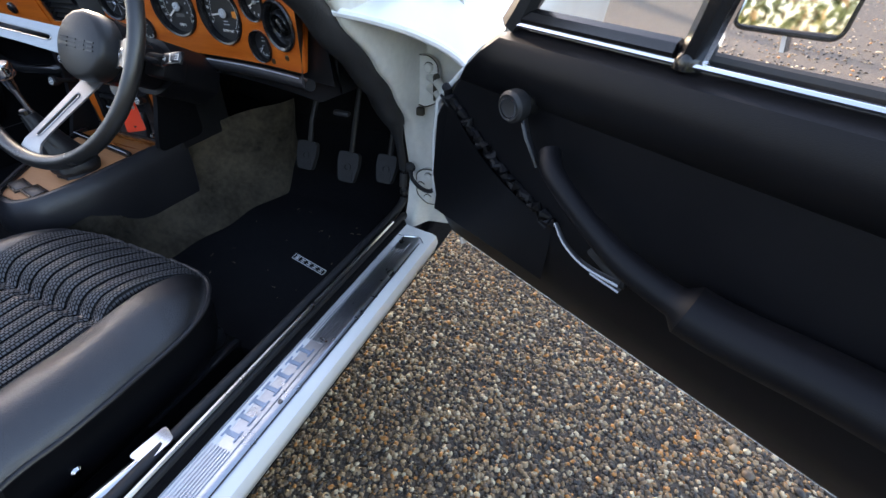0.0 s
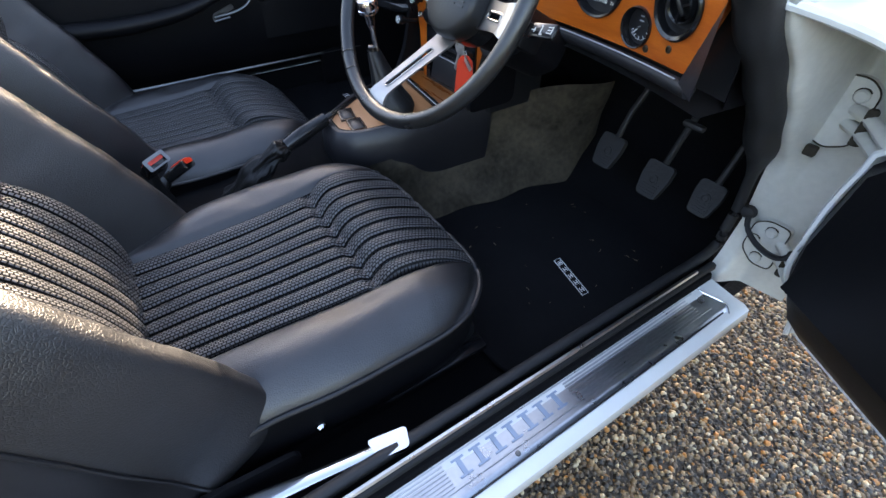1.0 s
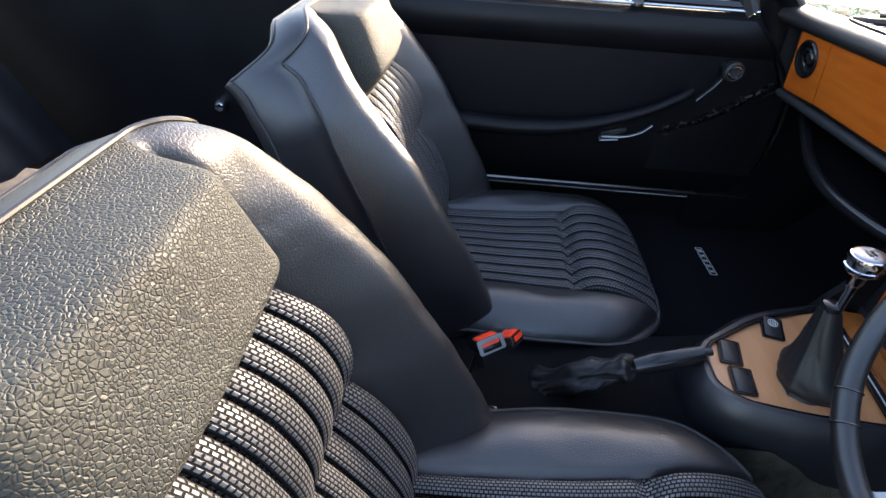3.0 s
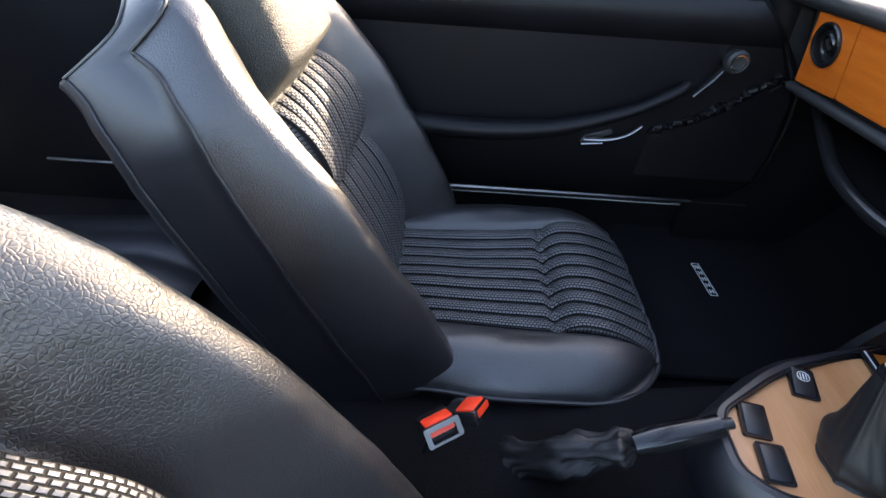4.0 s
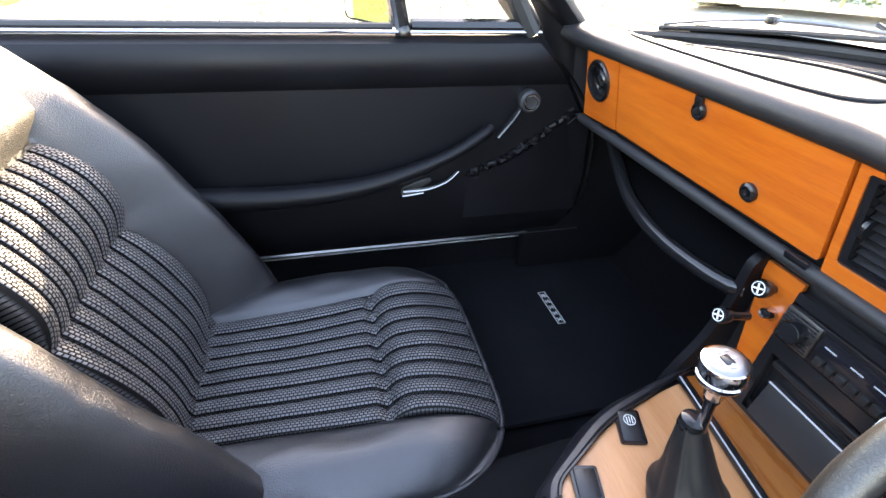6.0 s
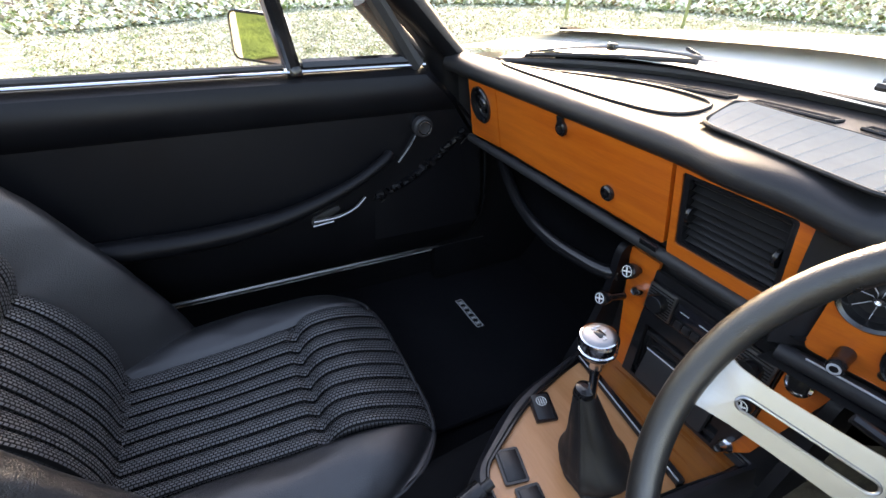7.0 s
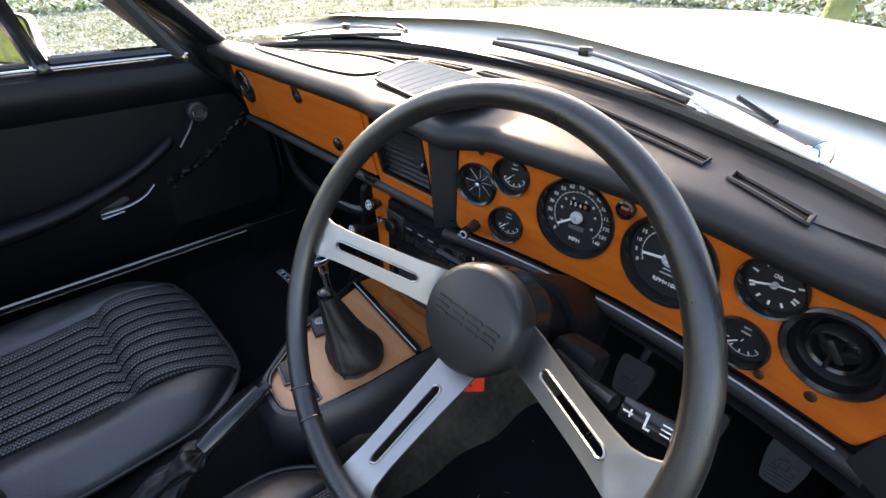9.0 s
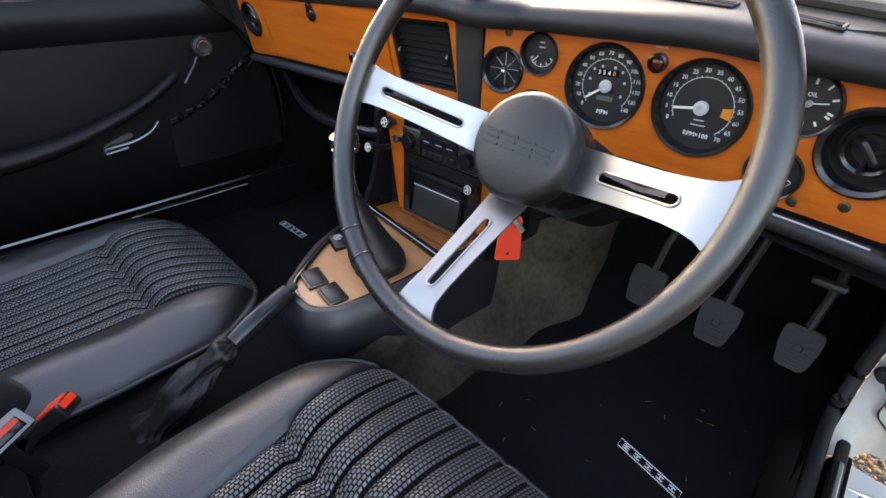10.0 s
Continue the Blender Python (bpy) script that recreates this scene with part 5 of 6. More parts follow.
part("stack_veneer", plate(on([(-0.060, 0.622), (-0.013, 0.622), (-0.015, 0.446), (-0.030, 0.448)]), [], 0.005, SM), WOOD, console, "narrow orange veneer strip", smooth=False)
part("stack_veneer", plate(on([(0.151, 0.622), (0.196, 0.612), (0.162, 0.480), (0.136, 0.446), (0.151, 0.500)]), [], 0.005, SM), WOOD, console, "narrow orange veneer strip", smooth=False)
part("stack_backing", box((-0.085, -0.15, -0.14), (0.170, 0.05, -0.009), m=SM), PLASTIC, console, smooth=False)
for x, pts in ((-0.058, [(0.775, 0.42), (0.792, 0.462), (0.812, 0.500), (0.826, 0.555), (0.828, 0.625), (0.90, 0.64), (0.90, 0.42)]), (0.206, [(0.790, 0.46), (0.802, 0.500), (0.824, 0.555), (0.832, 0.615), (0.90, 0.63), (0.90, 0.46)])):
    part("stack_cheek", plate(rounded(pts, 0.018, 4), [], 0.011, frame_on((x, 0, 0), (0, 1, 0), (0, 0, 1))), VINYL, console, "black padded side cheek")

radio = thing("car_radio", (0.046, 0.85, 0.57), "black and chrome car radio with two knobs", "radio")
part("radio_case", box((-0.034, -0.022, -0.06), (0.126, 0.022, 0.006), 0.003, m=sm(0, 0.5805)), GLOSS, radio)
for x0, x1 in ((-0.034, 0.006), (0.086, 0.126)):
    f = part("chrome_flank", box((x0, -0.020, 0.004), (x1, 0.020, 0.0085), 0.002, m=sm(0, 0.5805)), DULL, radio)
    for k in range(9):
        part("flank_groove", box((x0 + 0.003, -0.017 + 0.004 * k, 0.008), (x1 - 0.003, -0.0155 + 0.004 * k, 0.0092), m=sm(0, 0.5805)), GLOSS, f, smooth=False)
for x in (-0.014, 0.106):
    part("radio_knob", lathe([(0.0125, 0.006), (0.012, 0.018), (0.0105, 0.020), (0, 0.020)], 28, sm(x, 0.5805)), GLOSS, radio, "round black knob")
part("radio_display", box((0.010, -0.004, 0.004), (0.082, 0.016, 0.0075), 0.001, m=sm(0, 0.5805)), surface("display_glass", (0.012, 0.012, 0.016), 0.08), radio, "dark display window")
for k in range(6):
    part("radio_button", box((0.012 + 0.0115 * k, -0.017, 0.004), (0.021 + 0.0115 * k, -0.008, 0.009), 0.001, m=sm(0, 0.5805)), PLASTIC, radio)
for x in (0.014, 0.040, 0.062):
    part("radio_print", box((x, 0.0055, 0.0075), (x + 0.012, 0.0068, 0.008), m=sm(0, 0.5805)), SILVERP, radio, smooth=False)

tray = thing("ashtray", (0.068, 0.83, 0.50), "grey-black oddments box with a metal rim", "tray")
part("tray_case", box((-0.022, -0.040, -0.04), (0.106, 0.040, -0.006), 0.004, m=sm(0, 0.496)), GLOSS, tray)
t = part("tray_lid", box((-0.012, -0.034, -0.006), (0.090, 0.016, 0.004), 0.003, m=sm(0, 0.490) @ Matrix.Rotation(radians(-10), 4, "X")), surface("tray_grey", (0.020, 0.020, 0.021), 0.45, var=0.3), tray, "dark grey tray lid")
part("tray_rim", tube([sm(0, 0.490) @ Vector(p) for p in ((-0.010, 0.017, 0.004), (0.040, 0.017, 0.004), (0.060, 0.017, 0.004), (0.088, 0.017, 0.004))], 0.0011, 6), SILVERP, t)
part("tray_slider", box((-0.018, 0.030, -0.004), (0.100, 0.037, 0.006), 0.002, m=sm(0, 0.496)), PLASTIC, tray)


def heater_knob(at, axis, label, bright=False, r=0.0105):
    at = Vector(at)
    m = frame_on(at, (1, 0, 0), Vector(axis).cross(Vector((1, 0, 0))))
    k = thing("heater_knob", at, label, "knob", "console knobs")
    if bright:
        part("knob_body", lathe([(0.009, -0.03), (0.009, -0.004), (r, 0), (r, 0.008), (r * 0.8, 0.010), (r * 0.7, 0.008), (0, 0.008)], 28, m), CHROME, k)
        part("knob_core", lathe([(r * 0.7, 0.0085), (0, 0.0095)], 20, m), GLOSS, k)
        return
    part("knob_body", lathe([(0.005, -0.035), (0.005, -0.006), (r * 0.85, -0.004), (r, 0.002), (r, 0.008), (r * 0.85, 0.010), (0, 0.010)], 28, m), GLOSS, k)
    for a in (0, math.pi / 2):
        part("knob_symbol", box((-r * 0.55, -0.0009, 0.0101), (r * 0.55, 0.0009, 0.0106), m=m @ Matrix.Rotation(a + 0.4, 4, "Z")), WHITE, k, smooth=False)
    part("knob_symbol", tube([m @ Vector((r * 0.68 * math.cos(q), r * 0.68 * math.sin(q), 0.0102)) for q in (2 * math.pi * j / 20 for j in range(20))], 0.0006, 5, closed=True), WHITE, k)


ax = (0, -0.94, 0.2)
heater_knob((-0.038, 0.832, 0.600), ax, "black heater knob with white symbol")
heater_knob((-0.040, 0.798, 0.566), (-0.3, -0.9, 0.2), "black fan knob with white symbol", False, 0.0095)
heater_knob((-0.027, 0.842, 0.573), ax, "small bright metal knob", True, 0.0065)
heater_knob((0.170, 0.842, 0.601), ax, "bright ringed cigar lighter", True, 0.0125)
heater_knob((0.141, 0.836, 0.541), ax, "black switch knob with white symbol", False, 0.009)
heater_knob((0.140, 0.838, 0.468), ax, "small bright toggle knob", True, 0.005)

# ---- gear lever ----
gear = thing("gear_lever", (0.092, 0.70, 0.445), "gear lever with black leather gaiter and chrome knob", "gear lever")


def gaiter(u, v):
    a = 2 * math.pi * u
    z = 0.443 + 0.118 * v
    r = 0.041 - 0.030 * v**0.85 + 0.007 * bell(v - 0.20, 0.10) * (0.6 - 0.4 * math.cos(a + 0.6))
    fold = abs(math.sin(2.5 * a + 0.6 + 2 * v)) ** 0.6 - 0.6
    r *= 1 + 0.16 * fold * (1 - v) ** 0.8 * (0.35 + v)
    r += 0.0035 * (abs(math.sin(8 * v + 1.6 * math.sin(a))) - 0.5) * (1 - v) ** 2 - 0.007 * bell(v - 0.02, 0.05)
    r += 0.0035 * bell(((a - 5.2 + math.pi) % (2 * math.pi)) - math.pi, 0.10) * (1 - 0.5 * v)
    cx, cy = 0.092 - 0.025 * v, 0.700 - 0.025 * v
    return (cx + r * math.cos(a), cy + r * math.sin(a) * 1.05, z)


SOFT = surface("gaiter_leather", (0.013, 0.013, 0.014), 0.48, var=0.4, bump=0.35, bscale=420, grain="leather", dist=0.0002, vscale=14, spec=0.45)
part("gaiter", sheet(gaiter, steps(0, 1, 90), steps(0, 1, 44)), SOFT, gear, "creased black leather gaiter", smooth="all")
part("lever_collar", lathe([(0.0115, 0), (0.0105, 0.010), (0.007, 0.012)], 20, Matrix.Translation((0.0675, 0.6745, 0.556))), GLOSS, gear)
KM = frame_on((0.0730, 0.676, 0.580), (1, 0, 0.03), (0, 1, 0.13)) @ Matrix.Diagonal((0.84, 0.84, 1, 1))
part("lever_shaft", lathe([(0.0055, -0.045), (0.0055, 0.018), (0.0075, 0.019), (0.0075, 0.023), (0.0055, 0.024)], 20, KM), CHROME, gear)
kb = part("gear_knob", lathe([(0.006, 0.020), (0.0090, 0.025), (0.0100, 0.036), (0.0120, 0.040), (0.0195, 0.043), (0.0215, 0.046), (0.0215, 0.0495), (0.0200, 0.0505), (0.0200, 0.0530), (0.0218, 0.0540), (0.0222, 0.0600), (0.0205, 0.0640), (0.0190, 0.0645)], 36, KM, cap=False), CHROME, gear, "chrome collar of the knob")
part("knob_cap", lathe([(0.0192, 0.0642), (0.0180, 0.0652), (0.012, 0.0660), (0, 0.0664)], 36, KM, cap=False), surface("knob_alloy", (0.30, 0.30, 0.31), 0.36, 1.0, var=0.2, vscale=60), kb)
part("shift_plate", box((-0.0050, -0.0045, 0.0655), (0.0060, 0.0045, 0.0672), 0.001, m=KM), surface("dark_badge", (0.05, 0.05, 0.05), 0.25, 0.6), kb, "dark shift-pattern badge")
for x0, x1, y0, y1 in ((-0.007, 0.007, -0.0008, 0.0008), (-0.007, -0.0055, -0.005, 0.005), (-0.0008, 0.0008, -0.005, 0.005), (0.0055, 0.007, -0.005, 0.0)):
    part("shift_line", box((x0 * 1.5, y0 * 0.6, 0.0662), (x1 * 1.5, y1 * 1.7, 0.0669), m=KM), SILVERP, kb, smooth=False)

# ---- handbrake ----
hb = thing("handbrake", (0.07, 0.42, 0.35), "black handbrake lever with crumpled leather gaiter", "handbrake")
part("grip", tube([Vector(p) for p in ((0.0755, 0.480, 0.428), (0.072, 0.505, 0.436), (0.067, 0.54, 0.446), (0.062, 0.566, 0.453))], lambda t: 0.0120 + 0.003 * math.sin(math.pi * min(1, t * 1.2)), 14), GLOSS, hb, "shiny black grip")
part("button", tube([Vector((0.062, 0.566, 0.453)), Vector((0.0605, 0.579, 0.4565))], 0.006, 12), PLASTIC, hb)
path = spline([(0.050, 0.352, 0.318), (0.060, 0.378, 0.352), (0.072, 0.415, 0.392), (0.077, 0.452, 0.418), (0.076, 0.482, 0.428)], 30)


def crumple(u, k):
    p = path[int(k)].lerp(path[min(30, int(k) + 1)], k % 1)
    a, t = 2 * math.pi * u, k / 30
    r = 0.024 - 0.007 * t + 0.0045 * math.sin(15 * t + 1.3 * math.sin(a + 0.6) + 0.8 * math.sin(2 * a)) + 0.0028 * math.sin(3 * a + 6 * t) + 0.005 * noise.noise((4 * math.cos(a), 4 * math.sin(a), 9 * t)) - 0.008 * bell(t - 1, 0.08) + 0.004 * bell(t - 0.86, 0.05)
    return p + Vector((r * math.cos(a), 0.25 * r * -math.sin(a), r * math.sin(a) * 0.85))


part("gaiter", sheet(crumple, steps(0, 1, 64), [k / 2 for k in range(61)]), surface("worn_gaiter_leather", (0.009, 0.009, 0.010), 0.50, var=0.4, bump=0.5, bscale=360, grain="leather", dist=0.0003, vscale=14, spec=0.45), hb, "crumpled black leather gaiter", smooth="all")
part("gaiter_frame", tube([(0.035, 0.36, 0.345), (0.025, 0.375, 0.347), (0.03, 0.40, 0.347)], 0.003, 6), SILVERP, hb)

# ---- seat belt buckles ----
def buckle(at, rot, label, metal):
    m = Matrix.Translation(at) @ Euler([radians(a) for a in rot]).to_matrix().to_4x4()
    b = thing("seat_belt_buckle", at, label, "buckle", "seat belt buckles", m=m @ Matrix.Scale(0.86, 4))
    part("buckle_case", box((-0.020, -0.026, -0.010), (0.020, 0.026, 0.010), 0.004), GLOSS, b, local=True)
    part("release_button", box((-0.017, -0.004, 0.008), (0.017, 0.022, 0.0125), 0.003), RED, b, "red release button", local=True)
    fm = frame_on((0, 0.0262, 0), (1, 0, 0), (0, 0, 1))
    slot = [rounded([(-0.015, -0.008), (0.015, -0.008), (0.015, 0.006), (-0.015, 0.006)], 0.001, 2)] if metal else []
    part("end_button", plate(rounded([(-0.0145, -0.0005), (0.0145, -0.0005), (0.0145, 0.0085), (-0.0145, 0.0085)], 0.0015, 3), [], 0.001, fm), RED, b, "red end button", local=True)
    if metal:
        part("metal_face", plate(rounded([(-0.021, -0.011), (0.021, -0.011), (0.021, 0.012), (-0.021, 0.012)], 0.003, 3), slot, 0.002, fm @ Matrix.Translation((0, 0, -0.002))), DULL, b, "scuffed metal slot plate", local=True)
    part("stalk", tube([Vector((0, -0.024, 0)), Vector((0, -0.06, -0.02)), Vector((-0.005, -0.09, -0.06))], 0.008, 8, flat=0.5), PLASTIC, b, local=True)
    return b


buckle((0.086, 0.272, 0.462), (42, 8, -62), "black seat belt buckle with red button and metal face", True)
buckle((0.046, 0.304, 0.424), (34, -18, -30), "black seat belt buckle with red button", False)
for x, y in ((0.115, 0.295), (0.155, 0.285)):
    part("belt_anchor", join(box((x - 0.012, y - 0.006, 0.31), (x + 0.012, y + 0.006, 0.345), 0.003), lathe([(0.008, 0.34), (0.008, 0.352), (0, 0.354)], 8, Matrix.Translation((x, y, 0)))), GLOSS, hb)

# ---- mats ----
MATM = surface("mat_pile", (0.016, 0.016, 0.018), 0.95, bump=1.0, bscale=800, dist=0.004, spec=0.05)
for nm, cx, x0, x1, y0, y1, cat in (("floor_mat", 0, 0.20, 0.60, 0.60, 1.04, "driver's"), ("floor_mat", 0, -0.60, -0.16, 0.52, 1.04, "passenger's")):
    mt = thing(nm, ((x0 + x1) / 2, (y0 + y1) / 2, FLOOR), f"black carpet {cat} floor mat with a white woven badge", "floor mat", "floor mats")
    outer = rounded([(x0, y0), (x1, y0), (x1, y1), (x0, y1)], 0.05, 6)
    part("mat_carpet", plate(outer, [], 0.014, Matrix.Translation((0, 0, FLOOR + 0.015))), MATM, mt)
    part("mat_binding", tube([(x, y, FLOOR + 0.010) for x, y in outer], 0.006, 6, closed=True), MATM, mt)
    bx0, bx1, by0, by1, sk = (0.4440, 0.5365, 0.8285, 0.8425, -0.225) if x0 > 0 else (-0.4550, -0.3565, 0.8120, 0.8270, 0.02)
    by = lambda x, v: by0 + (by1 - by0) * v + sk * (x - bx0)
    z = FLOOR + 0.0165
    part("woven_badge_frame", tube([(x, by(x, v), z) for x, v in ((bx0, 0), (bx1, 0), (bx1, 1), (bx0, 1))], 0.0008, 5, closed=True), WHITE, mt, "white woven badge outline")
    L = bx1 - bx0
    for k in range(5):
        xa = bx0 + L * (0.07 + 0.19 * k)
        for v in ((0.3, 0.7) if k else (0.25, 0.5, 0.75)):
            part("woven_bar", tube([(xa, by(xa, v), z), (xa + L * 0.10, by(xa + L * 0.10, v), z)], 0.0009, 5), WHITE, mt)
        part("woven_bar", tube([(xa + L * 0.05, by(xa, 0.3), z), (xa + L * 0.05, by(xa, 0.7), z)], 0.0009, 5), WHITE, mt)
# dry grass and grit on the driver's mat
random.seed(5)
bm = bmesh.new()
for _ in range(22):
    x, y, a, l = random.uniform(0.28, 0.59), random.uniform(0.70, 1.0), random.uniform(0, 6.3), random.uniform(0.001, 0.005)
    d = Vector((math.cos(a), math.sin(a), 0)) * l
    s = Vector((-d.y, d.x, 0)).normalized() * 0.0005
    p = Vector((x, y, FLOOR + 0.017))
    bm.faces.new([bm.verts.new(v) for v in (p - d - s, p + d - s, p + d + s + Vector((0, 0, 0.001)), p - d + s)])
solo("mat_litter", bm, surface("dry_straw", (0.22, 0.18, 0.11), 0.8), "bits of dry straw and grit on the mat", "litter", kind="stuff", smooth=False)

# ---- pedals ----
PEDAL = surface("pedal_rubber", (0.022, 0.022, 0.023), 0.75, var=0.4, bump=0.4, bscale=200, vscale=30)
for nm, x, y, z, w, h, top in (("clutch_pedal", 0.363, 1.02, 0.387, 0.027, 0.032, (0.41, 1.10, 0.62)), ("brake_pedal", 0.474, 1.02, 0.380, 0.027, 0.033, (0.50, 1.10, 0.62)), ("accelerator_pedal", 0.573, 1.02, 0.396, 0.024, 0.030, (0.585, 1.09, 0.60))):
    p = thing(nm, (x, y, z), "worn grey rubber foot pedal on a black arm", "pedal", "pedals")
    pm = frame_on((x, y, z), (1, 0, 0), (0, 0.45, 0.9))
    outer = rounded([(-w * 0.72, -h), (w * 0.72, -h), (w, h * 0.2), (w * 0.95, h), (-w * 0.95, h), (-w, h * 0.2)], 0.008, 4)
    part("pad", plate(outer, [], 0.012, pm), PEDAL, p, "grey ribbed rubber pad")
    part("pad_boss", lathe([(0.009, 0.0), (0.009, 0.002), (0.006, 0.002), (0.005, 0.0005), (0, 0.0005)], 20, pm), PEDAL, p)
    for k in range(5):
        part("pad_rib", box((-w * 0.6, -h * 0.82 + 0.005 * k - 0.0012, 0), (w * 0.6, -h * 0.82 + 0.005 * k + 0.0012, 0.002), m=pm), PEDAL, p)
    part("pedal_arm", tube([pm @ Vector((0, h * 0.5, -0.012)), Vector((x + 0.005, y + 0.035, z + 0.07)), Vector(top)], 0.006, 8), RUBBER, p)
part("release_handle", box((0.548, 0.90, 0.553), (0.580, 0.912, 0.562), 0.004), RUBBER, dash, "black bonnet release handle")

# ---- tread plate ----
tp = thing("tread_plate", (0.675, 0.6, 0.336), "ribbed alloy sill tread plate with stamped lettering blocks", "tread plate")
x0, x1 = 0.667, 0.717
end = lambda x: 0.893 + 0.010 * smoothstep(x0, x1, x) - 0.012 * max(0.0, (x - x1 + 0.012) / 0.02) ** 2
bm = sheet(lambda x, v: (x, -0.1 + (end(x) + 0.1) * v, 0.3345 - 0.0055 * smoothstep(x1 - 0.006, x1 + 0.006, x)), [x0, x0 + 0.01, x0 + 0.03] + steps(x1 - 0.010, x1 + 0.006, 8), [0, 0.3, 0.6, 0.8, 1])
part("plate_sheet", bm, TREAD, tp, "scuffed alloy sheet")
part("plate_groove", tube([(x1 + 0.001, y, 0.3325) for y in steps(-0.1, 0.885, 6)], 0.0011, 6), RUBBER, tp, "dark line along the plate's folded edge")
part("plate_lip", tube([(x, end(x), 0.3345 - 0.0055 * smoothstep(x1 - 0.006, x1 + 0.006, x)) for x in steps(x0, x1 + 0.006, 10)], 0.0016, 6), CHROME, tp, "bright curled plate end")
for k in range(9):
    x = x0 + 0.003 + 0.0042 * k
    segs = ((-0.1, 0.418), (0.602, 0.855)) if 0 < k < 8 else ((-0.1, 0.875),)
    for a, b in segs:
        part("tread_rib", box((x - 0.0010, a, 0.3343), (x + 0.0010, b, 0.3361), 0.0004, 1), TREAD, tp, smooth=False)
ENG = surface("stamped_enamel", (0.32, 0.40, 0.52), 0.4, 0.6)
for k in range(7):
    y = 0.429 + 0.0240 * k
    for a, b, c, d in ((0.008, 0.0105, 0, 0.016), (0.0275, 0.030, 0, 0.016), (0.0105, 0.0275, 0.005, 0.011)):
        part("stamped_bar", box((x0 + a, y + c, 0.3343), (x0 + b, y + d, 0.3357)), ENG, tp, smooth=False)
for y in (0.05, 0.498, 0.785):
    part("rivet", lathe([(0.0035, 0), (0.003, 0.0015), (0, 0.002)], 12, Matrix.Translation((0.7095, y, 0.3345))), DULL, tp)


# ---- doors ----
def build_door(name, P, label, open_door, belt, arm, pull_r, win, lever_at, crank, pleat):
    """A door from a map of (along, out, up) to the world; out points to the street."""
    d = thing(name, P(0.4, 0.06, 0.33), label, "door", "doors")
    prof = [(0.026, belt + 0.004), (0.012, belt + 0.004), (-0.010, belt - 0.004), (-0.020, belt - 0.022), (-0.018, belt - 0.045), (-0.006, belt - 0.066), (0.0, belt - 0.072), (0.0, 0.60), (-0.002, 0.50), (0.006, 0.44), (0.035, 0.375), (0.075, 0.330), (0.092, 0.318)]
    def front(z):
        # the leading edge slopes back above the hinge
        return 0.0 + 0.012 * smoothstep(0.45, 0.33, z) + (0.0 if z < 0.62 else (z - 0.62) / (belt - 0.62) * 0.145) + 0.012 * bell(z - 0.62, 0.05)
    def trim(u, k):
        o, z = prof[int(k)]
        f = front(z)
        edge = 0.02 * max(0.0, 1 - u / 0.02)
        return P(f + (0.95 - f) * u, o + edge, z)
    us = [0, 0.006, 0.012, 0.02] + steps(0.05, 1, 40)
    part("door_trim", sheet(trim, us, list(range(len(prof)))), VINYL, d, "black vinyl door trim")
    skin = [(0.030, belt + 0.002), (0.075, belt - 0.01), (0.118, belt - 0.12), (0.125, 0.52), (0.112, 0.38), (0.098, 0.316), (0.088, 0.314)]
    bm = sheet(lambda u, k: P(front(skin[int(k)][1]) + (0.98 - front(skin[int(k)][1])) * u, *skin[int(k)]), steps(0, 1, 20), list(range(len(skin))))
    part("door_skin", bm, PAINT, d, "white painted door skin")
    bm = sheet(lambda v, k: P(front(0.315 + (belt - 0.315) * v) - 0.001, 0.012 + (0.10 - 0.012) * k + (0.06 * smoothstep(0.47, 0.315, 0.315 + (belt - 0.315) * v) * (1 - k)), 0.315 + (belt - 0.315) * v), steps(0, 1, 24), [0, 0.5, 1])
    part("door_edge", bm, PAINT if open_door else VINYL, d, "painted door edge")
    part("edge_piping", tube([P(front(z) + 0.001, (0.014 + 0.06 * smoothstep(0.47, 0.315, z)), z) for z in steps(0.32, belt, 24)], 0.004, 6), PAINT if open_door else VINYL, d)
    part("lower_flange", tube([P(u, 0.093, 0.317) for u in steps(0.02, 0.97, 10)], 0.0022, 6), PAINT if open_door else VINYL, d)
    # belt mouldings
    part("belt_moulding", tube([P(u, 0.010, belt + 0.009) for u in steps(0.15, 0.95, 12)], 0.0055, 8, flat=0.6), CHROME, d, "bright chrome belt moulding")
    part("belt_seal", tube([P(u, 0.022, belt + 0.014) for u in steps(0.15, 0.95, 12)], 0.006, 8), RUBBER, d)
    # quarter light
    q = win
    div = [P(q["div"], 0.016, belt + 0.008), P(q["div"] + 0.022, 0.008, belt + 0.11), P(q["div"] + 0.075, -0.02, belt + 0.34)]
    part("divider_bar", tube(spline(div, 10), 0.012, 8), GLOSS, d, "black window divider")
    part("divider_bright", tube(spline([Vector(p) + (Vector(P(0.05, 0, 0)) - Vector(P(0.04, 0, 0))).normalized() * 0.013 for p in div], 10), 0.004, 6), CHROME, d)
    part("divider_foot", lathe([(0.013, -0.004), (0.013, 0.004), (0.010, 0.010)], 16, Matrix.Translation(P(q["div"], 0.014, belt + 0.008))), GLOSS, d)
    fr = [P(q["a"], 0.016, belt + 0.016), P(q["div"] - 0.012, 0.016, belt + 0.016)]
    part("quarterlight_sill", tube(fr, 0.011, 8), GLOSS, d)
    lead = spline([P(q["a"] - 0.012, 0.016, belt + 0.006), P(q["a"] + 0.02, 0.014, belt + 0.05), P(q["a"] + 0.10, 0.0, belt + 0.16), P(q["a"] + 0.23, -0.02, belt + 0.33)], 14)
    part("quarterlight_pillar", tube(lead, 0.015, 8), RUBBER, d, "black quarterlight frame")
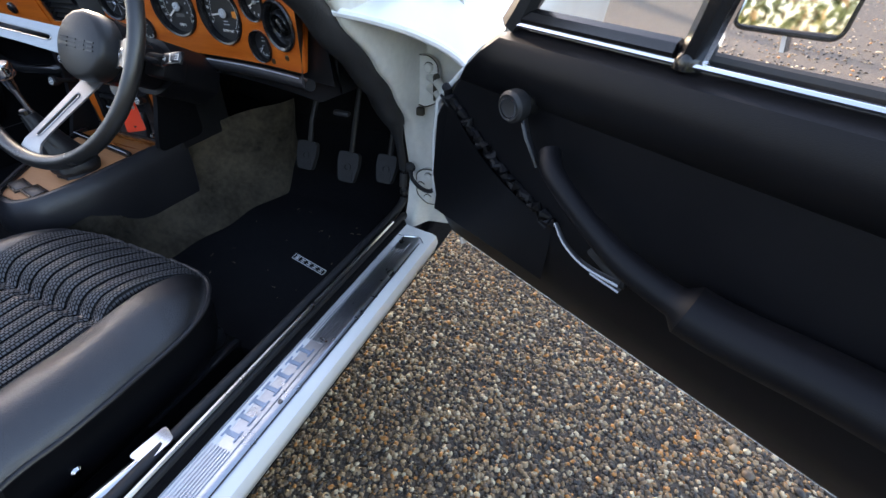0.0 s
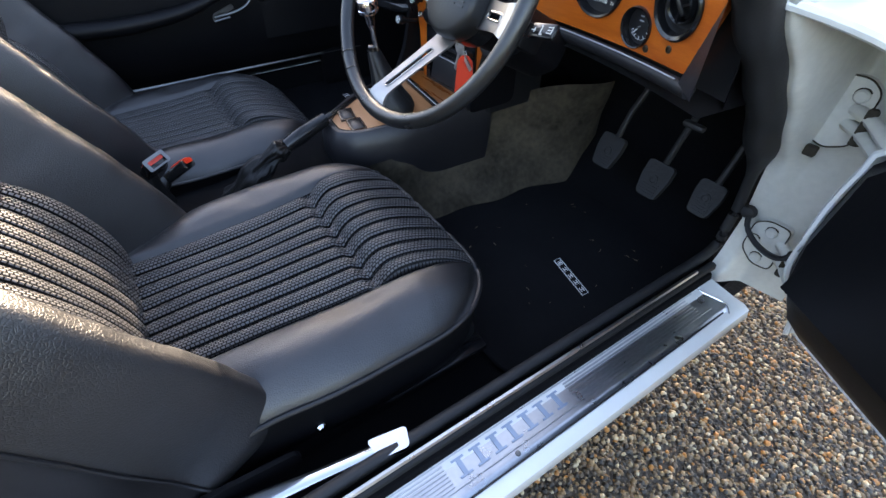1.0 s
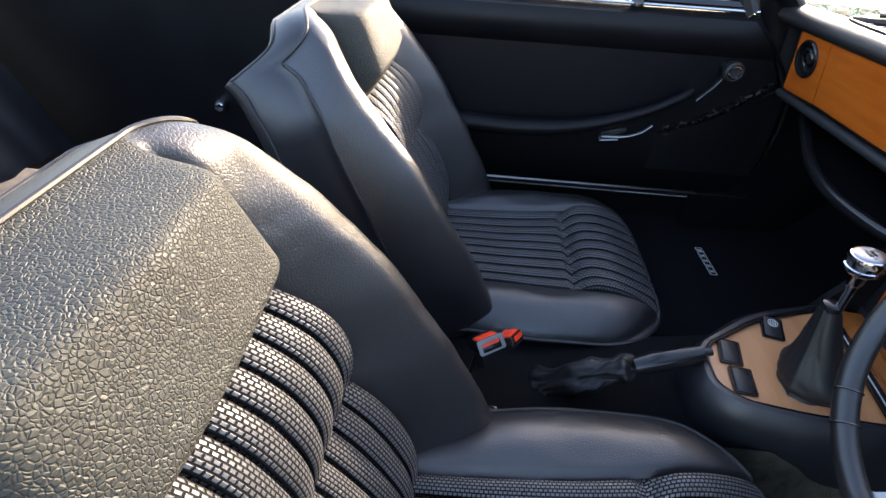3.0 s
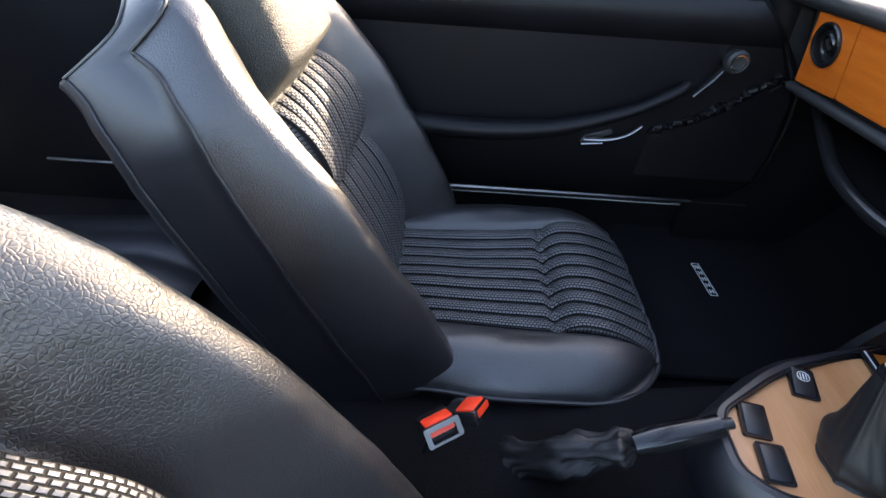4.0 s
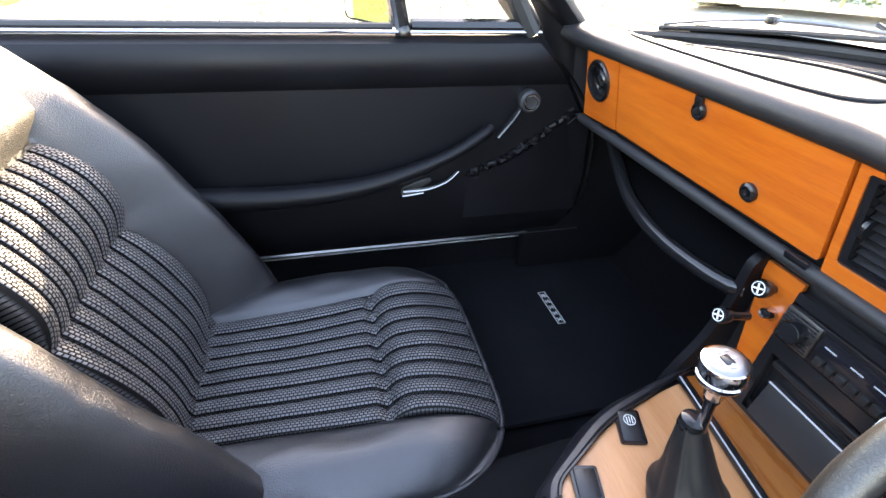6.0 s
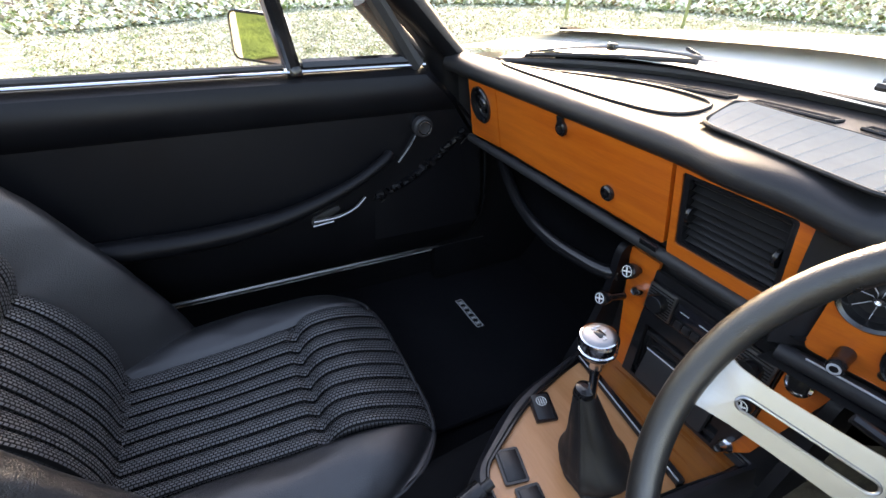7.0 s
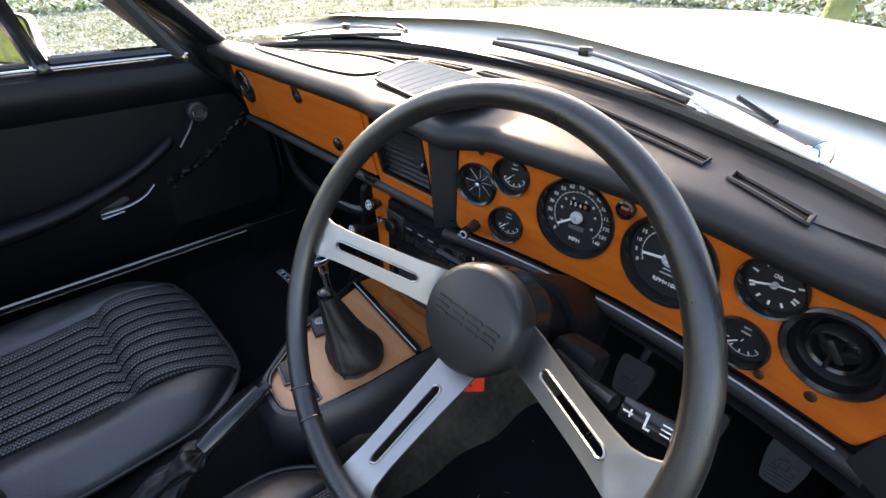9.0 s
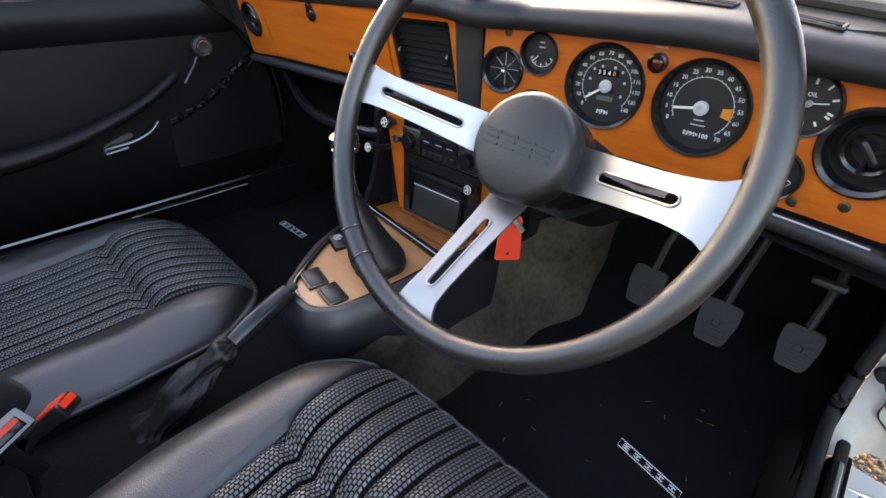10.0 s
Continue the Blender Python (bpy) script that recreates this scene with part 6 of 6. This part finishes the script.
    bm = bmesh.new()
    a, b = [P(q["a"] + 0.01, 0.015, belt + 0.02), P(q["a"] + 0.11, 0.0, belt + 0.17), P(q["a"] + 0.22, -0.02, belt + 0.32)], [P(q["div"], 0.015, belt + 0.02), P(q["div"] + 0.030, 0.0, belt + 0.17), P(q["div"] + 0.07, -0.02, belt + 0.32)]
    va, vb = [bm.verts.new(p) for p in a], [bm.verts.new(p) for p in b]
    for k in range(2):
        bm.faces.new((va[k], vb[k], vb[k + 1], va[k + 1]))
    pane = part("quarterlight_pane", bm, GLASS, d, "clear quarterlight glass")
    pane.visible_shadow = False
    # arm rest and pull
    part("armrest", tube(spline([P(*p) for p in arm], 30), pull_r, 12, flat=0.9), VINYL, d, "long black padded armrest and pull")
    # gathered map pocket
    (xa, za), (xb, zb) = pleat
    pts = []
    for k in range(61):
        t = k / 60
        pts.append(P(xa + (xb - xa) * t + 0.0035 * math.sin(k * 1.9), -0.004 - 0.002 * math.sin(k * 2.6), za + (zb - za) * t - 0.014 * math.sin(math.pi * t) + 0.004 * math.sin(k * 1.35 + 1)))
    part("gathered_pocket_edge", tube(pts, lambda t: 0.0062 + 0.0020 * math.sin(t * 190), 8), VINYL, d, "gathered elastic pocket edge")
    part("pocket_seam", tube([P(xa + (xb - xa) * t - 0.012, -0.002, za + (zb - za) * t - 0.014 * math.sin(math.pi * t) - 0.013) for t in steps(0, 1, 16)], 0.0022, 6), VINYL, d)
    bm = sheet(lambda t, v: P(0.012 + (xa + (xb - xa) * t - 0.012) * (1 - v) + v * 0.25 * t, -0.003 - 0.010 * math.sin(math.pi * min(1, t * 1.1)) * (1 - v), (za + (zb - za) * t - 0.014 * math.sin(math.pi * t) - 0.008) * (1 - v) + 0.435 * v), steps(0.04, 1, 12), steps(0, 1, 6))
    part("map_pocket", bm, VINYL, d, "black map pocket")
    # release lever in its cup
    lx, lz = lever_at
    ux, uz = Vector(P(1, 0, 0)) - Vector(P(0, 0, 0)), Vector((0, 0, 1))
    em = frame_on(P(lx, -0.003, lz), ux, uz)
    if (em.to_3x3() @ Vector((0, 0, 1))).dot(Vector(P(0, -1, 0)) - Vector(P(0, 0, 0))) < 0:
        em = frame_on(P(lx, -0.003, lz), ux, -uz)
        fl = -1
    else:
        fl = 1
    lv = part("lever_escutcheon", plate(rounded([(-0.012, fl * 0.000), (0.046, fl * -0.026), (0.044, fl * -0.008), (-0.006, fl * 0.010)], 0.008, 4), [], 0.004, em @ Matrix.Translation((0, 0, 0.004))), DULL, d, "dull metal lever surround")
    part("release_lever", tube(spline([P(lx - 0.058, -0.012, lz + 0.020), P(lx - 0.035, -0.018, lz + 0.004), P(lx, -0.022, lz - 0.006), P(lx + 0.042, -0.014, lz - 0.012)], 14), lambda t: 0.003 + 0.0025 * t, 8, flat=0.6), ALLOY, d, "chrome release lever")
    part("lever_tab", tube([P(lx + 0.006, -0.016, lz - 0.016), P(lx + 0.044, -0.012, lz - 0.022)], 0.0042, 8, flat=0.6), ALLOY, lv)
    # window winder
    cx, cz, ex, ez = crank
    boss = frame_on(P(cx, -0.004, cz), Vector(P(1, 0, 0)) - Vector(P(0, 0, 0)), (0, 0, 1))
    if (boss.to_3x3() @ Vector((0, 0, 1))).dot(Vector(P(0, -1, 0)) - Vector(P(0, 0, 0))) < 0:
        boss = boss @ Matrix.Rotation(math.pi, 4, "X")
    wk = part("winder_boss", lathe([(0.016, -0.004), (0.016, 0.008), (0.013, 0.014)], 24, boss), GLOSS, d)
    part("winder_arm", tube([P(cx, -0.016, cz), P((cx + ex) / 2, -0.024, (cz + ez) / 2 - 0.002), P(ex, -0.026, ez)], 0.0055, 8, flat=0.6), GLOSS, d, "window winder arm")
    top = boss @ Matrix.Translation((0, 0, 0.014))
    part("winder_knob", lathe([(0.017, 0.0), (0.0185, 0.004), (0.0185, 0.016), (0.015, 0.020), (0.0135, 0.019), (0, 0.019)], 28, top), RUBBER, wk, "black winder knob")
    part("winder_ring", lathe([(0.0125, 0.0192), (0.0125, 0.0200), (0.0105, 0.0202), (0.0105, 0.0193)], 28, top, cap=False), CHROME, wk)
    return d


H0, E1, E2 = Vector((0.742, 0.879, 0)), Vector((0.894, -0.447, 0)), Vector((0.447, 0.894, 0))
PD = lambda a, o, z: H0 + E1 * a + E2 * o + Vector((0, 0, z))
build_door("driver_door", PD, "open white car door with black vinyl trim", True, 0.738,
           [(0.262, -0.024, 0.634), (0.282, -0.040, 0.622), (0.335, -0.046, 0.592), (0.392, -0.046, 0.566), (0.45, -0.040, 0.551), (0.50, -0.034, 0.545), (0.62, -0.028, 0.550), (0.92, -0.026, 0.550)],
           lambda t: 0.013 + 0.004 * smoothstep(0.25, 0.5, t) + 0.012 * smoothstep(0.56, 0.60, t), {"a": 0.165, "div": 0.366}, (0.335, 0.522), (0.205, 0.672, 0.250, 0.612), ((0.052, 0.648), (0.268, 0.532)))
PP = lambda a, o, z: Vector((-0.500 - o, 0.90 - a, z))
build_door("passenger_door", PP, "closed black-trimmed passenger door", False, 0.758,
           [(0.232, -0.022, 0.622), (0.25, -0.032, 0.612), (0.32, -0.038, 0.576), (0.44, -0.036, 0.537), (0.57, -0.030, 0.522), (0.70, -0.026, 0.524), (0.93, -0.024, 0.528)],
           lambda t: 0.011 + 0.010 * smoothstep(0.25, 0.7, t), {"a": 0.175, "div": 0.375}, (0.338, 0.520), (0.170, 0.668, 0.218, 0.606), ((0.072, 0.640), (0.258, 0.530)))


# ---- exterior mirrors ----
def door_mirror(m, label):
    d = thing("door_mirror", m.translation, label, "mirror", "door mirrors", m=m)
    out = rounded([(-0.062, -0.042), (0.058, -0.046), (0.064, 0.040), (-0.056, 0.044)], 0.014, 5)
    part("mirror_case", plate(out, [], 0.022), PAINT, d, local=True)
    part("mirror_rim", tube([(x, y, 0.001) for x, y in out], 0.003, 6, closed=True), GLOSS, d, local=True)
    part("mirror_face", plate([(x * 0.96, y * 0.96) for x, y in out], [], 0.002, Matrix.Translation((0, 0, 0.0025))), MIRROR, d, "mirror glass", local=True)
    part("mirror_stem", tube([(0.0, 0.0, -0.02), (0.0, -0.02, -0.06), (0.01, -0.07, -0.085)], 0.008, 8), CHROME, d, local=True)


door_mirror(frame_on(PD(0.378, 0.190, 0.787), (0.99, -0.12, 0), (0, 0.10, 1)) @ Matrix.Diagonal((0.82, 0.86, 0.82, 1)), "door mirror in bright shell reflecting foliage")
door_mirror(frame_on((-0.735, 0.500, 0.787), (0.72, 0.69, 0), (0, -0.05, 1)), "white door mirror reflecting frosted grass")


# ---- wipers ----
WIP = surface("wiper_metal", (0.22, 0.23, 0.24), 0.35, 0.8)
def glass_at(u, v):
    return screen_base(u).lerp(screen_top(u), v) + Vector((0, 0.05 * math.sin(math.pi * v) + 0.008, 0.03 * math.sin(math.pi * v) + 0.008))


def wiper(u0, u1, v0, v1, pivot, label):
    w = thing("windscreen_wiper", pivot, label, "wiper", "wipers")
    pts = [glass_at(u0 + (u1 - u0) * t, v0 + (v1 - v0) * t) for t in steps(0, 1, 12)]
    part("blade", tube([p + Vector((0, 0.004, 0)) for p in pts], 0.004, 6), RUBBER, w)
    part("blade_spine", tube([p + Vector((0, 0.012, 0.006 + 0.008 * math.sin(math.pi * k / 12))) for k, p in enumerate(pts)], 0.0025, 6), WIP, w)
    mid = pts[6] + Vector((0, 0.014, 0.014))
    part("arm", tube(spline([Vector(pivot) + Vector((0, 0, 0.012)), Vector(pivot).lerp(mid, 0.45) + Vector((0, 0.006, 0.012)), mid], 10), 0.0022, 6), WIP, w, "thin bright arm")
    head = Vector(pivot).lerp(mid, 0.28) + Vector((0, 0.004, 0.012))
    part("arm_head", tube([Vector(pivot) + Vector((0, 0, 0.012)), head], lambda t: 0.011 - 0.008 * t, 8, flat=0.45), WIP, w, "tapered grey arm head")
    part("arm_spring", tube([Vector(pivot).lerp(head, 0.5 + 0.04 * k) + Vector((0, -0.008 + 0.001 * (k % 2), 0.010)) for k in range(14)], 0.0028, 6), GLOSS, w)
    part("blade_clip", box((-0.008, -0.006, -0.006), (0.008, 0.006, 0.006), 0.003, m=Matrix.Translation(mid)), GLOSS, w)
    part("pivot_cap", lathe([(0.013, -0.02), (0.013, 0.006), (0.009, 0.014), (0, 0.016)], 20, Matrix.Translation(pivot)), CHROME, w, "chrome wiper spindle")
    w.matrix_world = SETTLE @ w.matrix_world


wiper(0.03, 0.57, 0.030, 0.012, (0.472, 0.945, 0.800), "grey windscreen wiper parked on the glass")
wiper(-0.86, -0.34, 0.012, 0.024, (-0.16, 1.02, 0.828), "grey windscreen wiper parked on the glass")

# ---- beyond the car ----
random.seed(11)
BARK = surface("mossy_post", (0.30, 0.34, 0.14), 0.9, var=0.5, bump=0.8, bscale=30, dist=0.02, vscale=6)
def timber(at, r, h, lean, label):
    x, y = at
    z = ground_z(x, y)
    pts = [(x + lean * k / 5 + 0.01 * math.sin(k), y, z - 0.1 + (h + 0.1) * k / 5) for k in range(6)]
    solo("timber_post", tube(pts, lambda t: r * (1 - 0.12 * t), 14), BARK, label, "post", "posts")
timber((-0.45, 6.1), 0.11, 1.8, 0.08, "green mossy timber post on the verge")
timber((-4.6, 4.4), 0.018, 1.2, 0.02, "thin pale stake in the grass")
timber((-3.6, 5.2), 0.018, 1.2, 0.02, "thin pale stake in the grass")

# ---- pebbles by the door, frosted leaves on the verge ----
random.seed(3)
ico = bmesh.new()
bmesh.ops.create_icosphere(ico, subdivisions=1, radius=1.0)
IV, IF = np.array([v.co[:] for v in ico.verts]), np.array([[v.index for v in f.verts] for f in ico.faces])
ico.free()


def strew(name, count, place, size, squash, material, label, category):
    vs, fs = [], []
    for k in range(count):
        x, y, z = place()
        s = size()
        rot = np.array(Euler((random.uniform(-0.4, 0.4), random.uniform(-0.4, 0.4), random.uniform(0, 6.28))).to_matrix())
        sc = np.array([s * random.uniform(0.7, 1.3), s * random.uniform(0.7, 1.2), s * squash * random.uniform(0.7, 1.2)])
        jig = 1 + 0.18 * np.random.rand(len(IV), 1)
        vs.append((IV * jig * sc) @ rot.T + (x, y, z + 0.2 * s))
        fs.append(IF + k * len(IV))
    me = bpy.data.meshes.new(name)
    me.from_pydata(np.concatenate(vs).tolist(), [], np.concatenate(fs).tolist())
    me.polygons.foreach_set("use_smooth", [True] * len(me.polygons))
    me.materials.append(material)
    return tagged(new(name, me), label, category, kind="stuff")


def island_colours(name, stops, rough, bump=0.0):
    m = surface(name, (0.3, 0.3, 0.3), rough, vscale=80, bump=bump, bscale=300)
    nt = m.node_tree
    p = nt.nodes["Principled BSDF"]
    g = nt.nodes.new("ShaderNodeNewGeometry")
    r = nt.nodes.new("ShaderNodeValToRGB")
    r.color_ramp.interpolation = "CONSTANT"
    e = r.color_ramp.elements
    e[0].position, e[0].color = 0.0, (*stops[0][1], 1)
    e[1].position, e[1].color = stops[1][0], (*stops[1][1], 1)
    for pos, c in stops[2:]:
        e.new(pos).color = (*c, 1)
    nt.links.new(g.outputs["Random Per Island"], r.inputs["Fac"])
    nt.links.new(r.outputs["Color"], p.inputs["Base Color"])
    return m


STONE = island_colours("mixed_pebbles", [(0, (0.035, 0.028, 0.022)), (0.30, (0.11, 0.075, 0.046)), (0.52, (0.22, 0.135, 0.065)), (0.70, (0.30, 0.21, 0.115)), (0.84, (0.52, 0.42, 0.27)), (0.92, (0.42, 0.18, 0.045))], 0.35)
def near():
    x, y = 0.36 + 1.4 * random.random(), random.uniform(0.0, 1.6)
    return x, y, 0.0
strew("pebbles", 60000, near, lambda: random.choice((0.0026, 0.0032, 0.0040, 0.0050, 0.0060)), 0.55, STONE, "small wet brown and grey pebbles set in the drive", "pebbles")
def mid():
    x, y = random.uniform(1.3, 6.0), random.uniform(0.6, 7.5)
    return x, y, ground_z(x, y)
strew("pebbles", 9000, mid, lambda: random.uniform(0.006, 0.012), 0.6, STONE, "brown pebbles of the drive further off", "pebbles")
LEAF = island_colours("frosted_leaves", [(0, (0.78, 0.80, 0.72)), (0.32, (0.52, 0.57, 0.42)), (0.55, (0.22, 0.30, 0.11)), (0.78, (0.10, 0.10, 0.045)), (0.90, (0.26, 0.20, 0.10))], 0.7)


def litter(name, count, rmin, rmax, size):
    vs, fs = [], []
    while len(fs) < count:
        r, a = rmin + (rmax - rmin) * random.random() ** 1.5, random.uniform(radians(80), radians(195))
        x, y = r * math.cos(a), 0.4 + r * math.sin(a)
        if not on_lawn(x, y):
            continue
        z, s, t = ground_z(x, y) + 0.02, random.uniform(*size), random.uniform(0, 6.28)
        d, e = (math.cos(t) * s, math.sin(t) * s), (-math.sin(t) * s * 0.35, math.cos(t) * s * 0.35)
        up = random.uniform(0.0, 0.9) * s
        n = len(vs)
        vs += [(x, y, z), (x + d[0] * 0.5 + e[0], y + d[1] * 0.5 + e[1], z + up * 0.5), (x + d[0], y + d[1], z + up), (x + d[0] * 0.5 - e[0], y + d[1] * 0.5 - e[1], z + up * 0.5 + 0.1 * s)]
        fs.append((n, n + 1, n + 2, n + 3))
    me = bpy.data.meshes.new(name)
    me.from_pydata(vs, [], fs)
    me.materials.append(LEAF)
    tagged(new(name, me), "frost-whitened grass tufts and fallen leaves", "grass", kind="stuff")


litter("frosted_grass", 110000, 1.2, 9.0, (0.012, 0.034))
litter("frosted_grass", 60000, 7.0, 24.0, (0.04, 0.10))


# hedge behind the drive, mirrored in the door mirror
HEDGE = island_colours("hedge_leaves", [(0, (0.045, 0.065, 0.020)), (0.35, (0.080, 0.105, 0.030)), (0.65, (0.13, 0.14, 0.045)), (0.85, (0.16, 0.11, 0.05))], 0.6)
random.seed(21)
vs, fs = [], []
while len(fs) < 14000:
    x, h = random.uniform(-4.0, 9.0), random.random() ** 0.8
    top = 2.3 + 0.35 * math.sin(1.7 * x) + 0.22 * math.sin(4.3 * x + 1)
    c = Vector((x, -6.5 + 0.5 * math.sin(0.9 * x) + random.uniform(-0.5, 0.6) * (1 - 0.5 * h), top * h + random.uniform(-0.05, 0.1)))
    m = Euler((random.uniform(0, 6.28), random.uniform(0, 6.28), random.uniform(0, 6.28))).to_matrix()
    k, n = random.uniform(0.05, 0.11), len(vs)
    vs += [(c + m @ Vector(p))[:] for p in ((-k, 0, 0), (0, 0.4 * k, 0.1 * k), (k, 0, 0), (0, -0.4 * k, 0.1 * k))]
    fs.append((n, n + 1, n + 2, n + 3))
me = bpy.data.meshes.new("hedge")
me.from_pydata(vs, [], fs)
me.materials.append(HEDGE)
tagged(new("hedge", me), "green and brown winter hedge behind the drive", "hedge", kind="stuff")
